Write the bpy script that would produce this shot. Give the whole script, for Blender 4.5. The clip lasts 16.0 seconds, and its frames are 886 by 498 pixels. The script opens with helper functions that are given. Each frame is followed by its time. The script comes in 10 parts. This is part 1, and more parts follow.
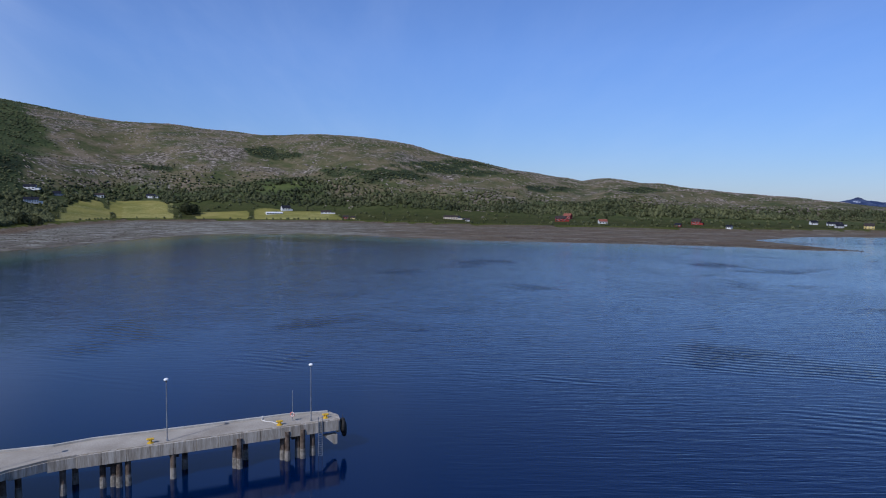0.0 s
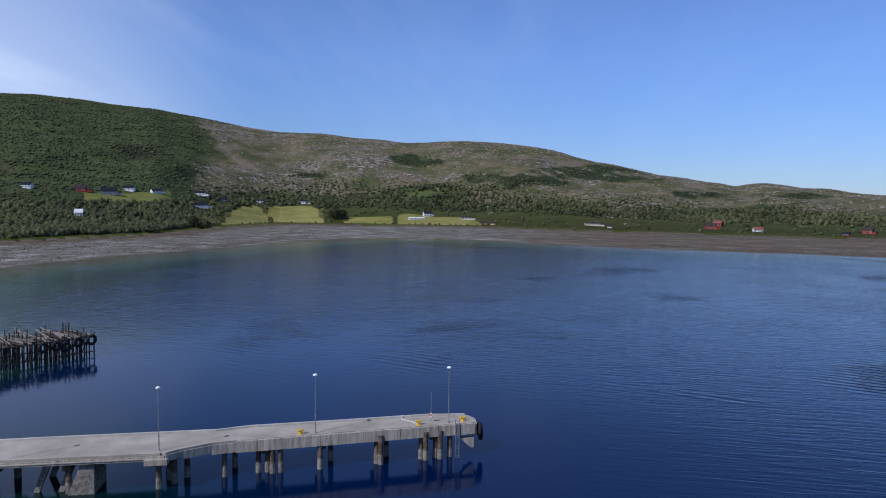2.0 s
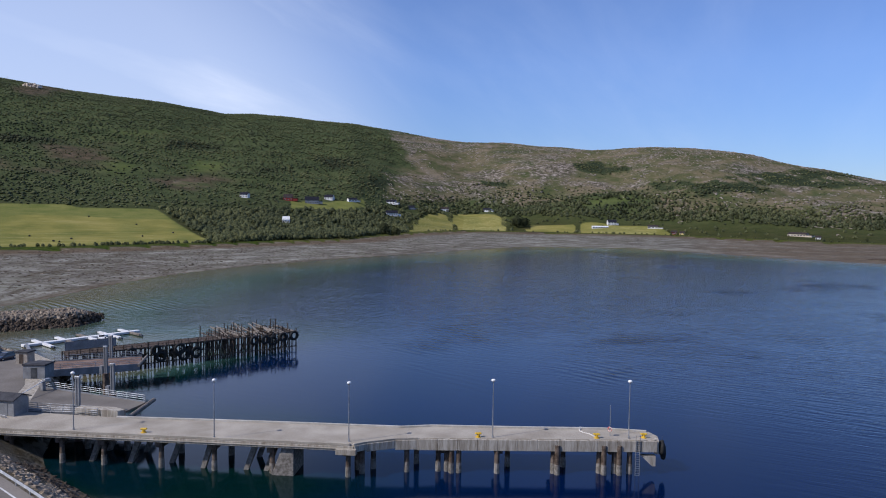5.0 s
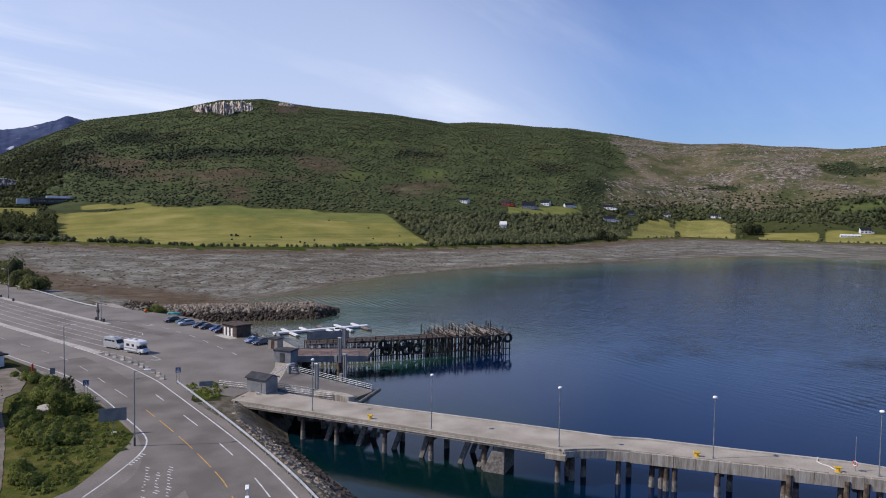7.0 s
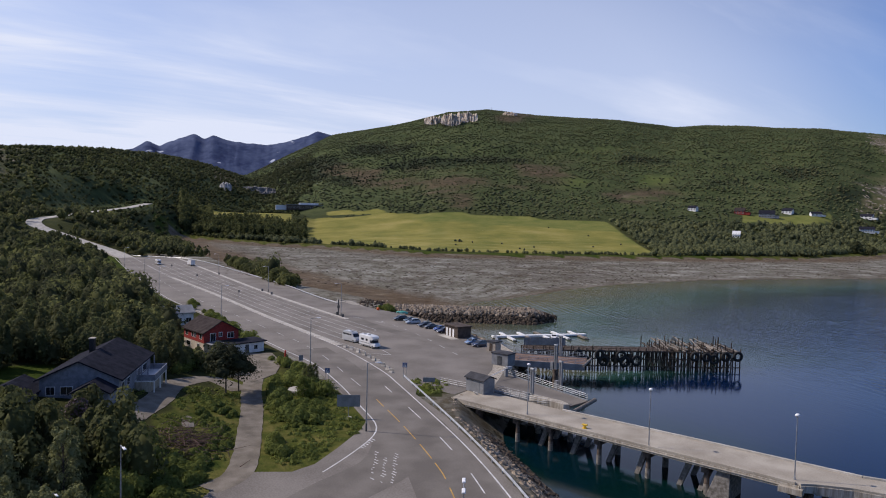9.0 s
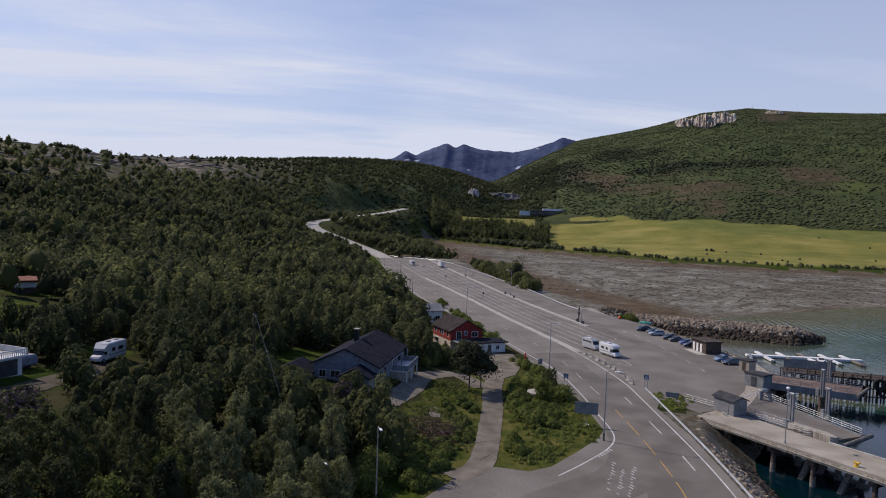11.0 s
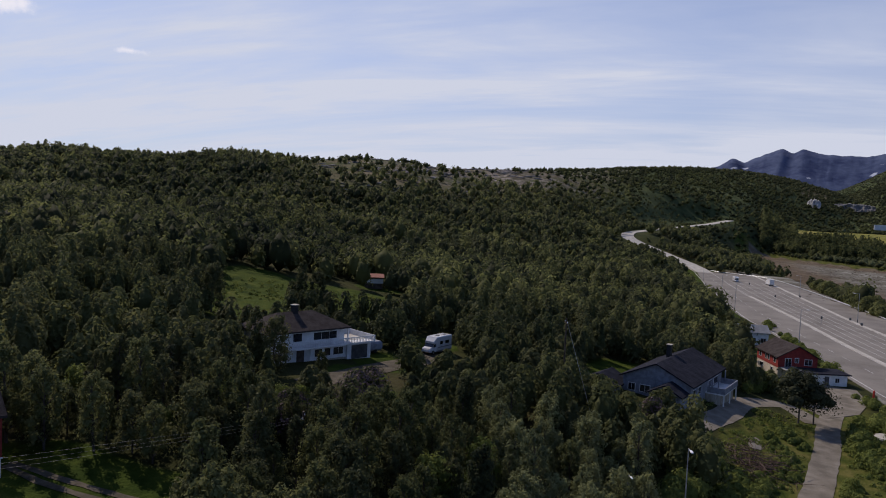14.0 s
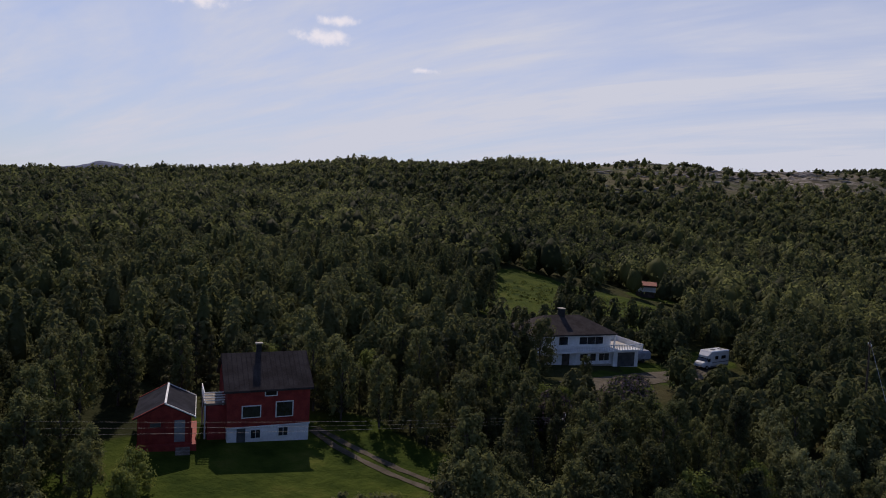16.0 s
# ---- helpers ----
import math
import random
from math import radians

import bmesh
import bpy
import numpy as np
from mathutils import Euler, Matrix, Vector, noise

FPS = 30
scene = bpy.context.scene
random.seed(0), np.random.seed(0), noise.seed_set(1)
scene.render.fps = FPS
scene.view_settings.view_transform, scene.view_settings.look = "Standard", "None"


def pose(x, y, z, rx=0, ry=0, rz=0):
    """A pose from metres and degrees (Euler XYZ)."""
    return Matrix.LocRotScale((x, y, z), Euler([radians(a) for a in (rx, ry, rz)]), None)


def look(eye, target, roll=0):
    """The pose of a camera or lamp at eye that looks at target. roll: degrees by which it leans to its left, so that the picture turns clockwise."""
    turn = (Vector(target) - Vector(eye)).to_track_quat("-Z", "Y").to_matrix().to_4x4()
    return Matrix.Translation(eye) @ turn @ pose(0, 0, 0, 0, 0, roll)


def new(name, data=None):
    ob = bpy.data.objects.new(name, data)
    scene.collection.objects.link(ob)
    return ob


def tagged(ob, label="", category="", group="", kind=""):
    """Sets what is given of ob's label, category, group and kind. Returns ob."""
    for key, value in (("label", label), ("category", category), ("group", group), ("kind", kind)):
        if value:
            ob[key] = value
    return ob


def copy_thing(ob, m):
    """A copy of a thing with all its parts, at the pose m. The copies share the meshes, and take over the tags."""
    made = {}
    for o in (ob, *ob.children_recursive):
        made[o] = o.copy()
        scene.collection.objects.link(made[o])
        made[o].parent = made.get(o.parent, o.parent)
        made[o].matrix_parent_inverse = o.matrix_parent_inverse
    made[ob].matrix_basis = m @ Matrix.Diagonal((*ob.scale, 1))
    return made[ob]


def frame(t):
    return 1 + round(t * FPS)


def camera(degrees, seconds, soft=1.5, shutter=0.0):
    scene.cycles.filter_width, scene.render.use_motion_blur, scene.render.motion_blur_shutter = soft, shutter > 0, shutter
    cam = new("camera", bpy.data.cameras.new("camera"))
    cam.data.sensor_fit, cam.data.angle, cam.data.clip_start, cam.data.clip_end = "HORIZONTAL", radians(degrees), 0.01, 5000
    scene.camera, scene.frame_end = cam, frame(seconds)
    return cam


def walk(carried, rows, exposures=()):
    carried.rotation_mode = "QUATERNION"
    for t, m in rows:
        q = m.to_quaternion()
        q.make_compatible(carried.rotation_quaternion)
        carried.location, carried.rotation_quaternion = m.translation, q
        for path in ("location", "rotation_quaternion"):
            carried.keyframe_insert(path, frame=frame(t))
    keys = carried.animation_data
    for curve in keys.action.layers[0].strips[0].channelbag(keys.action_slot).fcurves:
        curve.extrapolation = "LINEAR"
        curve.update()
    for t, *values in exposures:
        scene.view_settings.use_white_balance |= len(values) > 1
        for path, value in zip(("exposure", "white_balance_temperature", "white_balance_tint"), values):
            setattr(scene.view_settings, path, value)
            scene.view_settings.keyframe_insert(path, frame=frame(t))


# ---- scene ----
cam = camera(65.0, 16.0, soft=1.0)

PATH = [
    (0, pose(0.00, 0.00, 38.00, 85.95, -0.61, 0.24)),
    (0.5, pose(0.02, -0.14, 38.08, 86.04, -0.62, 3.22)),
    (1, pose(0.00, -0.29, 38.10, 86.13, -0.68, 5.93)),
    (1.5, pose(0.01, -0.40, 38.11, 86.19, -0.68, 8.84)),
    (2, pose(0.06, -0.45, 38.10, 86.30, -0.72, 11.69)),
    (2.5, pose(0.14, -0.48, 38.09, 86.41, -0.75, 14.46)),
    (3, pose(0.20, -0.52, 38.07, 86.54, -0.76, 16.90)),
    (5.5, pose(0.57, -0.86, 38.10, 86.83, -0.81, 30.22)),
    (6, pose(0.70, -0.94, 38.08, 86.89, -0.83, 34.63)),
    (6.5, pose(0.86, -1.04, 38.06, 86.92, -0.89, 39.41)),
    (7, pose(1.02, -1.15, 38.04, 86.95, -0.97, 44.28)),
    (7.5, pose(1.18, -1.29, 38.05, 86.99, -0.96, 48.99)),
    (8, pose(1.39, -1.42, 38.05, 87.08, -1.05, 53.39)),
    (8.5, pose(1.63, -1.54, 38.06, 87.14, -1.24, 57.84)),
    (11, pose(2.87, -1.95, 38.13, 87.07, -1.96, 82.05)),
    (11.5, pose(3.10, -2.01, 38.14, 87.00, -2.08, 87.96)),
    (12, pose(3.30, -2.07, 38.13, 87.03, -2.15, 92.38)),
    (12.5, pose(3.42, -2.12, 38.12, 87.02, -2.12, 95.79)),
    (13, pose(3.52, -2.11, 38.12, 87.02, -2.26, 99.12)),
    (13.5, pose(3.65, -2.01, 38.14, 86.95, -2.39, 103.01)),
    (14, pose(3.80, -1.78, 38.14, 86.85, -2.70, 107.59)),
    (14.5, pose(3.92, -1.48, 38.13, 86.72, -2.81, 113.12)),
    (15, pose(4.00, -1.17, 38.10, 86.57, -2.89, 118.97)),
    (15.5, pose(4.08, -0.85, 38.04, 86.41, -2.94, 124.47)),
    (16, pose(4.17, -0.52, 37.95, 86.32, -2.76, 129.95)),
]
EXPOSURES = [(0, -0.2, 5550, 15), (5.5, 0.08, 6100, 16), (8, 0.08, 6450, 17), (11, -0.14, 6600, 17), (14, -0.24, 6700, 17), (16, -0.32, 6900, 19)]
walk(cam, PATH, EXPOSURES)

# ---------------------------------------------------------------- sky and sun
SUN_FROM = Vector((-0.61, -0.79, 0.90)).normalized()
SUN_ELEV = math.asin(SUN_FROM.z)
SUN_ROT = math.atan2(SUN_FROM.x, SUN_FROM.y)

world = bpy.data.worlds.new("sky")
scene.world = world
world.use_nodes = True
wt = world.node_tree
wt.nodes.clear()


def wnode(kind, **values):
    n = wt.nodes.new(kind)
    for key, v in values.items():
        n.inputs[key].default_value = v
    return n


w_out = wnode("ShaderNodeOutputWorld")
w_bg = wnode("ShaderNodeBackground", Strength=0.10)
w_sky = wnode("ShaderNodeTexSky")
w_sky.sky_type = "NISHITA"
w_sky.sun_disc = False
w_sky.sun_elevation = SUN_ELEV
w_sky.sun_rotation = SUN_ROT
w_sky.altitude = 40
w_sky.air_density, w_sky.dust_density, w_sky.ozone_density = 1.0, 0.1, 4.5
# thin cirrus: noise on the sky's dome, stretched in long veils
w_co = wnode("ShaderNodeTexCoord")
w_sep = wnode("ShaderNodeSeparateXYZ")
w_up = wnode("ShaderNodeMath")
w_up.operation = "ADD"
w_up.inputs[1].default_value = 0.16
w_dx = wnode("ShaderNodeMath")
w_dy = wnode("ShaderNodeMath")
w_dx.operation = w_dy.operation = "DIVIDE"
w_com = wnode("ShaderNodeCombineXYZ")
w_map = wnode("ShaderNodeMapping")
w_map.inputs["Rotation"].default_value = (0, 0, radians(38))
w_map.inputs["Scale"].default_value = (1.25, 0.34, 1.0)
w_n1 = wnode("ShaderNodeTexNoise", Scale=0.62, Detail=7.0, Roughness=0.58, Distortion=0.7)
w_n2 = wnode("ShaderNodeTexNoise", Scale=3.2, Detail=5.0, Roughness=0.6, Distortion=0.3)
w_r1 = wnode("ShaderNodeValToRGB")
w_r1.color_ramp.elements[0].position, w_r1.color_ramp.elements[1].position = 0.38, 0.62
w_r2 = wnode("ShaderNodeValToRGB")
w_r2.color_ramp.elements[0].position, w_r2.color_ramp.elements[1].position = 0.22, 0.66
w_mul = wnode("ShaderNodeMath")
w_mul.operation = "MULTIPLY"
# the veil thickens towards the west and near the skyline
w_dot = wnode("ShaderNodeVectorMath")
w_dot.operation = "DOT_PRODUCT"
w_dot.inputs[1].default_value = (-math.sin(radians(125)), math.cos(radians(125)), 0.0)
w_dot2 = wnode("ShaderNodeVectorMath")
w_dot2.operation = "DOT_PRODUCT"
w_dot2.inputs[1].default_value = (-math.sin(radians(58)), math.cos(radians(58)), 0.0)
w_lobe = wnode("ShaderNodeMapRange")
w_lobe.interpolation_type = "SMOOTHSTEP"
w_lobe.inputs["From Min"].default_value, w_lobe.inputs["From Max"].default_value = 0.84, 0.985
w_both = wnode("ShaderNodeMath")
w_both.operation = "ADD"
w_both.use_clamp = True
w_dim = wnode("ShaderNodeMapRange")
w_dim.inputs["From Max"].default_value, w_dim.inputs["To Min"].default_value = 0.20, 0.74
w_dimmed = wnode("ShaderNodeMixRGB")
w_dimmed.blend_type = "MULTIPLY"
w_dimmed.inputs[0].default_value = 1.0
w_west = wnode("ShaderNodeMapRange")
w_west.interpolation_type = "SMOOTHSTEP"
w_west.inputs["From Min"].default_value, w_west.inputs["From Max"].default_value = 0.44, 0.93
w_west.inputs["To Min"].default_value = 0.10
w_low = wnode("ShaderNodeMapRange")
w_low.inputs["From Min"].default_value, w_low.inputs["From Max"].default_value = 0.0, 0.45
w_low.inputs["To Min"].default_value, w_low.inputs["To Max"].default_value = 0.72, 0.36
w_sum = wnode("ShaderNodeMath")
w_sum.operation = "MULTIPLY_ADD"
w_sum.inputs[1].default_value = 0.86
w_amt = wnode("ShaderNodeMath")
w_amt.operation = "MULTIPLY"
w_amt.use_clamp = True
w_tint = wnode("ShaderNodeMixRGB")
w_tint.blend_type = "MULTIPLY"
w_tint.inputs[0].default_value = 1.0
w_tint.inputs[2].default_value = (0.80, 0.92, 1.18, 1)
w_mix = wnode("ShaderNodeMixRGB")
w_mix.inputs[2].default_value = (6.9, 7.75, 9.1, 1)
L = wt.links.new
L(w_co.outputs["Generated"], w_sep.inputs[0])
L(w_sep.outputs[2], w_up.inputs[0])
L(w_sep.outputs[0], w_dx.inputs[0]), L(w_up.outputs[0], w_dx.inputs[1])
L(w_sep.outputs[1], w_dy.inputs[0]), L(w_up.outputs[0], w_dy.inputs[1])
L(w_dx.outputs[0], w_com.inputs[0]), L(w_dy.outputs[0], w_com.inputs[1])
L(w_com.outputs[0], w_map.inputs[0])
L(w_map.outputs[0], w_n1.inputs["Vector"]), L(w_map.outputs[0], w_n2.inputs["Vector"])
L(w_n1.outputs["Fac"], w_r1.inputs[0]), L(w_n2.outputs["Fac"], w_r2.inputs[0])
L(w_r1.outputs[0], w_mul.inputs[0]), L(w_r2.outputs[0], w_mul.inputs[1])
L(w_co.outputs["Generated"], w_dot.inputs[0])
L(w_dot.outputs["Value"], w_west.inputs["Value"])
L(w_co.outputs["Generated"], w_dot2.inputs[0])
L(w_dot2.outputs["Value"], w_lobe.inputs["Value"])
L(w_lobe.outputs[0], w_both.inputs[0]), L(w_west.outputs[0], w_both.inputs[1])
L(w_sep.outputs[2], w_low.inputs["Value"])
L(w_mul.outputs[0], w_sum.inputs[0]), L(w_low.outputs[0], w_sum.inputs[2])
L(w_sum.outputs[0], w_amt.inputs[0]), L(w_both.outputs[0], w_amt.inputs[1])
L(w_amt.outputs[0], w_mix.inputs[0])
L(w_sky.outputs[0], w_tint.inputs[1])
L(w_sep.outputs[2], w_dim.inputs["Value"])
L(w_tint.outputs[0], w_dimmed.inputs[1]), L(w_dim.outputs[0], w_dimmed.inputs[2])
L(w_dimmed.outputs[0], w_mix.inputs[1])
# a few small fair-weather clouds low in the south
w_cn = wnode("ShaderNodeTexNoise", Scale=34.0, Detail=6.0, Roughness=0.6)
L(w_co.outputs["Generated"], w_cn.inputs["Vector"])
w_last = w_mix.outputs[0]
for az, el, wide in ((140.4, 12.6, 0.042), (139.0, 13.9, 0.030), (150.0, 14.6, 0.048), (146.5, 15.0, 0.022), (132.0, 10.6, 0.022)):
    a, e = radians(az), radians(el)
    off = wnode("ShaderNodeVectorMath")
    off.operation = "SUBTRACT"
    off.inputs[1].default_value = (-math.sin(a) * math.cos(e), math.cos(a) * math.cos(e), math.sin(e))
    flat_ = wnode("ShaderNodeVectorMath")
    flat_.operation = "MULTIPLY"
    flat_.inputs[1].default_value = (1, 1, 3.6)
    size = wnode("ShaderNodeVectorMath")
    size.operation = "LENGTH"
    edge_ = wnode("ShaderNodeMath")
    edge_.operation = "MULTIPLY_ADD"
    edge_.inputs[1].default_value = wide * 2.4
    puff = wnode("ShaderNodeMapRange")
    puff.interpolation_type = "SMOOTHSTEP"
    puff.inputs["From Min"].default_value, puff.inputs["From Max"].default_value = wide * 2.2, wide * 1.3
    puff.inputs["To Max"].default_value = 0.85
    cloud = wnode("ShaderNodeMixRGB")
    cloud.inputs[2].default_value = (10.0, 10.2, 10.8, 1)
    L(w_co.outputs["Generated"], off.inputs[0]), L(off.outputs[0], flat_.inputs[0]), L(flat_.outputs[0], size.inputs[0])
    L(w_cn.outputs["Fac"], edge_.inputs[0]), L(size.outputs["Value"], edge_.inputs[2]), L(edge_.outputs[0], puff.inputs["Value"])
    L(puff.outputs[0], cloud.inputs[0]), L(w_last, cloud.inputs[1])
    w_last = cloud.outputs[0]
L(w_last, w_bg.inputs["Color"])
L(w_bg.outputs[0], w_out.inputs[0])

sun_data = bpy.data.lights.new("sun", "SUN")
sun_data.energy, sun_data.angle, sun_data.color = 3.7, radians(0.53), (1.0, 0.93, 0.82)
sun = new("sun", sun_data)
sun.matrix_world = look(SUN_FROM * 100, (0, 0, 0))

# ---------------------------------------------------------------- materials
MATS = {}


def material(name, dark, light, rough=0.8, size=1.0, bump=0.3, fine=8.0, metal=0.0, per_object=0.0, spec=0.3, grain=0.35, streak=1.0):
    """A surface whose colour drifts between two tones at a coarse and a fine scale; size: metres of the coarse drift."""
    if name in MATS:
        return MATS[name]
    m = bpy.data.materials.new(name)
    m.use_nodes = True
    nt = m.node_tree
    b = nt.nodes["Principled BSDF"]
    b.inputs["Roughness"].default_value = rough
    b.inputs["Metallic"].default_value = metal
    b.inputs["Specular IOR Level"].default_value = spec
    geo = nt.nodes.new("ShaderNodeNewGeometry")
    n1 = nt.nodes.new("ShaderNodeTexNoise")
    n1.inputs["Scale"].default_value, n1.inputs["Detail"].default_value = 1.0 / size, 4.0
    n2 = nt.nodes.new("ShaderNodeTexNoise")
    n2.inputs["Scale"].default_value, n2.inputs["Detail"].default_value = fine / size, 4.0
    place = nt.nodes.new("ShaderNodeMapping")
    place.inputs["Scale"].default_value = (1, 1, streak)
    nt.links.new(geo.outputs["Position"], place.inputs["Vector"])
    nt.links.new(place.outputs[0], n1.inputs["Vector"])
    nt.links.new(place.outputs[0], n2.inputs["Vector"])
    add = nt.nodes.new("ShaderNodeMath")
    add.operation = "MULTIPLY_ADD"
    add.inputs[1].default_value = grain
    nt.links.new(n2.outputs["Fac"], add.inputs[0])
    nt.links.new(n1.outputs["Fac"], add.inputs[2])
    ramp = nt.nodes.new("ShaderNodeValToRGB")
    ramp.color_ramp.elements[0].position, ramp.color_ramp.elements[1].position = 0.40 + grain * 0.35, 0.62 + grain * 0.65
    ramp.color_ramp.elements[0].color, ramp.color_ramp.elements[1].color = (*dark, 1), (*light, 1)
    nt.links.new(add.outputs[0], ramp.inputs[0])
    out = ramp.outputs[0]
    if per_object:
        info = nt.nodes.new("ShaderNodeObjectInfo")
        hsv = nt.nodes.new("ShaderNodeHueSaturation")
        rng = nt.nodes.new("ShaderNodeMapRange")
        rng.inputs["To Min"].default_value, rng.inputs["To Max"].default_value = 1 - per_object, 1 + per_object
        nt.links.new(info.outputs["Random"], rng.inputs["Value"])
        nt.links.new(rng.outputs[0], hsv.inputs["Value"])
        nt.links.new(out, hsv.inputs["Color"])
        out = hsv.outputs[0]
    nt.links.new(out, b.inputs["Base Color"])
    if bump:
        bp = nt.nodes.new("ShaderNodeBump")
        bp.inputs["Strength"].default_value, bp.inputs["Distance"].default_value = bump, 0.02 * size
        nt.links.new(n2.outputs["Fac"], bp.inputs["Height"])
        nt.links.new(bp.outputs[0], b.inputs["Normal"])
    MATS[name] = m
    return m


def foliage(name, dark, light, through_light=0.30, rough=0.7):
    """Leaves: tones differ from clump to clump, a little light comes through."""
    m = bpy.data.materials.new(name)
    m.use_nodes = True
    nt = m.node_tree
    b = nt.nodes["Principled BSDF"]
    b.inputs["Roughness"].default_value, b.inputs["Specular IOR Level"].default_value = rough, 0.06
    geo = nt.nodes.new("ShaderNodeNewGeometry")
    info = nt.nodes.new("ShaderNodeObjectInfo")
    n = nt.nodes.new("ShaderNodeTexNoise")
    n.inputs["Scale"].default_value, n.inputs["Detail"].default_value = 0.012, 3.0
    nt.links.new(geo.outputs["Position"], n.inputs["Vector"])
    crown = nt.nodes.new("ShaderNodeTexNoise")
    crown.inputs["Scale"].default_value, crown.inputs["Detail"].default_value = 0.17, 2.0
    nt.links.new(geo.outputs["Position"], crown.inputs["Vector"])
    a0 = nt.nodes.new("ShaderNodeMath")
    a0.operation = "MULTIPLY_ADD"
    a0.inputs[1].default_value = 0.8
    nt.links.new(crown.outputs["Fac"], a0.inputs[0])
    broad = nt.nodes.new("ShaderNodeTexNoise")
    broad.inputs["Scale"].default_value, broad.inputs["Detail"].default_value = 0.0035, 3.0
    nt.links.new(geo.outputs["Position"], broad.inputs["Vector"])
    mean = nt.nodes.new("ShaderNodeMath")
    mean.operation = "MULTIPLY_ADD"
    mean.inputs[1].default_value = 0.9
    nt.links.new(broad.outputs["Fac"], mean.inputs[0])
    nt.links.new(n.outputs["Fac"], mean.inputs[2])
    nt.links.new(mean.outputs[0], a0.inputs[2])
    a1 = nt.nodes.new("ShaderNodeMath")
    a1.operation = "MULTIPLY_ADD"
    a1.inputs[1].default_value = 0.14
    nt.links.new(geo.outputs["Random Per Island"], a1.inputs[0])
    nt.links.new(a0.outputs[0], a1.inputs[2])
    a2 = nt.nodes.new("ShaderNodeMath")
    a2.operation = "MULTIPLY_ADD"
    a2.inputs[1].default_value = 0.30
    nt.links.new(info.outputs["Random"], a2.inputs[0])
    nt.links.new(a1.outputs[0], a2.inputs[2])
    a3 = nt.nodes.new("ShaderNodeMapRange")
    a3.inputs["From Min"].default_value, a3.inputs["From Max"].default_value = 1.22, 1.90
    nt.links.new(a2.outputs[0], a3.inputs["Value"])
    ramp = nt.nodes.new("ShaderNodeValToRGB")
    ramp.color_ramp.elements[0].position, ramp.color_ramp.elements[1].position = 0.0, 1.0
    ramp.color_ramp.elements[0].color, ramp.color_ramp.elements[1].color = (*dark, 1), (*light, 1)
    nt.links.new(a3.outputs[0], ramp.inputs[0])
    nt.links.new(ramp.outputs[0], b.inputs["Base Color"])
    tr = nt.nodes.new("ShaderNodeBsdfTranslucent")
    nt.links.new(ramp.outputs[0], tr.inputs["Color"])
    mx = nt.nodes.new("ShaderNodeMixShader")
    mx.inputs[0].default_value = through_light
    nt.links.new(b.outputs[0], mx.inputs[1])
    nt.links.new(tr.outputs[0], mx.inputs[2])
    nt.links.new(mx.outputs[0], nt.nodes["Material Output"].inputs["Surface"])
    MATS[name] = m
    return m


def blend_tree(m):
    """Short hands for building a node tree."""
    nt = m.node_tree

    def node(kind, op=None, **values):
        n = nt.nodes.new(kind)
        if op:
            n.operation = op
        for key, v in values.items():
            n.inputs[key].default_value = v
        return n

    return nt, node, nt.links.new


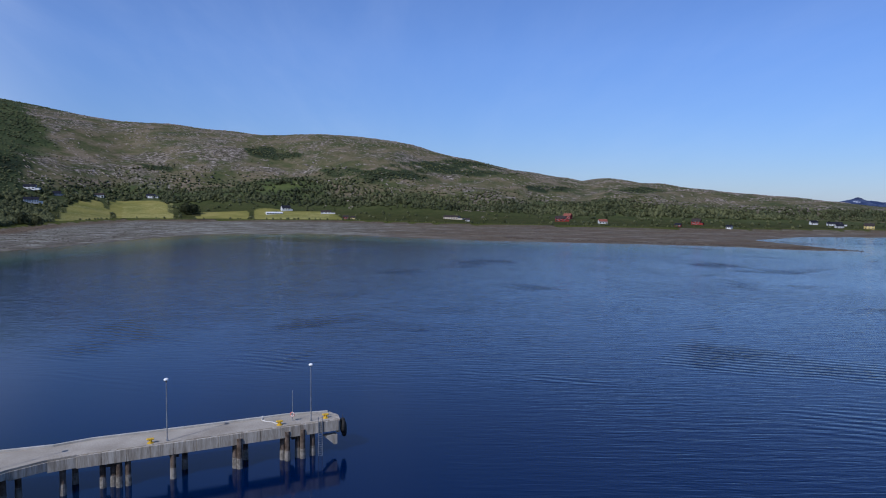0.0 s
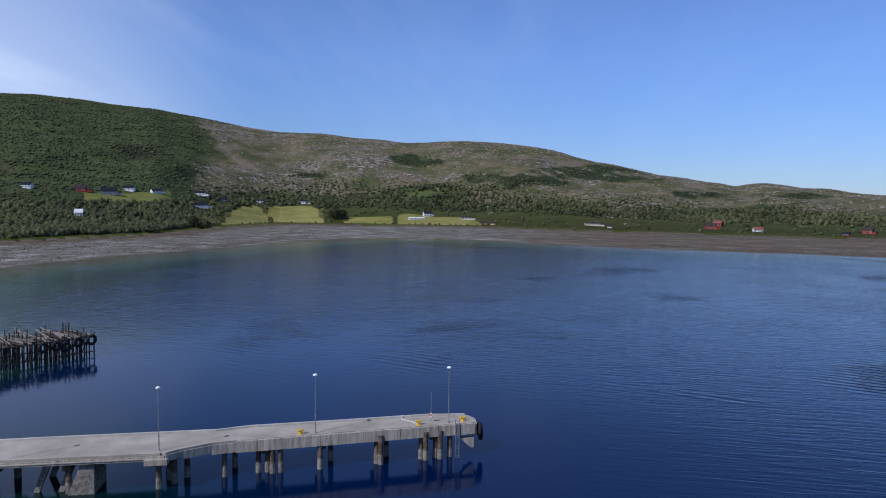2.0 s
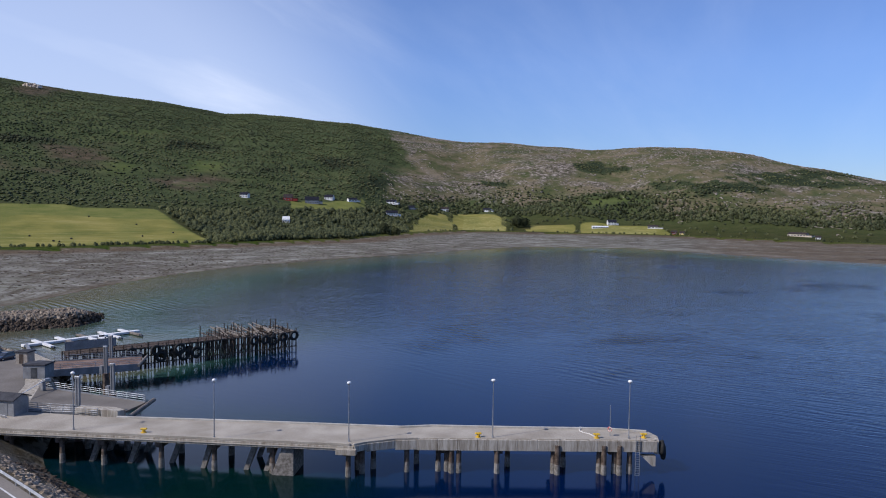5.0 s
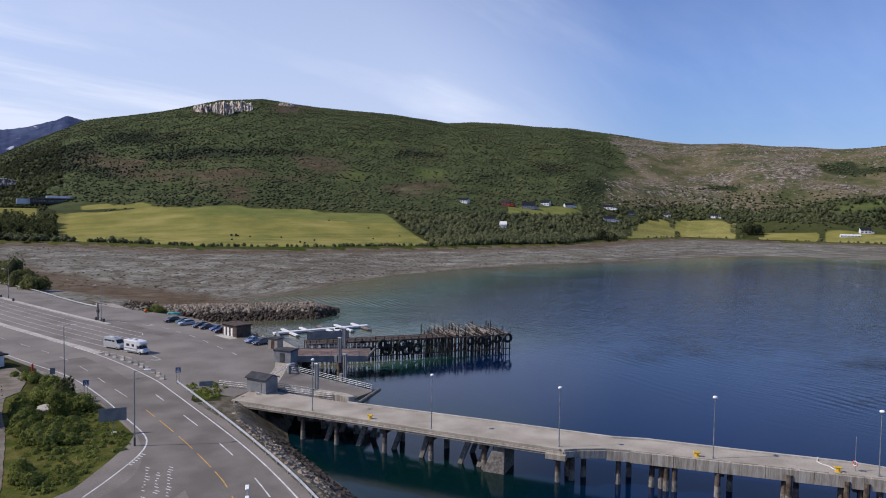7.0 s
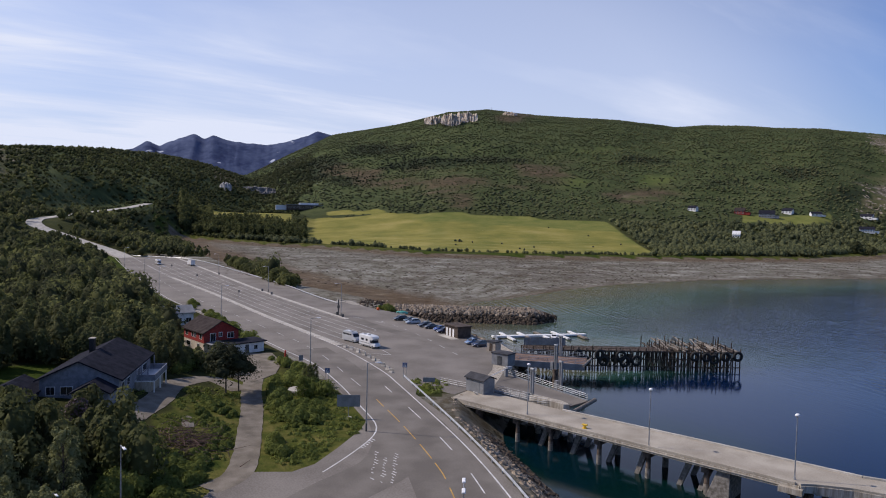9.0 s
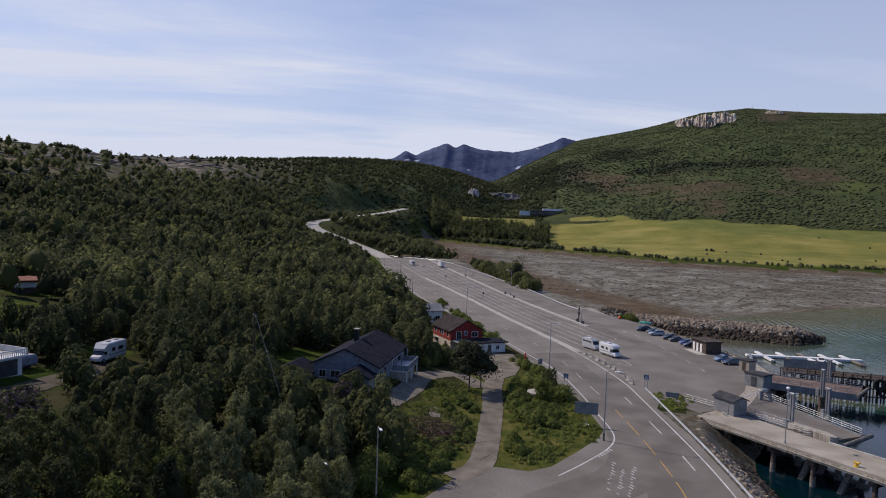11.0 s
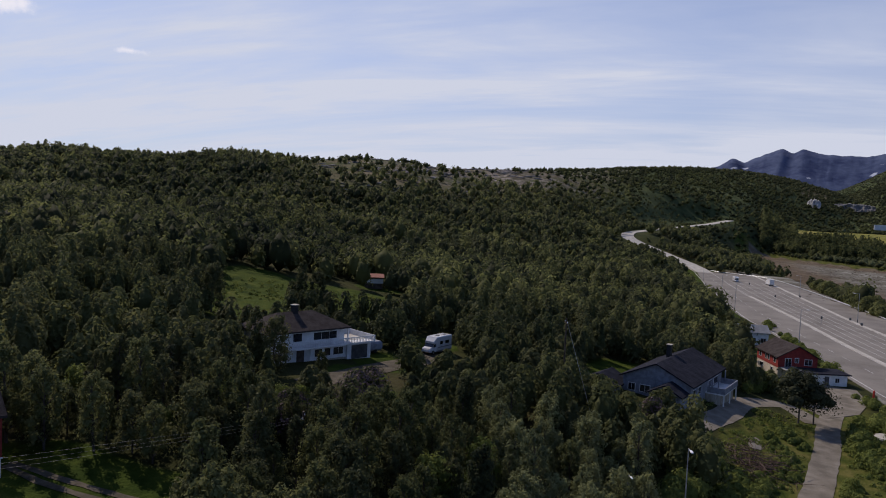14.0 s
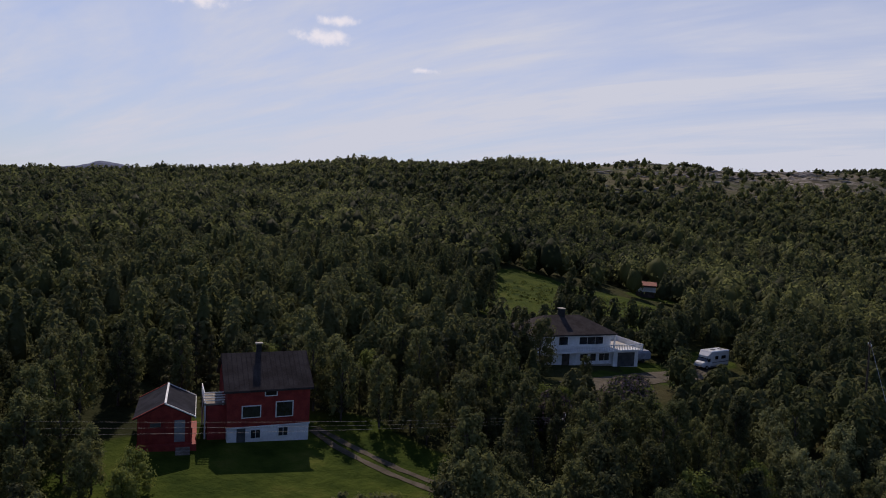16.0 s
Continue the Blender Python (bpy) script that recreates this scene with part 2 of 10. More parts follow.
def ground_material():
    """Turf, tidal mud, hay fields, bare rock and wood floor, told apart by what the ground is covered with."""
    m = bpy.data.materials.new("ground_cover")
    m.use_nodes = True
    nt, node, link = blend_tree(m)
    b = nt.nodes["Principled BSDF"]
    b.inputs["Specular IOR Level"].default_value = 0.04
    geo = node("ShaderNodeNewGeometry")
    cov = node("ShaderNodeAttribute")
    cov.attribute_name = "cover"
    cov2 = node("ShaderNodeAttribute")
    cov2.attribute_name = "cover_more"
    s1, s2 = node("ShaderNodeSeparateColor"), node("ShaderNodeSeparateColor")
    link(cov.outputs["Color"], s1.inputs[0])
    link(cov2.outputs["Color"], s2.inputs[0])
    cov3, s3 = node("ShaderNodeAttribute"), node("ShaderNodeSeparateColor")
    cov3.attribute_name = "cover_hill"
    link(cov3.outputs["Color"], s3.inputs[0])

    def noise_at(scale, detail=5.0, rough=0.6, dist=0.0):
        n = node("ShaderNodeTexNoise", Scale=scale, Detail=detail, Roughness=rough, Distortion=dist)
        link(geo.outputs["Position"], n.inputs["Vector"])
        return n.outputs["Fac"]

    def ramp_of(fac, *stops):
        r = node("ShaderNodeValToRGB")
        e = r.color_ramp.elements
        while len(e) < len(stops):
            e.new(0.5)
        for k, (p, c) in enumerate(stops):
            e[k].position, e[k].color = p, (*c, 1)
        link(fac, r.inputs[0])
        return r.outputs[0]

    def mixed(fac, a, c):
        n = node("ShaderNodeMixRGB")
        link(fac, n.inputs[0]), link(a, n.inputs[1]), link(c, n.inputs[2])
        return n.outputs[0]

    def soft(fac, other, k=0.35, lo=0.35, hi=0.65):
        """fac with a ragged edge"""
        a = node("ShaderNodeMath", "MULTIPLY_ADD")
        a.inputs[1].default_value = k
        link(other, a.inputs[0]), link(fac, a.inputs[2])
        r = node("ShaderNodeMapRange")
        r.inputs["From Min"].default_value, r.inputs["From Max"].default_value = lo + k * 0.5, hi + k * 0.5
        link(a.outputs[0], r.inputs["Value"])
        return r.outputs[0]

    big, mid = noise_at(0.006), noise_at(0.05)
    # wood floor and heath
    wood = ramp_of(mid, (0.35, (0.020, 0.024, 0.009)), (0.52, (0.040, 0.043, 0.014)), (0.68, (0.060, 0.052, 0.024)))
    hill = ramp_of(noise_at(0.03, 9.0, 0.74), (0.36, (0.034, 0.046, 0.019)), (0.50, (0.058, 0.074, 0.029)), (0.64, (0.090, 0.102, 0.042)))
    # ground under stands and groves darkened in colour, so gaps read as shade
    under = ramp_of(noise_at(0.06, 6.0, 0.7), (0.36, (0.020, 0.028, 0.015)), (0.64, (0.038, 0.048, 0.024)))
    hill = mixed(s3.outputs[0], hill, under)
    glade = ramp_of(noise_at(0.03, 7.0, 0.7), (0.34, (0.058, 0.078, 0.024)), (0.66, (0.105, 0.125, 0.038)))
    hill = mixed(s3.outputs[1], hill, glade)
    slash = ramp_of(noise_at(0.05, 8.0, 0.75), (0.34, (0.035, 0.036, 0.018)), (0.52, (0.085, 0.066, 0.040)), (0.68, (0.16, 0.118, 0.078)))
    hill = mixed(s3.outputs[2], hill, slash)
    base = mixed(s2.outputs[2], wood, hill)
    heath = ramp_of(noise_at(0.014, 9.0, 0.72), (0.36, (0.050, 0.066, 0.024)), (0.47, (0.088, 0.088, 0.040)), (0.56, (0.142, 0.118, 0.070)), (0.68, (0.205, 0.165, 0.117)))
    stone = ramp_of(noise_at(0.10, 9.0, 0.78, 0.4), (0.43, (0.050, 0.047, 0.028)), (0.52, (0.16, 0.135, 0.108)), (0.62, (0.40, 0.35, 0.30)))
    rock_mix = mixed(soft(big, noise_at(0.02, 9.0, 0.8, 0.8), 1.6, 0.50, 0.70), heath, stone)
    base = mixed(soft(s1.outputs[2], noise_at(0.02, 7.0, 0.7), 0.6), base, rock_mix)
    # lawns and verges
    turf = ramp_of(noise_at(0.25, 6.0), (0.35, (0.023, 0.040, 0.005)), (0.55, (0.050, 0.070, 0.010)), (0.7, (0.086, 0.094, 0.018)))
    dry = ramp_of(noise_at(0.3, 6.0), (0.35, (0.038, 0.054, 0.010)), (0.52, (0.078, 0.084, 0.019)), (0.68, (0.135, 0.118, 0.036)))
    turf = mixed(s2.outputs[1], turf, dry)
    base = mixed(soft(s2.outputs[0], noise_at(0.4, 5.0), 0.3), base, turf)
    # hay fields
    hay = ramp_of(noise_at(0.02, 6.0), (0.35, (0.15, 0.152, 0.038)), (0.52, (0.225, 0.205, 0.055)), (0.68, (0.29, 0.25, 0.08)))
    hay2 = ramp_of(noise_at(0.04, 5.0), (0.3, (0.11, 0.132, 0.032)), (0.7, (0.19, 0.188, 0.055)))
    hay = mixed(soft(s2.outputs[1], noise_at(0.012, 6.0), 1.0, 0.3, 0.7), hay2, hay)
    base = mixed(soft(s1.outputs[1], noise_at(0.06, 5.0), 0.25), base, hay)
    # tidal flat: grey mud, weed, pebbles
    mud = ramp_of(noise_at(0.03, 9.0, 0.7, 0.4), (0.34, (0.125, 0.118, 0.082)), (0.48, (0.228, 0.220, 0.178)), (0.62, (0.32, 0.31, 0.262)))
    weed = ramp_of(noise_at(0.16, 8.0, 0.75, 0.5), (0.38, (0.055, 0.042, 0.02)), (0.52, (0.15, 0.135, 0.11)), (0.7, (0.26, 0.245, 0.22)))
    mud = mixed(soft(mid, big, 0.5, 0.4, 0.6), mud, weed)
    tide = node("ShaderNodeCombineXYZ")
    far_in = node("ShaderNodeMath", "MULTIPLY")
    far_in.inputs[1].default_value = 26.0
    link(cov2.outputs["Alpha"], far_in.inputs[0])
    sp = node("ShaderNodeSeparateXYZ")
    link(geo.outputs["Position"], sp.inputs[0])
    for k in (0, 1):
        sm = node("ShaderNodeMath", "MULTIPLY")
        sm.inputs[1].default_value = 0.018
        link(sp.outputs[k], sm.inputs[0]), link(sm.outputs[0], tide.inputs[k])
    link(far_in.outputs[0], tide.inputs[2])
    tn = node("ShaderNodeTexNoise", Scale=1.0, Detail=6.0, Roughness=0.65, Distortion=0.3)
    link(tide.outputs[0], tn.inputs["Vector"])
    tide_fac = node("ShaderNodeMapRange")
    tide_fac.inputs["From Min"].default_value, tide_fac.inputs["From Max"].default_value, tide_fac.inputs["To Max"].default_value = 0.50, 0.66, 0.8
    link(tn.outputs["Fac"], tide_fac.inputs["Value"])
    dark_mud = ramp_of(noise_at(0.4, 6.0, 0.7), (0.35, (0.045, 0.036, 0.020)), (0.65, (0.11, 0.090, 0.058)))
    mud = mixed(tide_fac.outputs[0], mud, dark_mud)
    clump = node("ShaderNodeMath", "MULTIPLY_ADD")
    clump.inputs[1].default_value = 0.55
    link(noise_at(0.04, 5.0, 0.6), clump.inputs[0]), link(noise_at(0.42, 4.0, 0.55), clump.inputs[2])
    clump_fac = node("ShaderNodeMapRange")
    clump_fac.inputs["From Min"].default_value, clump_fac.inputs["From Max"].default_value, clump_fac.inputs["To Max"].default_value = 0.83, 0.90, 0.85
    link(clump.outputs[0], clump_fac.inputs["Value"])
    mud = mixed(clump_fac.outputs[0], mud, dark_mud)
    base = mixed(soft(s1.outputs[0], noise_at(0.05, 6.0), 0.3), base, mud)
    # weedy strip along high water
    strip = ramp_of(noise_at(0.12, 7.0, 0.7), (0.35, (0.064, 0.040, 0.021)), (0.6, (0.135, 0.094, 0.054)), (0.75, (0.23, 0.19, 0.14)))
    base = mixed(cov.outputs["Alpha"], base, strip)
    link(base, b.inputs["Base Color"])
    rough = ramp_of(s1.outputs[0], (0.0, (0.95,) * 3), (1.0, (0.72,) * 3))
    link(rough, b.inputs["Roughness"])
    bp = node("ShaderNodeBump")
    bp.inputs["Strength"].default_value, bp.inputs["Distance"].default_value = 0.6, 3.0
    hmix = node("ShaderNodeMath", "MULTIPLY_ADD")
    hmix.inputs[1].default_value = 0.25
    link(noise_at(0.3, 6.0, 0.7), hmix.inputs[0]), link(noise_at(0.03, 8.0, 0.7), hmix.inputs[2])
    link(hmix.outputs[0], bp.inputs["Height"])
    link(bp.outputs[0], b.inputs["Normal"])
    return m


PIER_LEE = (-28, 102, 0)


def water_material():
    """Sea: dark where deep, green and sandy where the bottom is near; ripples in bands."""
    m = bpy.data.materials.new("sea_water")
    m.use_nodes = True
    nt, node, link = blend_tree(m)
    b = nt.nodes["Principled BSDF"]
    b.inputs["Roughness"].default_value = 0.10
    b.inputs["IOR"].default_value = 1.32
    geo = node("ShaderNodeNewGeometry")
    dep = node("ShaderNodeAttribute")
    dep.attribute_name = "depth"
    n = node("ShaderNodeTexNoise", Scale=0.014, Detail=6.0, Roughness=0.6, Distortion=1.2)
    link(geo.outputs["Position"], n.inputs["Vector"])
    a = node("ShaderNodeMath", "MULTIPLY_ADD")
    a.inputs[1].default_value = 0.36
    less = node("ShaderNodeMath", "SUBTRACT")
    less.inputs[1].default_value = 0.18
    link(dep.outputs["Fac"], less.inputs[0])
    link(n.outputs["Fac"], a.inputs[0]), link(less.outputs[0], a.inputs[2])
    r = node("ShaderNodeValToRGB")
    e = r.color_ramp.elements
    stops = ((0.10, (0.11, 0.098, 0.06)), (0.22, (0.075, 0.090, 0.060)), (0.34, (0.028, 0.070, 0.056)), (0.46, (0.001, 0.014, 0.012)), (0.60, (0.0004, 0.0090, 0.034)), (0.78, (0.0002, 0.0080, 0.042)), (1.0, (0.0001, 0.0050, 0.030)))
    while len(e) < len(stops):
        e.new(0.5)
    for k, (p, c) in enumerate(stops):
        e[k].position, e[k].color = p, (*c, 1)
    link(a.outputs[0], r.inputs[0])
    link(r.outputs[0], b.inputs["Base Color"])
    # ripples: long swell lines crossed by fine wind ripple, stronger in patches
    mp = node("ShaderNodeMapping")
    mp.inputs["Rotation"].default_value = (0, 0, radians(-14))
    mp.inputs["Scale"].default_value = (0.16, 1.0, 1.0)
    link(geo.outputs["Position"], mp.inputs[0])
    w1 = node("ShaderNodeTexNoise", Scale=0.8, Detail=3.0, Roughness=0.5, Distortion=0.6)
    link(mp.outputs[0], w1.inputs["Vector"])
    w2 = node("ShaderNodeTexNoise", Scale=1.6, Detail=3.0, Roughness=0.55)
    link(geo.outputs["Position"], w2.inputs["Vector"])
    patch = node("ShaderNodeTexNoise", Scale=0.011, Detail=4.0, Roughness=0.55, Distortion=0.8)
    link(geo.outputs["Position"], patch.inputs["Vector"])
    pr = node("ShaderNodeMapRange")
    pr.inputs["From Min"].default_value, pr.inputs["From Max"].default_value = 0.36, 0.68
    pr.inputs["To Min"].default_value = 0.58
    link(patch.outputs["Fac"], pr.inputs["Value"])
    h = node("ShaderNodeMath", "MULTIPLY_ADD")
    h.inputs[1].default_value = 0.12
    # trains of longer ripples, curving, in loose patches
    mw = node("ShaderNodeMapping")
    mw.inputs["Rotation"].default_value = (0, 0, radians(-72))
    link(geo.outputs["Position"], mw.inputs[0])
    train = node("ShaderNodeTexWave", Scale=0.105, Distortion=5.0, Detail=2.0)
    train.inputs["Detail Scale"].default_value = 0.35
    link(mw.outputs[0], train.inputs["Vector"])
    where = node("ShaderNodeTexNoise", Scale=0.019, Detail=2.0, Roughness=0.5, Distortion=0.6)
    link(geo.outputs["Position"], where.inputs["Vector"])
    spot = node("ShaderNodeMapRange")
    spot.inputs["From Min"].default_value, spot.inputs["From Max"].default_value, spot.inputs["To Max"].default_value = 0.55, 0.72, 1.2
    link(where.outputs["Fac"], spot.inputs["Value"])
    long_w = node("ShaderNodeMath", "MULTIPLY")
    link(train.outputs["Fac"], long_w.inputs[0]), link(spot.outputs[0], long_w.inputs[1])
    both = node("ShaderNodeMath", "ADD")
    link(w1.outputs["Fac"], both.inputs[0]), link(long_w.outputs[0], both.inputs[1])
    link(w2.outputs["Fac"], h.inputs[0]), link(both.outputs[0], h.inputs[2])
    hp = node("ShaderNodeMath", "MULTIPLY")
    # sheltered water by the quay lies calmer
    far = node("ShaderNodeVectorMath", "DISTANCE")
    far.inputs[1].default_value = (-82, 90, 0)
    link(geo.outputs["Position"], far.inputs[0])
    lee = node("ShaderNodeMapRange")
    lee.inputs["From Min"].default_value, lee.inputs["From Max"].default_value, lee.inputs["To Min"].default_value = 45, 130, 0.10
    link(far.outputs["Value"], lee.inputs["Value"])
    by_pier = node("ShaderNodeVectorMath", "DISTANCE")
    by_pier.inputs[1].default_value = PIER_LEE
    link(geo.outputs["Position"], by_pier.inputs[0])
    lee_2 = node("ShaderNodeMapRange")
    lee_2.inputs["From Min"].default_value, lee_2.inputs["From Max"].default_value, lee_2.inputs["To Min"].default_value = 22, 60, 0.12
    link(by_pier.outputs["Value"], lee_2.inputs["Value"])
    shelter = node("ShaderNodeMath", "MULTIPLY")
    link(lee.outputs[0], shelter.inputs[0]), link(lee_2.outputs[0], shelter.inputs[1])
    calm = node("ShaderNodeMath", "MULTIPLY")
    link(pr.outputs[0], calm.inputs[0]), link(shelter.outputs[0], calm.inputs[1])
    link(h.outputs[0], hp.inputs[0]), link(calm.outputs[0], hp.inputs[1])
    bp = node("ShaderNodeBump")
    bp.inputs["Strength"].default_value, bp.inputs["Distance"].default_value = 1.0, 0.17
    link(hp.outputs[0], bp.inputs["Height"])
    link(bp.outputs[0], b.inputs["Normal"])
    return m


GROUND = ground_material()
SEA = water_material()
CONCRETE = material("weathered_concrete", (0.27, 0.235, 0.185), (0.43, 0.385, 0.315), 0.85, 5.0, 0.3, 24.0, grain=0.6)
GROWTH = material("barnacle_crust", (0.12, 0.105, 0.085), (0.30, 0.275, 0.24), 0.9, 0.5, 0.6)
CONCRETE_PALE = material("pale_concrete", (0.35, 0.325, 0.28), (0.49, 0.46, 0.41), 0.85, 2.0, 0.3)
STAINED = material("stained_concrete_face", (0.22, 0.185, 0.14), (0.47, 0.43, 0.36), 0.85, 0.55, 0.3, 5.0, grain=0.6, streak=0.12)
PILE = material("dark_brown_pile_concrete", (0.05, 0.033, 0.022), (0.17, 0.13, 0.10), 0.8, 0.8, 0.6)
ASPHALT = material("worn_asphalt", (0.142, 0.125, 0.106), (0.222, 0.199, 0.172), 0.9, 9.0, 0.15, 40.0, grain=0.7)
ASPHALT_DARK = material("dark_asphalt", (0.128, 0.113, 0.096), (0.195, 0.175, 0.150), 0.9, 6.0, 0.15, 30.0)
GRAVEL = material("gravel_drive", (0.125, 0.106, 0.080), (0.225, 0.195, 0.155), 0.95, 2.5, 0.5, 20.0)
WHITE_LINE = material("white_road_paint", (0.45, 0.44, 0.42), (0.68, 0.67, 0.65), 0.7, 1.2, 0.0)
YELLOW_LINE = material("yellow_road_paint", (0.42, 0.24, 0.05), (0.60, 0.36, 0.08), 0.7, 1.2, 0.0)
STEEL = material("galvanised_steel", (0.28, 0.29, 0.30), (0.45, 0.46, 0.47), 0.45, 0.8, 0.05, metal=0.6)
DARK_STEEL = material("dark_painted_steel", (0.05, 0.055, 0.06), (0.10, 0.105, 0.11), 0.5, 0.8, 0.05, metal=0.3)
LAMP_GLASS = material("opal_lamp_globe", (0.75, 0.75, 0.74), (0.85, 0.85, 0.84), 0.25, 0.3, 0.0)
YELLOW = material("yellow_enamel", (0.50, 0.30, 0.02), (0.68, 0.44, 0.04), 0.5, 0.3, 0.1)
RUBBER = material("black_tyre_rubber", (0.012, 0.012, 0.012), (0.035, 0.033, 0.03), 0.8, 0.4, 0.2)
OLD_WOOD = material("old_dark_timber", (0.035, 0.024, 0.018), (0.105, 0.078, 0.058), 0.85, 0.7, 0.5)
GREY_WOOD = material("bleached_grey_timber", (0.13, 0.11, 0.09), (0.26, 0.225, 0.19), 0.85, 0.6, 0.4)
BOULDER = material("grey_boulder", (0.150, 0.117, 0.083), (0.461, 0.374, 0.277), 0.9, 1.2, 0.6, per_object=0.25)
WET_BOULDER = material("brown_weedy_boulder", (0.028, 0.02, 0.012), (0.105, 0.075, 0.05), 0.8, 1.0, 0.6, per_object=0.25)

# ---------------------------------------------------------------- the lie of the land
ROAD_Z = 5.0
SEA_LINE = [(-60, 50), (-72, 55), (-84, 57.5), (-96, 60), (-104, 64), (-113, 72), (-124, 83), (-140, 94), (-152, 98), (-168, 99),
            (-185, 99), (-203, 103), (-222, 115), (-240, 132), (-258, 150), (-266, 176), (-290, 228), (-306, 281), (-312, 353), (-300, 450),
            (-275, 590), (-252, 700), (-152, 752), (-48, 692), (58, 642), (158, 622), (228, 604), (300, 562), (336, 556), (330, 600),
            (318, 709), (406, 790), (640, 800), (4400, 1900), (4400, -900), (700, -420), (190, -70), (60, 18), (0, 34)]
FLAT_LINE = [(-60, 50), (-113, 72), (-185, 99), (-230, 104), (-262, 107), (-330, 93), (-400, 88), (-480, 86), (-640, 84), (-890, 98),
             (-892, 122), (-740, 175), (-681, 227), (-549, 282), (-517, 354), (-476, 483), (-445, 655), (-492, 846), (-487, 1050),
             (-307, 1087), (-170, 1105), (9, 1015), (167, 972), (380, 920), (583, 932), (900, 960), (900, 780), (60, 300)]
PLATFORM = [(-500, 79), (-400, 78.5), (-315, 78), (-268, 81), (-240, 86), (-205, 95), (-168, 96.5), (-150, 93), (-138, 87), (-124, 77), (-113, 66), (-104, 58),
            (-96, 53.5), (-78, 49.5), (-62, 46), (-40, 40), (-20, 30), (-30, 0), (-70, 3), (-95, 20), (-110, 30), (-150, 28), (-200, 22), (-330, 18), (-500, 14)]
# ridges: bearing, distance and the slope at which each is seen from the bay (degrees)
RIDGE_NORTH = [(-60, 1700, -0.8), (-32, 1700, -0.3), (-26, 1850, 0.4), (-22, 1850, 0.7), (-18, 1850, 1.1), (-13, 1850, 1.72), (-11, 1900, 1.45), (-5, 2000, 2.55),
               (0, 2050, 3.5), (4, 2050, 4.65), (10, 2050, 5.05), (13, 2050, 4.8), (17.5, 2100, 5.1), (25, 2200, 5.5), (29.3, 2300, 6.0),
               (34, 2400, 6.75), (42, 2500, 7.25), (44, 2500, 7.1), (48, 2500, 7.65), (55, 2600, 8.1), (59, 2700, 8.55), (62, 2700, 8.2),
               (66.4, 2700, 7.1), (71.5, 2700, 6.05), (75, 2650, 4.3), (78, 2600, 2.7), (82, 2600, 1.6), (100, 2600, 0.8)]
RIDGE_SOUTH = [(70, 1800, -0.8), (72, 1850, 0.5), (73.85, 1900, 1.2), (75.9, 1900, 2.0), (78, 1900, 2.63), (79.7, 1900, 3.12), (81.5, 1900, 3.62), (83, 1850, 3.95), (85, 1800, 4.2), (88, 1700, 4.3), (92, 1550, 4.3), (95, 1350, 4.15), (99, 1150, 4.05),
               (103.5, 1050, 3.65), (107, 950, 3.5), (111, 900, 3.8), (114.5, 900, 3.9), (119, 850, 3.45), (125, 750, 3.5), (129.5, 700, 2.7), (133, 700, 2.8),
               (137.6, 700, 2.65), (142, 720, 2.1), (146, 750, 1.65), (150, 800, 1.45), (156, 850, 1.1), (162, 900, 0.6), (185, 1000, -0.6)]
EYE_Z = 38.0
VALLEY_ROAD = [(-495, 27, 5.0), (-525, 18, 8), (-548, 2, 13), (-575, -16, 18.5), (-594, -28, 23), (-622, -29, 27), (-690, -12, 29), (-788, 14, 32), (-880, 50, 37), (-962, 80, 43)]


def poly_dist(poly, X, Y):
    """Signed distance to a closed line, negative inside."""
    d2 = np.full(X.shape, 1e18)
    inside = np.zeros(X.shape, bool)
    for (ax, ay), (bx, by) in zip(poly, poly[1:] + poly[:1]):
        ex, ey = bx - ax, by - ay
        t = np.clip(((X - ax) * ex + (Y - ay) * ey) / (ex * ex + ey * ey), 0, 1)
        d2 = np.minimum(d2, (X - ax - t * ex) ** 2 + (Y - ay - t * ey) ** 2)
        if ay != by:
            cross = ((ay > Y) != (by > Y)) & (X < (bx - ax) * (Y - ay) / (by - ay) + ax)
            inside ^= cross
    d = np.sqrt(d2)
    return np.where(inside, -d, d)


def smooth(a, b, v):
    t = np.clip((v - a) / (b - a), 0, 1)
    return t * t * (3 - 2 * t)


def bearing(X, Y):
    return np.degrees(np.arctan2(-X, Y))


def hill_shape(stations, X, Y, foot, floor_z):
    """A hillside that climbs from its foot to a ridge."""
    az = bearing(X, Y)
    az = np.where(az < -120, az + 360, az)
    r = np.hypot(X, Y)
    a = np.array(stations, float)
    fine_az = np.linspace(a[0, 0], a[-1, 0], 700)
    top = np.interp(fine_az, a[:, 0], a[:, 1])
    deg = np.interp(fine_az, a[:, 0], a[:, 2])
    ft = foot(fine_az)
    crest = np.full(fine_az.shape, 1e9)
    for t in np.linspace(0.25, 1.0, 40):
        rr = ft + t * (top - ft)
        need = (np.tan(np.radians(deg)) * rr + EYE_Z - floor_z) / (0.5 - 0.5 * math.cos(math.pi * t))
        crest = np.minimum(crest, need)
    R, Z, F = np.interp(az, fine_az, top), np.interp(az, fine_az, crest), np.interp(az, fine_az, ft)
    t = np.clip((r - F) / (R - F), 0, 1)
    up = Z * (0.5 - 0.5 * np.cos(np.pi * t))
    back = np.clip((r - R) / 2200, 0, 1)
    fade = smooth(a[0, 0] - 12, a[0, 0] + 2, az) * smooth(a[-1, 0] + 14, a[-1, 0] - 2, az)
    return up * (1 - 0.55 * back ** 1.3) * fade, t


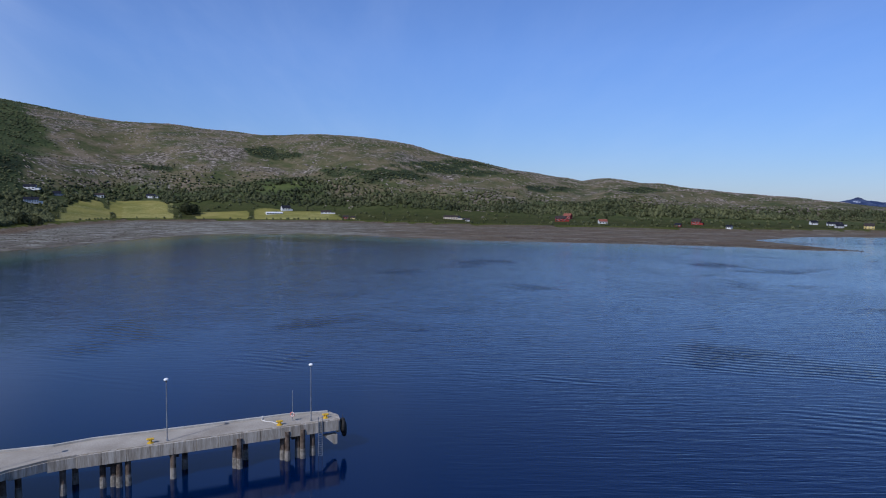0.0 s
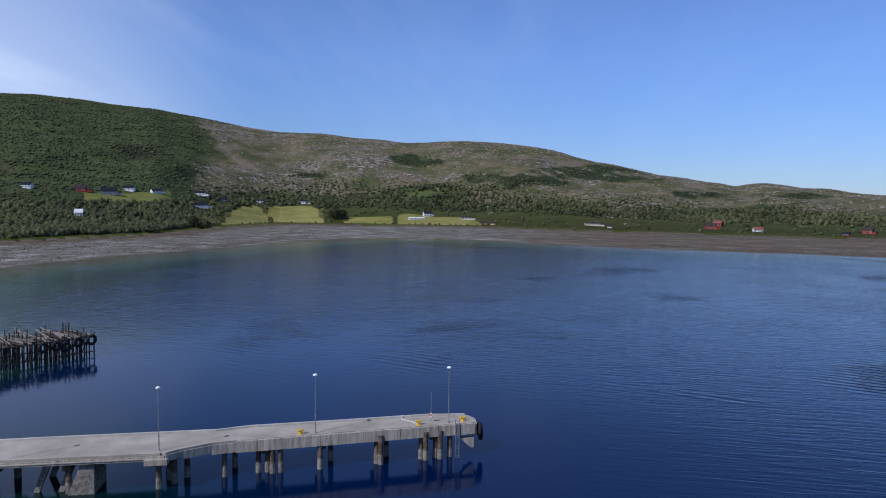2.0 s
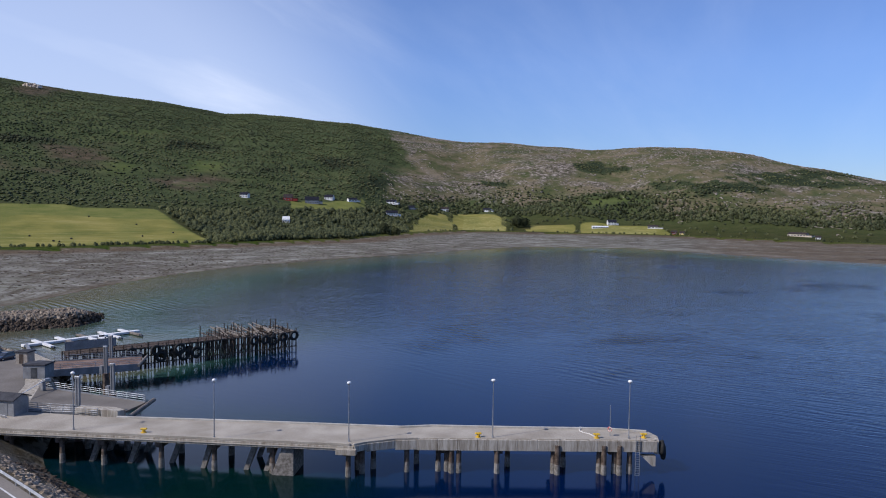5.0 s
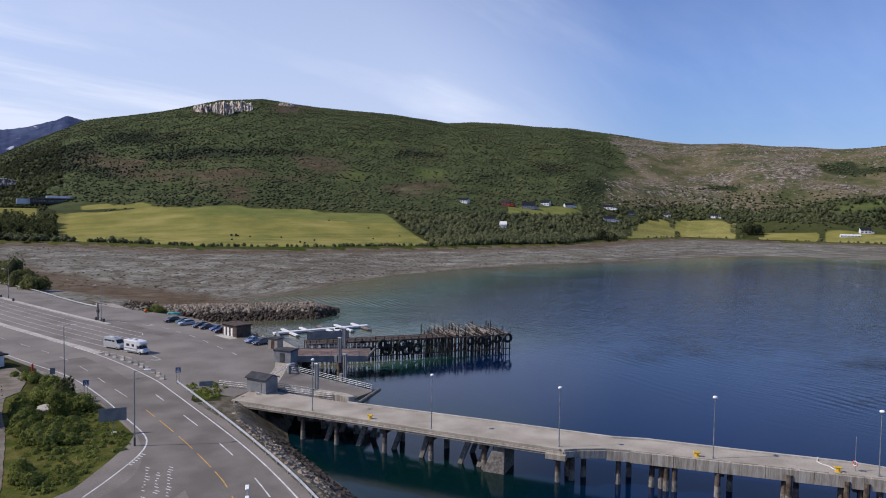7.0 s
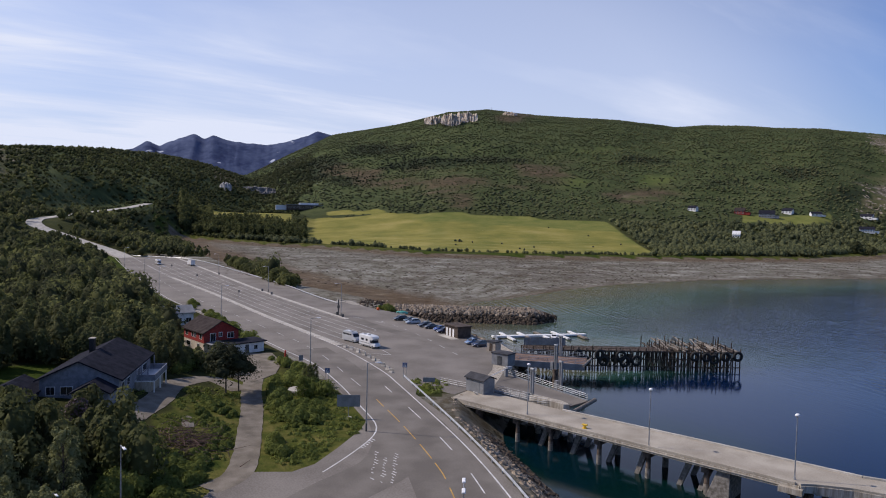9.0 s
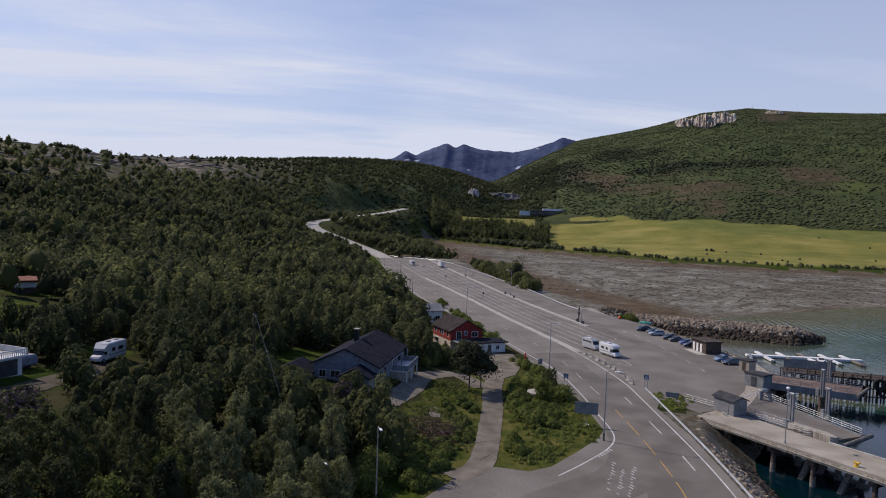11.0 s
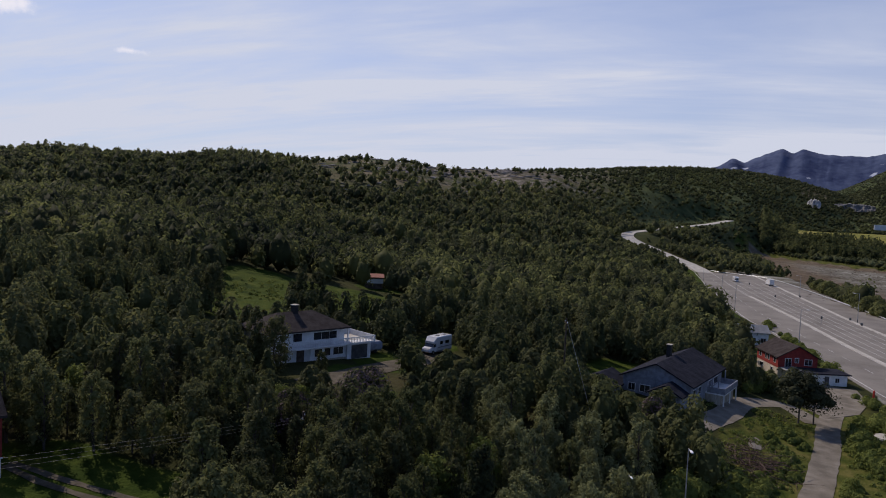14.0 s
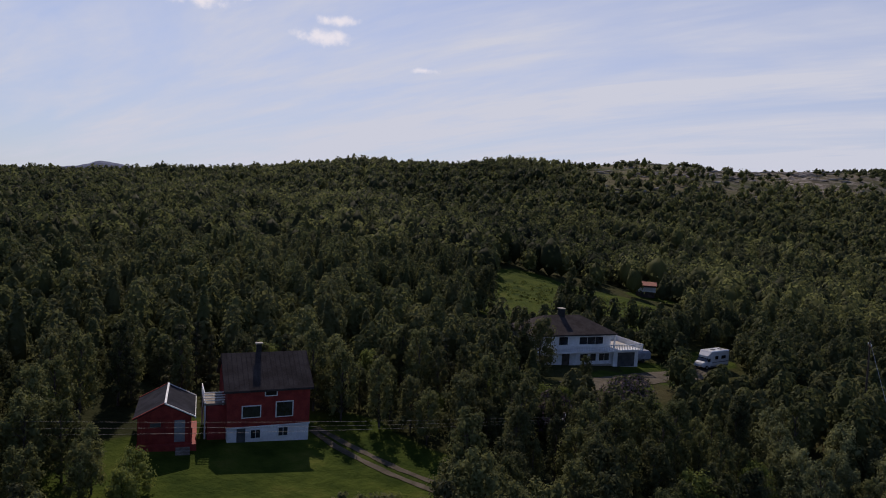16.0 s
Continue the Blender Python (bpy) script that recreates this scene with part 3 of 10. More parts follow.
def foot_north(az):
    return np.interp(az, [-60, -32, -22, -10, 0, 9, 16, 25, 30.5, 34, 44, 55, 63, 72, 80, 100],
                     [1150, 1110, 1000, 995, 1020, 1130, 1140, 1170, 1000, 800, 690, 640, 640, 740, 900, 1000])


def foot_south(az):
    return np.interp(az, [70, 76, 78, 80, 82, 84, 90, 100, 110, 125, 140, 185], [1050, 1020, 960, 850, 690, 530, 330, 260, 180, 130, 110, 110])


def land_height(X, Y):
    """Height of the bare ground, and what covers it."""
    X, Y = np.asarray(X, float), np.asarray(Y, float)
    az, r = bearing(X, Y), np.hypot(X, Y)
    az = np.where(az < -120, az + 360, az)
    ds, df = poly_dist(SEA_LINE, X, Y), poly_dist(FLAT_LINE, X, Y)
    dp = poly_dist(PLATFORM, X, Y)
    sea = ds < 0
    flat = (df < 0) & ~sea
    frac = ds / np.maximum(ds - df, 1e-3)
    z = np.where(sea, -0.06 * np.minimum(-ds, 20) - 0.03 * np.clip(-ds - 20, 0, 300), np.where(flat, 2.0 * np.clip(frac, 0, 1) ** 1.2, 0))
    dl = np.minimum(ds, df)
    bank = np.clip(dl, 0, 6) * 0.35 + 1.8 + 0.004 * np.clip(dl, 0, 400)
    south = smooth(66, 52, Y) * smooth(-980, -820, X)
    shelf = 5.0 + 0.10 * np.clip(40 - Y, 0, 160) * smooth(-260, -150, X) + 0.035 * np.clip(40 - Y, 0, 200) * smooth(-150, -260, X)
    shelf = np.minimum(shelf, 0.45 * np.clip(ds, 0, None))
    land = np.where(south > 0, bank * (1 - south) + np.maximum(shelf, bank * 0.2) * south, bank)
    land = land * smooth(-1, 3, dl)
    hn, tn = hill_shape(RIDGE_NORTH, X, Y, foot_north, 3.0)
    hs, ts = hill_shape(RIDGE_SOUTH, X, Y, foot_south, 12.0)
    rise = 28 * smooth(880, 1120, r) * smooth(71, 74, az) * smooth(90, 84, az)
    land = land + np.maximum(np.maximum(hn * smooth(0, 60, dl), hs * smooth(0, 140, dl)), rise * smooth(0, 100, dl))
    z = np.where(sea | flat, z, np.maximum(land, 0.05))
    # knolls and gullies on the hillsides
    waves = np.sin(0.017 * X + 2 * np.sin(0.011 * Y)) + 0.6 * np.sin(0.031 * Y + 1.5 * np.sin(0.019 * X) + 1) + 0.35 * np.sin(0.057 * X - 0.043 * Y + np.sin(0.03 * Y))
    lift = np.where(hn > hs, (2.4 + 3.6 * smooth(34, 24, az)) * (1 - 0.8 * tn ** 3), 1.1 * (1 - 0.6 * ts ** 3))
    z = np.where(sea | flat, z, z + waves * lift * np.clip((np.maximum(hn, hs) - 4) / 50, 0, 1))
    # the shelf cut for the valley road
    d_best, z_best = np.full(X.shape, 1e9), np.zeros(X.shape)
    for (ax, ay, az_), (bx, by, bz_) in zip(VALLEY_ROAD, VALLEY_ROAD[1:]):
        ex, ey = bx - ax, by - ay
        t = np.clip(((X - ax) * ex + (Y - ay) * ey) / (ex * ex + ey * ey), 0, 1)
        d = np.hypot(X - ax - t * ex, Y - ay - t * ey)
        z_best = np.where(d < d_best, az_ + (bz_ - az_) * t, z_best)
        d_best = np.minimum(d, d_best)
    cut = smooth(60, 9, d_best) * (~sea)
    z = z * (1 - cut) + (z_best - 0.25) * cut
    plat = ROAD_Z - 0.06 - 0.62 * np.clip(dp, 0, None)
    north_side = (Y > 44)
    z = np.where(dp <= 0, ROAD_Z - 0.06, np.where(north_side | sea, np.maximum(z, plat), z))
    near = smooth(25, 0, dp) * (~north_side) * (~sea) * (dp > 0)
    z = np.where(near > 0, z * (1 - near) + (ROAD_Z - 0.06) * near, z)
    return z, dict(az=az, r=r, ds=ds, df=df, dp=dp, sea=sea, flat=flat, tn=tn, ts=ts, hn=hn, hs=hs, dl=dl)


def ground_z(x, y):
    return float(land_height(np.array([x]), np.array([y]))[0][0])


def in_field(c):
    """Hay fields on the far shore, by bearing and distance up from the shore line."""
    az, up = c["az"], c["r"] - foot_north(c["az"])
    valley = smooth(74.3, 74.8, az) * smooth(81.0, 80.4, az) * smooth(1000, 1030, c["r"]) * smooth(1150, 1130, c["r"] + 12 * np.sin(az * 2.1))
    main = smooth(44.2, 45.2, az - (up - 8) / 75.0) * smooth(73.8, 72.9, az) * smooth(5, 14, up) * smooth(np.interp(az, [44, 50, 57, 63, 68, 74], [1000, 985, 1005, 1030, 1075, 1090]) + 14, np.interp(az, [44, 50, 57, 63, 68, 74], [1000, 985, 1005, 1030, 1075, 1090]), c["r"] + 5 * np.sin(az * 1.1))
    strips = smooth(66.5, 67.5, az) * smooth(72.2, 71.4, az) * smooth(388, 400, up + 6 * np.sin(az * 1.7)) * smooth(446, 430, up + 8 * np.sin(az * 2.3))
    pads = ((az > 21.2 + up * 0.004) & (az < 29.6 - up * 0.006) & (np.abs(az - 25.4 - up * 0.003) > 0.12)) * smooth(8, 25, up) * smooth(230, 215, up)
    pads2 = ((az > 8 + up * 0.01) & (az < 20.2 - up * 0.008) & (np.abs(az - 15.6) > 0.15)) * smooth(8, 20, up) * smooth(150 - 5 * np.abs(az - 14), 140 - 5 * np.abs(az - 14), up)
    pads3 = ((az > 33) & (az < 39)) * smooth(330, 345, up) * smooth(430, 415, up)
    yellow = np.maximum.reduce([((az > 15.5) & (az < 20.2)) * 1.0, smooth(63, 69, az + up * 0.006) * 0.95, smooth(200, 60, up) * 0.75 * (az < 40), strips * 0.15, valley * 0.7, main * smooth(-55, -75, c["r"] - np.interp(az, [44, 50, 57, 63, 68, 74], [1000, 985, 1005, 1030, 1075, 1090])) * (0.55 + 0.3 * np.sin(az * 0.8) ** 2)])
    return np.clip(np.maximum.reduce([main, valley, strips * 0.9, pads, pads2, pads3 * 0.8]), 0, 1), yellow * 1.0


def in_lawn(X, Y, c):
    spots = [(-131, -6, 9), (-121, -9, 6), (-136, -90, 13), (-146, -88, 12), (-116, -80, 12), (-140, -71, 12), (-131, -62, 8), (-152, -69, 8), (-100, -43, 6), (-90, -44, 5),
             (-34, -49, 15), (-24, -54, 9), (-43, -52, 6), (-42, -41, 7), (-96, 30, 14), (-112, 34, 9), (-84, 26, 10), (-103, 33, 8), (-172, -75, 7), (-118, 58.6, 3.6), (-113, 56.6, 2.6), (-132, -88, 12), (-150, -100, 9), (-140, -81, 11), (-152, -78, 9), (-138, -62, 9), (-149, -72, 9), (-118, -41, 5), (-104, 15.5, 8), (-114, 18, 7), (-95, 12, 6)]
    v = np.zeros(X.shape)
    for x, y, s in spots:
        v = np.maximum(v, smooth(s * 1.15, s * 0.75, np.hypot(X - x, Y - y)))
    verge = smooth(14, 4, np.abs(c["dp"])) * (Y < 45) * 0.7
    far_verge = smooth(26, 12, c["dl"]) * (c["r"] > 560) * (c["dl"] > 0)
    houses = smooth(300, 230, c["r"] - foot_north(c["az"])) * (c["az"] < 33) * (c["dl"] > 0) * 0.42
    return np.clip(np.maximum.reduce([v, verge, far_verge, houses]), 0, 1)


def heath_share(X, Y, c):
    """How far the north hill is open heath and rock instead of wood."""
    wob = 0.9 * np.sin(X * 0.0105 + 1.3 * np.sin(Y * 0.0082)) + 0.7 * np.sin(Y * 0.021 + X * 0.013) + 0.5 * np.sin(X * 0.051 - Y * 0.047)
    up = c["tn"] + 0.07 * np.sin(X * 0.0093 + 2 * np.sin(Y * 0.006)) + 0.05 * np.sin(X * 0.023)
    return smooth(33.0, 27.8, c["az"] + wob * 1.8) * smooth(0.22, 0.42, up) * (c["az"] > -60)


# stands, clearings and bare spots on the north hills: bearing, slope seen from the bay, half sizes (degrees)
DARK_STANDS = [(72.8, 3.4, 3.0, 1.2), (67.5, 5.3, 3.0, 0.5), (60.5, 4.45, 4.6, 0.36), (47.4, 4.6, 2.5, 0.36), (35.3, 3.5, 1.5, 0.5), (31.5, 2.2, 1.6, 0.5), (71.0, 2.6, 3.0, 0.5), (40.5, 2.9, 1.6, 0.3), (66.0, 3.9, 2.0, 0.3)]
MEADOWS = [(49.6, 5.5, 1.5, 0.30), (45.2, 3.2, 1.3, 0.35), (51.6, 2.9, 1.6, 0.4), (12.5, 0.9, 2.2, 0.25)]
CUTOVERS = [(63.4, 2.6, 4.0, 0.75), (54.2, 3.3, 2.1, 0.9), (46.4, 1.95, 2.2, 0.45), (60.4, 1.2, 1.1, 0.6), (69.5, 3.3, 2.0, 0.6), (56.6, 8.0, 1.4, 0.35)]
HEATH_WOODS = [(0.0, 2.45, 6.2, 0.62), (14.6, 3.8, 1.3, 0.40), (12.9, 3.25, 1.6, 0.34), (-8.0, 1.0, 2.6, 0.3), (22.0, 2.2, 1.6, 0.3), (5.0, 1.5, 3.2, 0.35), (9.5, 2.1, 1.5, 0.3), (-15.0, 0.9, 2.0, 0.25)]
PALE_SPOTS = [(26.7, 1.65, 3.2, 0.30), (46.2, 1.75, 1.4, 0.2), (4.0, 1.2, 1.8, 0.35), (-6.0, 1.6, 3.2, 0.32), (-1.5, 0.9, 1.2, 0.3), (19.0, 3.6, 2.0, 0.5), (9.0, 4.3, 3.5, 0.5), (15.0, 4.5, 2.0, 0.3), (-12.0, 1.3, 2.5, 0.25)]


def hill_spots(spots, X, Y, z, c):
    """How far each point lies inside any of the spots, with ragged edges."""
    el = np.degrees(np.arctan2(z - EYE_Z, c["r"]))
    wob = 0.40 * np.sin(X * 0.021 + 2 * np.sin(Y * 0.013)) + 0.35 * np.sin(Y * 0.045 + np.sin(X * 0.037)) + 0.30 * np.sin(X * 0.11 - Y * 0.08)
    out = np.zeros(X.shape)
    for az, e, ha, he in spots:
        q = np.hypot((c["az"] - az) / ha, (el - e + 0.05 * (c["az"] - az)) / he) + wob * 0.8
        out = np.maximum(out, smooth(1.35, 0.45, q))
    return out * (c["hn"] > c["hs"]) * (c["dl"] > 20)


def build_ground():
    azs = np.concatenate([np.arange(-36, 168, 0.4), np.arange(168, 324, 3.0)])
    rs = np.concatenate([[14.0], 24.0 * (4900 / 24.0) ** (np.linspace(0, 1, 270))])
    A, Rr = np.meshgrid(np.radians(azs), rs)
    X, Y = -np.sin(A) * Rr, np.cos(A) * Rr
    z, c = land_height(X, Y)
    n_a, n_r = len(azs), len(rs)
    verts = np.stack([X, Y, z], -1).reshape(-1, 3)
    faces = []
    for i in range(n_r - 1):
        for j in range(n_a):
            j2 = (j + 1) % n_a
            faces.append((i * n_a + j, (i + 1) * n_a + j, (i + 1) * n_a + j2, i * n_a + j2))
    faces.append(tuple(range(n_a)))
    me = bpy.data.meshes.new("ground")
    me.from_pydata(verts.tolist(), [], faces)
    me.update()
    field, yellow = in_field(c)
    yellow = np.maximum(yellow, 0.75 * (c["r"] - foot_north(c["az"]) < 260) * (c["az"] < 33))
    yellow = np.maximum(yellow * (c["az"] < 84), smooth(34, 24, np.hypot(X + 106, Y - 26)))
    rocky = heath_share(X, Y, c)
    rocky = np.maximum(rocky, smooth(2.2, 1.2, np.abs(c["az"] - 61.2)) * smooth(0.80, 0.88, c["tn"]) * 0.95)
    rocky = np.maximum(rocky, 0.60 * smooth(18, 10, np.abs(c["az"] - 106)) * smooth(0.3, 0.55, c["ts"]) * (c["hs"] > c["hn"]))
    rocky = np.maximum(rocky, 0.78 * smooth(11, 6, np.abs(c["az"] - 109)) * smooth(0.42, 0.68, c["ts"]) * (c["hs"] > c["hn"]))
    rocky = np.maximum(rocky, smooth(1.2, 0.6, np.abs(c["az"] - 79.6)) * smooth(0.55, 0.65, c["ts"]) * smooth(0.9, 0.8, c["ts"]) * (c["hs"] > c["hn"]))
    strip = np.maximum(smooth(34, 8, np.abs(c["df"] + 14)), smooth(9, 2, c["az"]) * (0.75 + 0.25 * np.sin(X * 0.05 + 2 * np.sin(Y * 0.07)))) * c["flat"] * (c["az"] > -40)
    near_strip = smooth(9, 2, np.abs(c["ds"])) * (c["r"] > 200)
    low = np.maximum(strip * 0.85, near_strip * 0.5)
    green = np.maximum((c["az"] < 84) * smooth(0.05, 0.3, c["tn"]) * (c["hn"] > c["hs"]), smooth(0.15, 0.4, c["ts"]) * smooth(100, 92, c["az"]) * (c["hs"] >= c["hn"]))
    flat = (c["flat"] | c["sea"] | ((Y > 41) & (c["r"] < 520))) * 1.0
    lawn = in_lawn(X, Y, c)
    flat = np.where(np.hypot(X + 116, Y - 57.6) < 6.5, 0, flat)
    spots = [hill_spots(q, X, Y, z, c) for q in (DARK_STANDS + HEATH_WOODS, MEADOWS, CUTOVERS, PALE_SPOTS)]
    rocky = np.where(c["hn"] > c["hs"], np.maximum(rocky * (1 - spots[0]), spots[3]), rocky)
    for name, cols in (("cover_hill", spots), ("cover", (flat, field, rocky, low)), ("cover_more", (lawn, yellow, green, np.clip(c['ds'] / np.maximum(c['ds'] - c['df'], 1e-3), 0, 1)))):
        at = me.attributes.new(name, "FLOAT_COLOR", "POINT")
        at.data.foreach_set("color", np.stack(cols, -1).reshape(-1).astype(np.float32))
    for p in me.polygons:
        p.use_smooth = True
    me.materials.append(GROUND)
    ob = new("ground", me)
    return tagged(ob, "green hills, tidal mud flat and turf round a bay", "ground", kind="structure")


ground = build_ground()


def build_water():
    """The sea's surface, with the depth of the bottom below it."""
    azs = np.arange(-100, 110, 0.5)
    rs = 24.0 * (4900 / 24.0) ** np.linspace(0, 1, 190)
    A, Rr = np.meshgrid(np.radians(azs), rs)
    X, Y = -np.sin(A) * Rr, np.cos(A) * Rr
    ds = poly_dist(SEA_LINE, X, Y)
    depth = np.clip(-ds / 190.0, 0, 1) ** 0.8
    # the bottom shelves slowly off the mud flat and drops fast off the quay
    quay = smooth(-150, -105, X) * smooth(300, 190, Y)
    depth = np.where(quay > 0.05, np.maximum(depth, quay * np.minimum(0.41 - ds / 60.0, 0.47 + 0.30 * smooth(-72, -20, X) + 0.22 * smooth(82, 120, Y))), depth)
    n_a, n_r = len(azs), len(rs)
    keep = ds < 14
    faces = [(i * n_a + j, (i + 1) * n_a + j, (i + 1) * n_a + j + 1, i * n_a + j + 1) for i in range(n_r - 1) for j in range(n_a - 1)
             if keep[i, j] or keep[i + 1, j] or keep[i, j + 1] or keep[i + 1, j + 1]]
    me = bpy.data.meshes.new("water")
    me.from_pydata(np.stack([X, Y, np.zeros(X.shape)], -1).reshape(-1, 3).tolist(), [], faces)
    at = me.attributes.new("depth", "FLOAT", "POINT")
    at.data.foreach_set("value", depth.reshape(-1).astype(np.float32))
    me.materials.append(SEA)
    ob = new("water", me)
    return tagged(ob, "deep blue sea water with wind ripples", "water", kind="structure")


water = build_water()


def build_far_mountains():
    """Bare fells far behind the valley, distance haze put into their blue-grey colour."""
    fell = material("haze_blue_fell_rock", (0.012, 0.027, 0.086), (0.062, 0.086, 0.160), 0.95, 160.0, 0.9, 5.0, grain=0.6)
    # old snow lying in the gullies
    nt = fell.node_tree
    geo = nt.nodes.new("ShaderNodeNewGeometry")
    mp = nt.nodes.new("ShaderNodeMapping")
    mp.inputs["Scale"].default_value = (1, 1, 1.8)
    sn = nt.nodes.new("ShaderNodeTexNoise")
    sn.inputs["Scale"].default_value, sn.inputs["Detail"].default_value, sn.inputs["Distortion"].default_value = 0.006, 6.0, 0.8
    edge = nt.nodes.new("ShaderNodeMapRange")
    edge.inputs["From Min"].default_value, edge.inputs["From Max"].default_value = 0.665, 0.70
    mix = nt.nodes.new("ShaderNodeMixRGB")
    mix.inputs[2].default_value = (0.45, 0.48, 0.55, 1)
    bsdf = nt.nodes["Principled BSDF"]
    old = bsdf.inputs["Base Color"].links[0].from_socket
    for p, q in ((geo.outputs["Position"], mp.inputs[0]), (mp.outputs[0], sn.inputs["Vector"]), (sn.outputs["Fac"], edge.inputs["Value"]), (edge.outputs[0], mix.inputs[0]), (old, mix.inputs[1]), (mix.outputs[0], bsdf.inputs["Base Color"])):
        nt.links.new(p, q)
    sets = [("far_mountain", 4550, [(66, 5.0), (70, 5.7), (71.6, 6.2), (72.5, 6.42), (73.4, 6.0), (74.9, 5.5), (76.4, 5.15), (77.5, 5.18), (78.5, 5.24), (79.7, 5.42), (80.6, 5.74), (81.27, 5.38), (81.9, 5.78), (83.0, 5.36), (84.5, 4.68), (85.3, 5.02), (86.2, 4.4), (88, 3.9), (92, 3.0)]),
            ("far_mountain", 4600, [(153, 0.9), (154.2, 1.75), (156.2, 2.02), (157.5, 1.6), (160, 1.25), (162.4, 1.15), (167, 0.8)]),
            ("far_mountain", 4600, [(-27.5, -0.3), (-29, 0.1), (-30.6, 0.33), (-32, 0.15), (-35, 0.4), (-40, 0.2)])]
    for name, dist, prof in sets:
        a0, a1 = prof[0][0], prof[-1][0]
        az = np.linspace(a0, a1, 240)
        xs, ys = zip(*sorted(prof))
        el = np.interp(az, xs, ys)
        el = np.convolve(np.pad(el, 1, mode="edge"), np.ones(3) / 3, "valid") + 0.05 * np.array([noise.fractal(Vector((q * 1.7, 0, 1)), 0.9, 2.0, 5) for q in az])
        bm = bmesh.new()
        rows = []
        for k in range(17):
            u = k / 16
            row = []
            for a, e in zip(az, el):
                top = EYE_Z + dist * math.tan(radians(e))
                jag = noise.fractal(Vector((a * 0.25, u * 2.9, 7)), 0.9, 2.1, 7)
                a = a + 2.6 * (1 - u) * noise.noise(Vector((a * 0.5, u * 2.0, 3)))
                zz = top * (u ** 1.15) + jag * 90 * (u * (1 - u) * 3) + (jag * 5 if k == 16 else 0)
                rr = dist - 900 * (1 - u) + jag * 260 * (1 - u)
                row.append(bm.verts.new((-math.sin(radians(a)) * rr, math.cos(radians(a)) * rr, zz)))
            rows.append(row)
        back = [bm.verts.new((v.co.x * 1.05, v.co.y * 1.05, -5)) for v in rows[-1]]
        rows.append(back)
        for p, q in zip(rows, rows[1:]):
            for i in range(len(p) - 1):
                bm.faces.new((p[i], p[i + 1], q[i + 1], q[i]))
        bmesh.ops.recalc_face_normals(bm, faces=bm.faces)
        me = bpy.data.meshes.new(name)
        bm.to_mesh(me)
        bm.free()
        for p in me.polygons:
            p.use_smooth = True
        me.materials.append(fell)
        tagged(new(name, me), "far bare mountain range tinted with haze blue", "mountain", kind="structure")


build_far_mountains()

# ---------------------------------------------------------------- building tools
def part(name, bm, m, parent=None, label="", smooth_shade=False):
    """Links a bmesh as one mesh object, under a thing or a part where one is given."""
    bmesh.ops.recalc_face_normals(bm, faces=bm.faces)
    me = bpy.data.meshes.new(name)
    bm.to_mesh(me)
    bm.free()
    me.materials.append(m)
    if smooth_shade:
        for p in me.polygons:
            p.use_smooth = True
    ob = new(name, me)
    ob.parent = parent
    if label:
        ob["label"] = label
    return ob


def thing(name, label, category, at=None, group="", kind=""):
    ob = new(name)
    ob.empty_display_size = 0.2
    if at is not None:
        ob.matrix_basis = at
    return tagged(ob, label, category, group, kind)


def B():
    return bmesh.new()


def box(bm, x0, x1, y0, y1, z0, z1, m=None, bevel=0.0):
    vs = [bm.verts.new((x, y, z)) for x in (x0, x1) for y in (y0, y1) for z in (z0, z1)]
    if m is not None:
        for v in vs:
            v.co = m @ v.co
    fs = [bm.faces.new([vs[i] for i in f]) for f in ((0, 1, 3, 2), (4, 6, 7, 5), (0, 4, 5, 1), (2, 3, 7, 6), (0, 2, 6, 4), (1, 5, 7, 3))]
    if bevel:
        es = list({e for f in fs for e in f.edges})
        bmesh.ops.bevel(bm, geom=es, offset=bevel, segments=1, affect="EDGES")
    return bm


def rod(bm, a, b, r0, r1=None, n=8, cap=True):
    a, b = Vector(a), Vector(b)
    r1 = r0 if r1 is None else r1
    d = (b - a).normalized()
    u = d.orthogonal().normalized()
    w = d.cross(u)
    lo, hi = [], []
    for k in range(n):
        t = 2 * math.pi * k / n
        o = u * math.cos(t) + w * math.sin(t)
        lo.append(bm.verts.new(a + o * r0))
        hi.append(bm.verts.new(b + o * r1))
    for k in range(n):
        bm.faces.new((lo[k], lo[(k + 1) % n], hi[(k + 1) % n], hi[k]))
    if cap:
        bm.faces.new(lo[::-1])
        bm.faces.new(hi)
    return bm


def tube(bm, pts, r, n=6):
    for a, b in zip(pts, pts[1:]):
        rod(bm, a, b, r, r, n)
    return bm


def ring(bm, centre, axis, R, r, n=16, k=7):
    axis = Vector(axis).normalized()
    u = axis.orthogonal().normalized()
    w = axis.cross(u)
    rows = []
    for i in range(n):
        t = 2 * math.pi * i / n
        o = u * math.cos(t) + w * math.sin(t)
        rows.append([bm.verts.new(Vector(centre) + o * (R + r * math.cos(2 * math.pi * j / k)) + axis * (r * math.sin(2 * math.pi * j / k))) for j in range(k)])
    for i in range(n):
        p, q = rows[i], rows[(i + 1) % n]
        for j in range(k):
            bm.faces.new((p[j], q[j], q[(j + 1) % k], p[(j + 1) % k]))
    return bm


def prism(bm, pts, z0, z1):
    """A plan drawn up from z0 to z1."""
    lo = [bm.verts.new((x, y, z0)) for x, y in pts]
    hi = [bm.verts.new((x, y, z1)) for x, y in pts]
    bm.faces.new(hi)
    bm.faces.new(lo[::-1])
    for i in range(len(pts)):
        j = (i + 1) % len(pts)
        bm.faces.new((lo[i], lo[j], hi[j], hi[i]))
    return bm


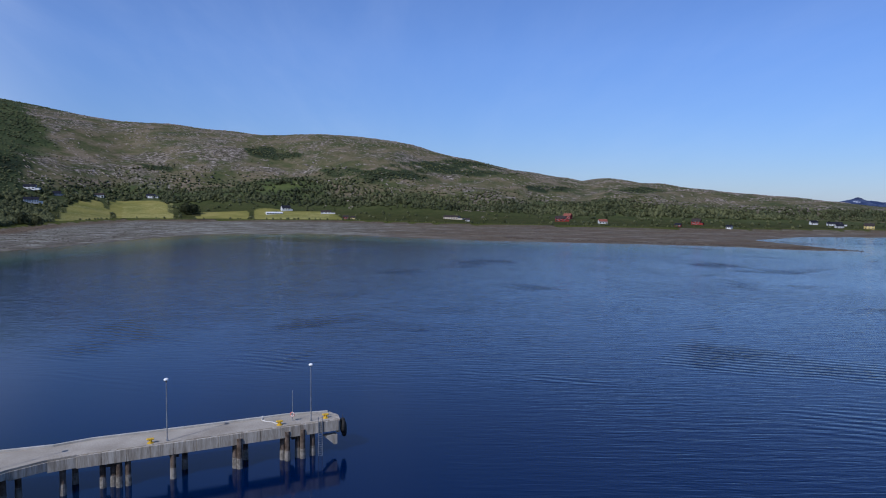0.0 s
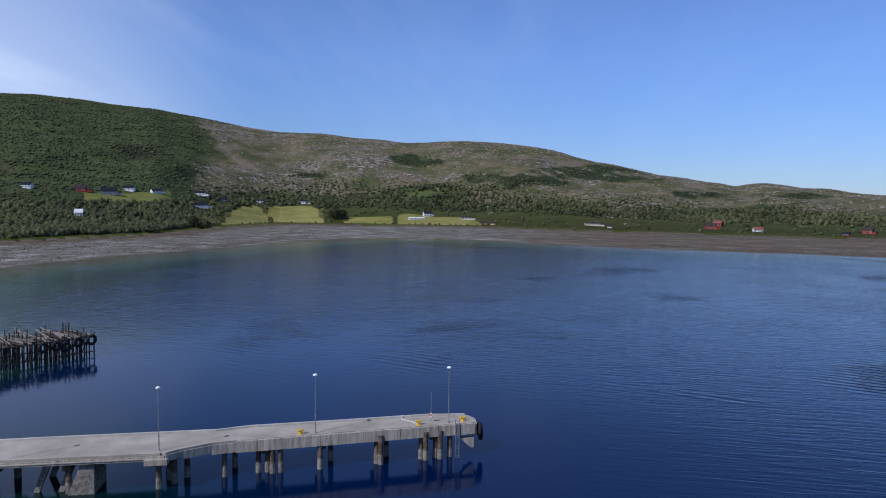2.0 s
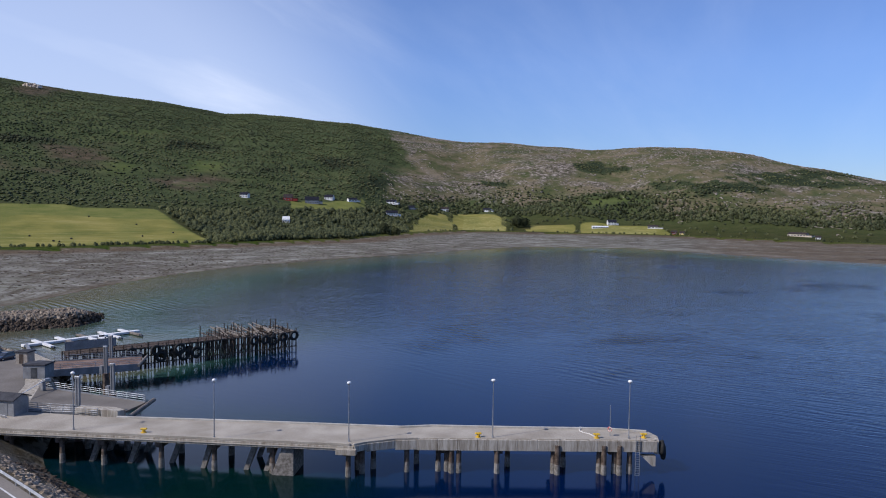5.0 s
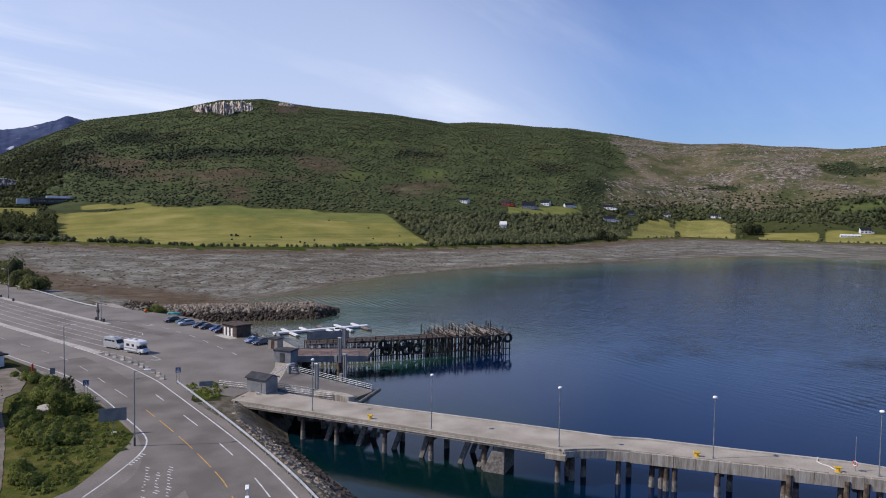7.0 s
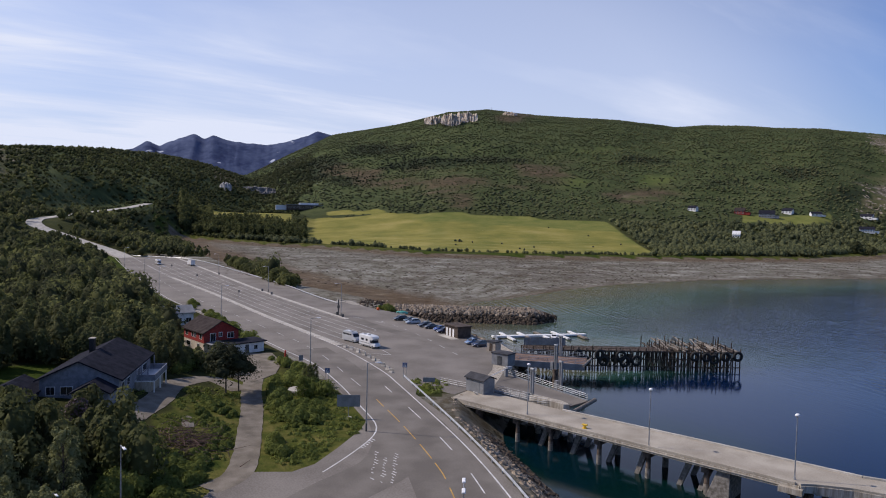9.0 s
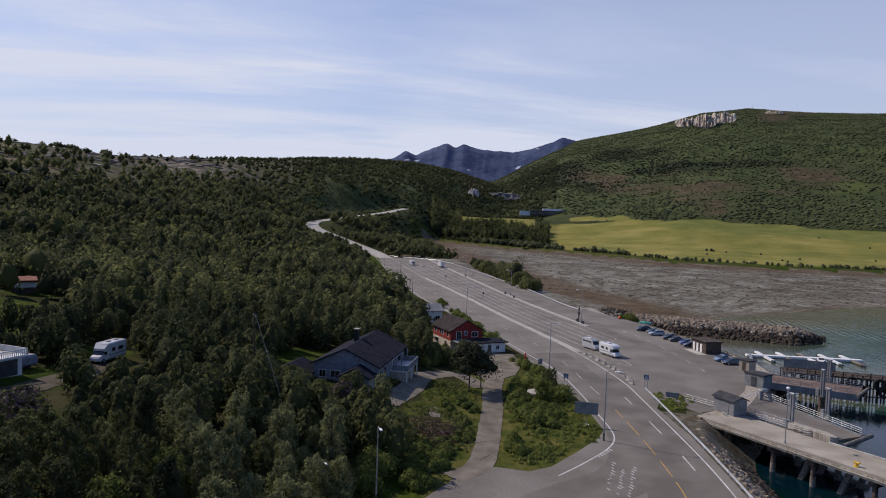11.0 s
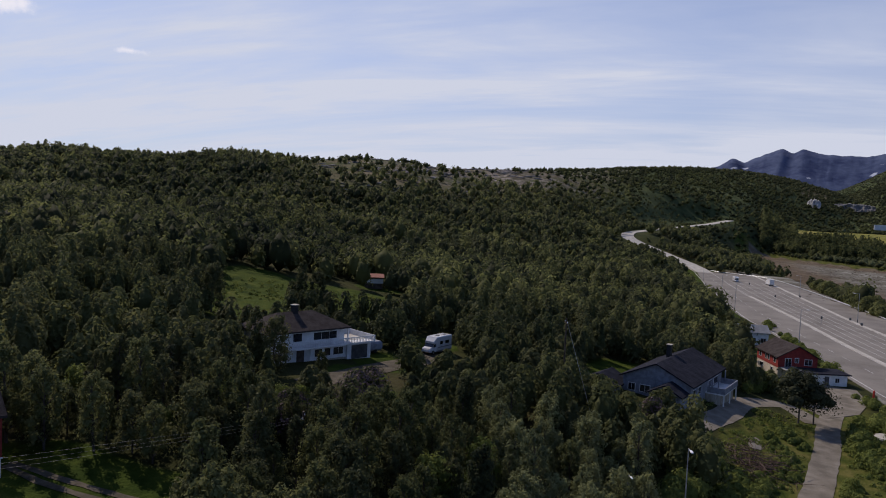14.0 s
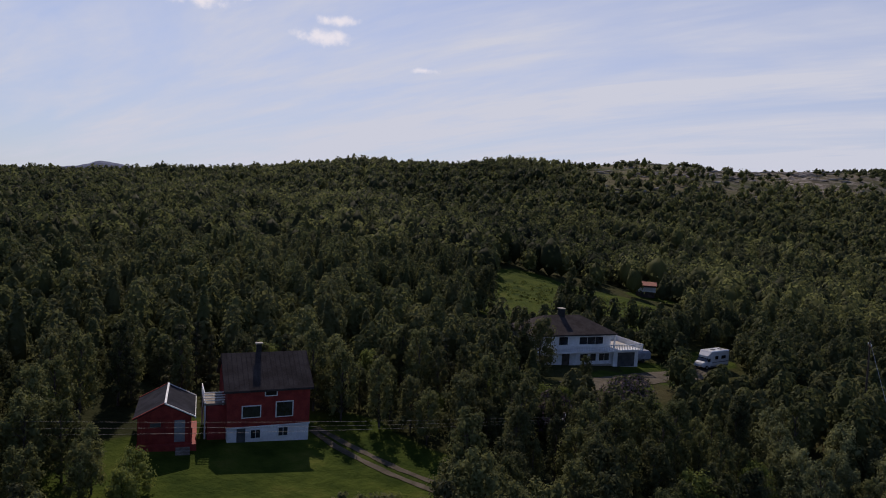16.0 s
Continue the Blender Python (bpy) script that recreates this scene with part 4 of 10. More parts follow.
def offset_line(pts, d):
    out = []
    for i, p in enumerate(pts):
        a, b = Vector(pts[max(i - 1, 0)]), Vector(pts[min(i + 1, len(pts) - 1)])
        t = (b - a).normalized()
        out.append((p[0] - t.y * d, p[1] + t.x * d))
    return out


def resample(pts, step):
    """Points at even steps along a line that runs smoothly through pts."""
    P = [Vector((p[0], p[1], 0)) for p in pts]
    dense = []
    for i in range(len(P) - 1):
        p0, p1, p2, p3 = P[max(i - 1, 0)], P[i], P[i + 1], P[min(i + 2, len(P) - 1)]
        n = max(2, int((p2 - p1).length / 1.0))
        for k in range(n):
            t = k / n
            dense.append(0.5 * ((2 * p1) + (p2 - p0) * t + (2 * p0 - 5 * p1 + 4 * p2 - p3) * t * t + (3 * p1 - p0 - 3 * p2 + p3) * t ** 3))
    dense.append(P[-1])
    out, acc = [dense[0]], 0.0
    for a, b in zip(dense, dense[1:]):
        acc += (b - a).length
        if acc >= step:
            out.append(b)
            acc = 0.0
    if (out[-1] - dense[-1]).length > step * 0.3:
        out.append(dense[-1])
    return [(p.x, p.y) for p in out]


def ribbon(bm, pts, width, z, thick=0.0):
    """A flat band along a line."""
    le, ri = offset_line(pts, width / 2), offset_line(pts, -width / 2)
    zs = z if callable(z) else (lambda x, y: z)
    a = [bm.verts.new((x, y, zs(x, y))) for x, y in le]
    b = [bm.verts.new((x, y, zs(x, y))) for x, y in ri]
    for i in range(len(pts) - 1):
        bm.faces.new((a[i], b[i], b[i + 1], a[i + 1]))
    return bm


def dashes(bm, pts, width, z, on, off, step=0.5):
    fine = resample(pts, step)
    k_on, k_all = int(on / step), int((on + off) / step)
    for i in range(0, len(fine) - k_on, k_all):
        ribbon(bm, fine[i:i + k_on + 1], width, z)
    return bm


def facing(x, y, z, a, b):
    """A pose at x, y, z whose x axis runs along a to b on the ground."""
    return pose(x, y, z, 0, 0, math.degrees(math.atan2(b[1] - a[1], b[0] - a[0])))


# ---------------------------------------------------------------- road, lanes and yards
SOUTH_EDGE = [(-500, 20), (-385, 22.5), (-275, 27.5), (-234, 33), (-198, 38), (-161, 42), (-143, 44), (-125, 43.2), (-110, 41.5), (-100, 40.3), (-95.5, 39.0), (-92, 36.8), (-88.5, 33.5), (-84.5, 29.2), (-81.8, 26)]
NORTH_LINE = [(-500, 31), (-348, 38), (-278, 45), (-221, 49.5), (-195, 52), (-173, 54.3), (-160, 55.4), (-145, 55.6), (-130, 55), (-121, 53.8), (-97, 50.1), (-82, 47.5), (-66.9, 44.0), (-50, 39), (-34, 33)]
CENTRE = [(-500, 26), (-348, 31.5), (-275, 36.2), (-198, 45), (-160, 48.6), (-128, 46.8), (-111.4, 45.5), (-94.2, 43.3), (-78.9, 40.6), (-70.7, 38.4), (-52, 32), (-36, 26)]
NORTH_KERB = [(-500, 57), (-406, 60.5), (-328, 63.6), (-277, 66), (-224, 70.2), (-201, 72.6)]
z_line = ROAD_Z + 0.012


MAIN_DRIVE = [(-82, 12), (-84.5, 15.5), (-90, 18), (-101, 21), (-113, 24), (-125, 26.5), (-134, 29), (-142, 31)]
SIDE_DRIVE = [(-126, 25), (-136, 21), (-128, 13.5), (-116, 10.0), (-109, 6.5), (-103, 3.5)]
DIRT = material("trodden_dirt", (0.05, 0.040, 0.024), (0.105, 0.085, 0.058), 0.95, 1.2, 0.5, 10.0)


def build_road():
    yard = [(-505, 22), *[(x, y - 1.2) for x, y in SOUTH_EDGE[1:10]], (-96, 36.5), (-90, 31), (-85, 26), (-83.5, 22.5), (-85.2, 18.6), (-86, 14.4), (-81, 12), (-70, 3.5), (-45, 2), (-24, 4), (-22, 27), (-36, 36),
            (-52, 41), (-66.5, 45.6), (-82, 49), (-97, 52), (-112, 53.5), (-118, 57), (-109, 60), (-112, 66.5), (-124, 77.5), (-139, 87.5), (-151, 93.5), (-168, 96), (-204, 94), (-238, 85),
            (-250, 81), (-299, 80.5), (-370, 75.5), (-433, 70.2), (-462, 66), (-478, 61), (-490, 50), (-505, 36)]
    bm = prism(B(), yard, ROAD_Z - 0.45, ROAD_Z)
    tagged(part("road", bm, ASPHALT), "worn grey asphalt road and ferry yard", "road", kind="structure")
    # newer, darker bend beside the quay
    bm = B()
    lane = resample([(-134, 49.5), (-121, 48.3), (-104, 46.3), (-88, 43.6), (-74, 40.2), (-54, 34), (-38, 28)], 3)
    ribbon(bm, lane, 10.5, ROAD_Z + 0.005)
    tagged(part("road", bm, ASPHALT_DARK), "newer darker asphalt laid on the bend", "road", kind="structure")
    bm = B()
    ribbon(bm, resample([(-160, 48.4), (-140, 48.0), (-118, 45.5), (-98, 43), (-82, 36), (-74, 24), (-66, 14)], 3), 8.0, ROAD_Z + 0.004)
    ribbon(bm, resample([(-145, 84), (-160, 80), (-185, 76), (-215, 73)], 4), 4.0, ROAD_Z + 0.004)
    tagged(part("road", bm, ASPHALT_DARK), "darker worn wheel tracks on the junction", "road", kind="structure")

    def paint(name, bm, m, label):
        tagged(part(name, bm, m), label, "road marking", kind="structure")

    bm = B()
    ribbon(bm, resample(SOUTH_EDGE, 2), 0.22, z_line)
    paint("edge_line", bm, WHITE_LINE, "white painted edge line along the road")
    bm = B()
    ribbon(bm, resample(NORTH_LINE[5:], 2), 0.22, z_line)
    ribbon(bm, resample(NORTH_LINE[:6], 3), 0.15, z_line)
    paint("edge_line", bm, WHITE_LINE, "white painted edge line along the bend")
    bm = B()
    dashes(bm, CENTRE[6:], 0.15, z_line, 3.0, 1.0)
    paint("centre_line", bm, YELLOW_LINE, "yellow dashed centre line")
    bm = B()
    dashes(bm, CENTRE[:7], 0.12, z_line, 2.5, 3.5)
    paint("centre_line", bm, WHITE_LINE, "worn pale dashed centre line")
    bm = B()
    mid = [((a[0] + b[0]) / 2, (a[1] + b[1]) / 2 + 0.6) for a, b in zip([(-121, 53.8), (-97, 50.1), (-82, 47.5), (-66.9, 44.0), (-50, 39)], [(-118, 46.2), (-95, 43.5), (-79.5, 40.8), (-68, 37.6), (-52, 32)])]
    dashes(bm, mid, 0.18, z_line, 3.0, 4.5)
    paint("lane_line", bm, WHITE_LINE, "white dashed lane line")
    bm = B()
    for k in range(7):
        f = k / 6
        a = [(x0 * (1 - f) + x1 * f, y0 * (1 - f) + y1 * f) for (x0, y0), (x1, y1) in
             zip([(-440, 33.5), (-348, 39.2), (-278, 46.2), (-221, 50.8), (-173, 56.2), (-152, 59.5)], [(-440, 58.3), (-340, 62.2), (-278, 65), (-224, 69), (-200, 71.5), (-181, 73.6)])]
        ribbon(bm, resample(a, 4), 0.14, z_line)
    for a, b in (((-147, 60.4), (-146.6, 63.6)), ((-152, 63.8), (-147, 63.6)), ((-181, 73.6), (-178, 72.4)), ((-150, 59), (-146.6, 63.6)), ((-176, 69.5), (-170, 67.5))):
        ribbon(bm, [a, b], 0.14, z_line)
    paint("lane_line", bm, WHITE_LINE, "white lines between the ferry queue lanes")
    bm = B()
    dashes(bm, [(-194, 81), (-183, 81.6), (-164.5, 81), (-137.2, 77.7)], 0.14, z_line, 1.6, 2.6)
    dashes(bm, [(-215, 74), (-201, 77), (-190, 80.5)], 0.14, z_line, 2.5, 2.5)
    paint("bay_line", bm, WHITE_LINE, "white dashed line beside the parked cars")
    bm = B()
    rnd = random.Random(5)
    for k in range(12):
        x, y = -84.5 + k * 0.85, 37.2 - k * 0.42
        for j in range(3):
            if rnd.random() < 0.8:
                w = rnd.uniform(0.3, 0.9)
                cx, cy = x - j * 0.8 + rnd.uniform(-0.2, 0.2), y - j * 1.1
                ribbon(bm, [(cx, cy), (cx + w * 0.9, cy + 0.25 * w)], 0.16, z_line)
    for k in range(6):
        x, y = -91.5 + k * 0.5, 36.6 - k * 0.55
        ribbon(bm, [(x, y), (x + 0.8, y + 0.2)], 0.2, z_line)
    paint("stop_line", bm, WHITE_LINE, "worn white junction marks")
    # kerbed strips between the lanes
    for line, w, nm in ((NORTH_LINE[1:7], 1.4, "median"), (NORTH_KERB, 1.3, "median")):
        bm = B()
        pts = resample(line, 4)
        if w == 1.4:
            pts = offset_line(pts, 0.9)
        prism(bm, offset_line(pts, w / 2)[::-1] + offset_line(pts, -w / 2), ROAD_Z - 0.1, ROAD_Z + 0.12)
        tagged(part(nm, bm, CONCRETE_PALE), "pale concrete kerbed strip between lanes", "kerb", kind="structure")
    # the road on up the valley side
    up = [(x, y) for x, y, _ in VALLEY_ROAD]
    pts = resample(up, 8)
    along = np.concatenate([[0], np.cumsum([math.hypot(b[0] - a[0], b[1] - a[1]) for a, b in zip(up, up[1:])])])
    rise = np.array([z for _, _, z in VALLEY_ROAD])
    run, zz = 0.0, {pts[0]: ROAD_Z + 0.02}
    for a, b in zip(pts, pts[1:]):
        run += math.hypot(b[0] - a[0], b[1] - a[1])
        zz[b] = float(np.interp(run, along, rise)) + 0.1
    bm = B()
    for a, b in zip(pts, pts[1:]):
        (l0, l1), (r0, r1) = offset_line([a, b], 5.2), offset_line([a, b], -5.2)
        box_pts = [(l0, zz[a]), (l1, zz[b]), (r1, zz[b]), (r0, zz[a])]
        top = [bm.verts.new((p[0], p[1], z)) for p, z in box_pts]
        low = [bm.verts.new((p[0], p[1], z - 2)) for p, z in box_pts]
        bm.faces.new(top)
        for i in range(4):
            j = (i + 1) % 4
            bm.faces.new((low[i], low[j], top[j], top[i]))
    tagged(part("road", bm, CONCRETE_PALE), "pale road climbing the wooded valley side", "road", kind="structure")
    # gravel drives
    drives = [(MAIN_DRIVE, 3.6, "grey gravel drive up from the road"),
              (SIDE_DRIVE, 4.2, "gravel drive curving to a house"),
              ([(-80, -47), (-88, -44.5), (-97, -42), (-104, -39.5), (-112, -38)], 4.5, "dirt drive before a white house"),
              ([(-41.2, -54.6), (-40.6, -51.3), (-40.5, -47.9), (-40.7, -44.1), (-41.2, -40.7), (-42.0, -36.5)], 0.75, "bare wheel rut of a dirt track across a lawn"),
              ([(-41.9, -54.6), (-41.8, -51.3), (-41.9, -47.9), (-42.1, -44.1), (-42.6, -40.7), (-43.4, -36.5)], 0.75, "bare wheel rut of a dirt track across a lawn")]
    for line, w, lab in drives:
        bm = B()
        ribbon(bm, resample(line, 1.0), w, lambda x, y: ground_z(x, y) + (0.07 if w > 3 else 0.05))
        rag = random.Random(len(line))
        for v in bm.verts:
            v.co.x += rag.uniform(-0.10, 0.10)
            v.co.y += rag.uniform(-0.10, 0.10)
        part_ob = part("driveway", bm, DIRT if "dirt" in lab else GRAVEL)
        tagged(part_ob, lab, "driveway", kind="structure")
    bm = B()
    yard = [(-131, 27.5), (-137, 34), (-147, 38), (-158, 38.5), (-160, 33), (-150, 27), (-140, 24)]
    prism(bm, yard, 4.4, ROAD_Z + 0.06)
    tagged(part("driveway", bm, GRAVEL), "pale gravel yard by a red house", "driveway", kind="structure")


build_road()

# ---------------------------------------------------------------- the concrete pier
LEFT_A, LEFT_B = Vector((-107.3, 58.4)), Vector((-53.3, 79.5))
RIGHT_A, RIGHT_B = Vector((-46.7, 86.2)), Vector((-15.8, 102.2))


def build_pier():
    pier = thing("concrete_pier", "long weathered concrete pier on round piles", "pier")
    deck = [(-107.3, 58.4), (-53.3, 79.5), (-52.3, 81.2), (-49.4, 84.4), (-46.7, 86.2), (-15.8, 102.2), (-16.4, 104.3), (-18.0, 105.7), (-24, 103.9), (-35.2, 98.3), (-47.6, 92.4), (-51.4, 89.6), (-70.2, 81.9), (-92.6, 72.3), (-101, 69.5), (-112, 66)]
    part("deck", prism(B(), deck, 4.35, ROAD_Z + 0.004), CONCRETE, pier)
    # the deep apron of the outer berth, cast in panels
    d = (RIGHT_B - RIGHT_A).normalized()
    n = Vector((-d.y, d.x))
    L_ = (RIGHT_B - RIGHT_A).length
    k = 0
    s = 0.0
    while s < L_ - 0.3:
        w = min(2.9, L_ - s)
        p = RIGHT_A + d * (s + w / 2)
        m = facing(p.x, p.y, 0, RIGHT_A, RIGHT_B)
        part("apron_panel", box(B(), -w / 2 + 0.02, w / 2 - 0.02, -0.32, 0.35, 3.4, ROAD_Z + 0.02, m, 0.03), STAINED, pier)
        s += w
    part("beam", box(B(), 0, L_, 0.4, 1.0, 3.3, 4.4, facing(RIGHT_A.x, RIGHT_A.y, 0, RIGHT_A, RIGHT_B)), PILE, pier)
    # end wall and chamfer
    e = [(-15.8, 102.2), (-16.4, 104.3), (-18.0, 105.7)]
    for a, b in zip(e, e[1:]):
        m = facing(a[0], a[1], 0, a, b)
        ll = math.hypot(b[0] - a[0], b[1] - a[1])
        part("apron_panel", box(B(), 0, ll, -0.3, 0.3, 3.0, ROAD_Z + 0.02, m, 0.03), STAINED, pier)
    # kerbs: a thin edge beam on the inner length, a low upstand on the seaward side
    ld = (LEFT_B - LEFT_A).normalized()
    ll = (LEFT_B - LEFT_A).length
    m = facing(LEFT_A.x, LEFT_A.y, 0, LEFT_A, LEFT_B)
    part("edge_beam", box(B(), 0, ll, -0.25, 0.3, 4.15, ROAD_Z - 0.18, m, 0.03), STAINED, pier)
    part("kerb", box(B(), 0.3, ll - 0.5, -0.18, 0.16, ROAD_Z - 0.16, ROAD_Z + 0.22, m, 0.03), CONCRETE, pier)
    part("edge_lip", box(B(), 0, ll, -0.36, -0.20, 4.42, 4.56, m, 0.02), CONCRETE, pier)
    part("corner_slab", box(B(), ll - 2.4, ll + 0.5, -0.75, 0.2, 3.7, 4.5, m, 0.04), STAINED, pier)
    turn_pts = [(-53.3, 79.5), (-52.3, 81.2), (-49.4, 84.4), (-46.7, 86.2)]
    for k, (a, b) in enumerate(zip(turn_pts, turn_pts[1:])):
        q, lq = facing(a[0], a[1], 0, a, b), math.hypot(b[0] - a[0], b[1] - a[1])
        part("edge_beam", box(B(), 0, lq, -0.28, 0.3, 4.0 - 0.25 * k, ROAD_Z - 0.1, q, 0.03), STAINED, pier)
        part("kerb", box(B(), 0, lq, -0.18, 0.16, ROAD_Z - 0.1, ROAD_Z + 0.2, q, 0.03), CONCRETE, pier)
    far = [(-92.6, 72.3), (-70.2, 81.9), (-51.4, 89.6), (-47.6, 92.4), (-35.2, 98.3), (-24, 103.9), (-18.0, 105.7)]
    for a, b in zip(far, far[1:]):
        m = facing(a[0], a[1], 0, a, b)
        part("kerb", box(B(), 0, math.hypot(b[0] - a[0], b[1] - a[1]), -0.35, 0.0, ROAD_Z - 0.5, ROAD_Z + 0.28, m, 0.03), CONCRETE_PALE, pier)
    for s in np.arange(0.5, L_ - 0.5, 4.2):
        p = RIGHT_A + d * s
        part("kerb", box(B(), 0, min(3.4, L_ - s - 0.3), 0.0, 0.22, ROAD_Z, ROAD_Z + 0.14, facing(p.x, p.y, 0, RIGHT_A, RIGHT_B), 0.02), CONCRETE, pier)

    def pile(x, y, top=4.3, lean=(0, 0), r=0.42):
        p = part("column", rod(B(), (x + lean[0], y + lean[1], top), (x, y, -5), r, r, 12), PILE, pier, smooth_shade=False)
        q = lambda z: (x + lean[0] * (z + 5) / (top + 5), y + lean[1] * (z + 5) / (top + 5), z)
        part("growth", rod(B(), q(1.5), q(-1.0), r + 0.03, r + 0.07, 10), GROWTH, p, "pale barnacle growth at the waterline")

    # inner bents: a front pile, a raking wall-like strut behind it and a back pile under a crosshead
    nn = Vector((-ld.y, ld.x))

    def raker(s, o, lean, w=0.32):
        """A flat strut that leans landward from its head under the deck."""
        p = LEFT_A + ld * s + nn * o
        bm = B()
        m4 = facing(p.x, p.y, 0, LEFT_A, LEFT_B)
        pts = ((-0.3, 4.3), (0.6, 4.3), (0.0 - lean, -2.0), (-0.6 - lean, -2.0))
        fr = [bm.verts.new(m4 @ Vector((x, -w, z))) for x, z in pts]
        bk = [bm.verts.new(m4 @ Vector((x, w, z))) for x, z in pts]
        bm.faces.new(fr), bm.faces.new(bk[::-1])
        for i in range(4):
            bm.faces.new((fr[i], bk[i], bk[(i + 1) % 4], fr[(i + 1) % 4]))
        part("strut", bm, GROWTH, pier)

    for k, s in enumerate((6.0, 14.0, 20.5, 29.3, 37.3, 45.9, 57.0)):
        p = LEFT_A + ld * s
        f, b = p + nn * 1.1, p + nn * 7.4
        pile(f.x, f.y, r=0.36)
        pile(b.x, b.y)
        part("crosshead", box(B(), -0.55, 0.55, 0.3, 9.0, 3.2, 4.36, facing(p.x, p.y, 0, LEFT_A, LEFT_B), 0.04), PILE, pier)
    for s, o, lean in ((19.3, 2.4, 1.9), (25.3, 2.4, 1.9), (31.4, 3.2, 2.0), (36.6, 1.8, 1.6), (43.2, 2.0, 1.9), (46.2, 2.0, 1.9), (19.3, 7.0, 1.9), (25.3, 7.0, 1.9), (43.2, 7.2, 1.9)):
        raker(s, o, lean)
    # beams along the underside, added in a dark colour to deepen the deck's shade
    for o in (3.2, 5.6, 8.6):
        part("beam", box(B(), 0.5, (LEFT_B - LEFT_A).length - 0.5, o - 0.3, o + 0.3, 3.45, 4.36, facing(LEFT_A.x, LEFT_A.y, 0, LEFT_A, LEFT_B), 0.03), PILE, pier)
    # massive block with one raking side before the bend
    p = LEFT_A + ld * 48.6
    m4 = facing(p.x, p.y, 0, LEFT_A, LEFT_B)
    bm = B()
    pts = ((-0.9, 4.3), (0.7, 4.3), (0.7, -1.5), (-3.1, -1.5))
    fr = [bm.verts.new(m4 @ Vector((x, 0.25, z))) for x, z in pts]
    bk = [bm.verts.new(m4 @ Vector((x, 5.2, z))) for x, z in pts]
    bm.faces.new(fr), bm.faces.new(bk[::-1])
    for i in range(4):
        bm.faces.new((fr[i], bk[i], bk[(i + 1) % 4], fr[(i + 1) % 4]))
    bmesh.ops.bevel(bm, geom=list(bm.edges), offset=0.06, segments=1, affect="EDGES")
    part("pier_block", bm, GROWTH, pier, "pale stained concrete block with a raking side")
    for x, y in ((-54.9, 83.2), (-53.2, 84.6), (-53.6, 82.2), (-48.3, 85.9), (-44.4, 88.3), (-43.3, 88.9), (-42.4, 88.6), (-41.5, 89.2), (-36.5, 91.6), (-36.2, 95.0), (-29.3, 95.6), (-28.6, 95.3), (-28.8, 98.8),
                 (-23.4, 98.9), (-22.6, 98.5), (-21.4, 99.9), (-20.6, 99.5), (-19.4, 100.8), (-21.6, 102.6), (-44.0, 92.0), (-48.6, 89.4)):
        pile(x, y, r=0.38)
    for s in (11.8, 20.2, 28.5, 4.0):
        p = RIGHT_A + d * s
        part("crosshead", box(B(), -0.6, 0.6, 0.5, 4.8, 2.7, 4.36, facing(p.x, p.y, 0, RIGHT_A, RIGHT_B), 0.04), PILE, pier)
    # corner bracket under the end
    p = RIGHT_B - d * 0.7
    bm = B()
    m = facing(p.x, p.y, 0, RIGHT_A, RIGHT_B)
    vs = [bm.verts.new(m @ Vector(c)) for c in ((-1.6, -0.2, 2.8), (0.5, -0.2, 2.8), (0.5, -0.2, 1.3), (0.0, -0.2, 1.3), (-1.6, 0.8, 2.8), (0.5, 0.8, 2.8), (0.5, 0.8, 1.3), (0.0, 0.8, 1.3))]
    for f in ((0, 1, 2, 3), (7, 6, 5, 4), (0, 4, 5, 1), (1, 5, 6, 2), (2, 6, 7, 3), (3, 7, 4, 0)):
        bm.faces.new([vs[i] for i in f])
    part("bracket", bm, STAINED, pier)
    return d, n


pier_d, pier_n = build_pier()


def lamp_post():
    lp = thing("lamp_post", "slim grey steel pier lamp with white globe head", "lamp post", group="pier lamps")
    part("base", rod(B(), (0, 0, 0), (0, 0, 0.35), 0.16, 0.13, 10), STEEL, lp)
    part("pole", rod(B(), (0, 0, 0.3), (0, 0, 8.2), 0.085, 0.055, 8), STEEL, lp)
    bm = B()
    bmesh.ops.create_uvsphere(bm, u_segments=12, v_segments=8, radius=0.30, matrix=Matrix.Translation((0, 0, 8.45)) @ Matrix.Diagonal((1.15, 1, 0.75, 1)))
    part("globe", bm, LAMP_GLASS, lp, smooth_shade=True)
    part("cap", rod(B(), (0, 0, 8.18), (0, 0, 8.3), 0.13, 0.2, 10), STEEL, lp)
    return lp


lamp_a = lamp_post()
for i, (x, y) in enumerate(((-19.7, 101.3), (-37.4, 92.0), (-54.7, 80.4), (-72.2, 72.2), (-93.0, 65.2))):
    if i == 0:
        lamp_a.matrix_basis = pose(x, y, ROAD_Z)
    else:
        copy_thing(lamp_a, pose(x, y, ROAD_Z, 0, 0, 40 * i))


def bollard():
    b = thing("mooring_bollard", "yellow painted cast mooring bollard on the pier edge", "bollard", group="mooring bollards")
    part("foot", rod(B(), (0, 0, 0), (0, 0, 0.10), 0.42, 0.40, 14), YELLOW, b)
    part("stem", rod(B(), (0, 0, 0.08), (0, 0, 0.5), 0.24, 0.22, 12), YELLOW, b)
    part("head", box(B(), -0.48, 0.48, -0.24, 0.24, 0.45, 0.68, None, 0.08), YELLOW, b)
    return b


bo = bollard()
bo.matrix_basis = facing(-39.3, 91.1, ROAD_Z, RIGHT_A, RIGHT_B)
for x, y in ((-23.9, 99.2), (-17.8, 102.7), (-83.0, 69.2)):
    copy_thing(bo, facing(x, y, ROAD_Z, RIGHT_A, RIGHT_B))


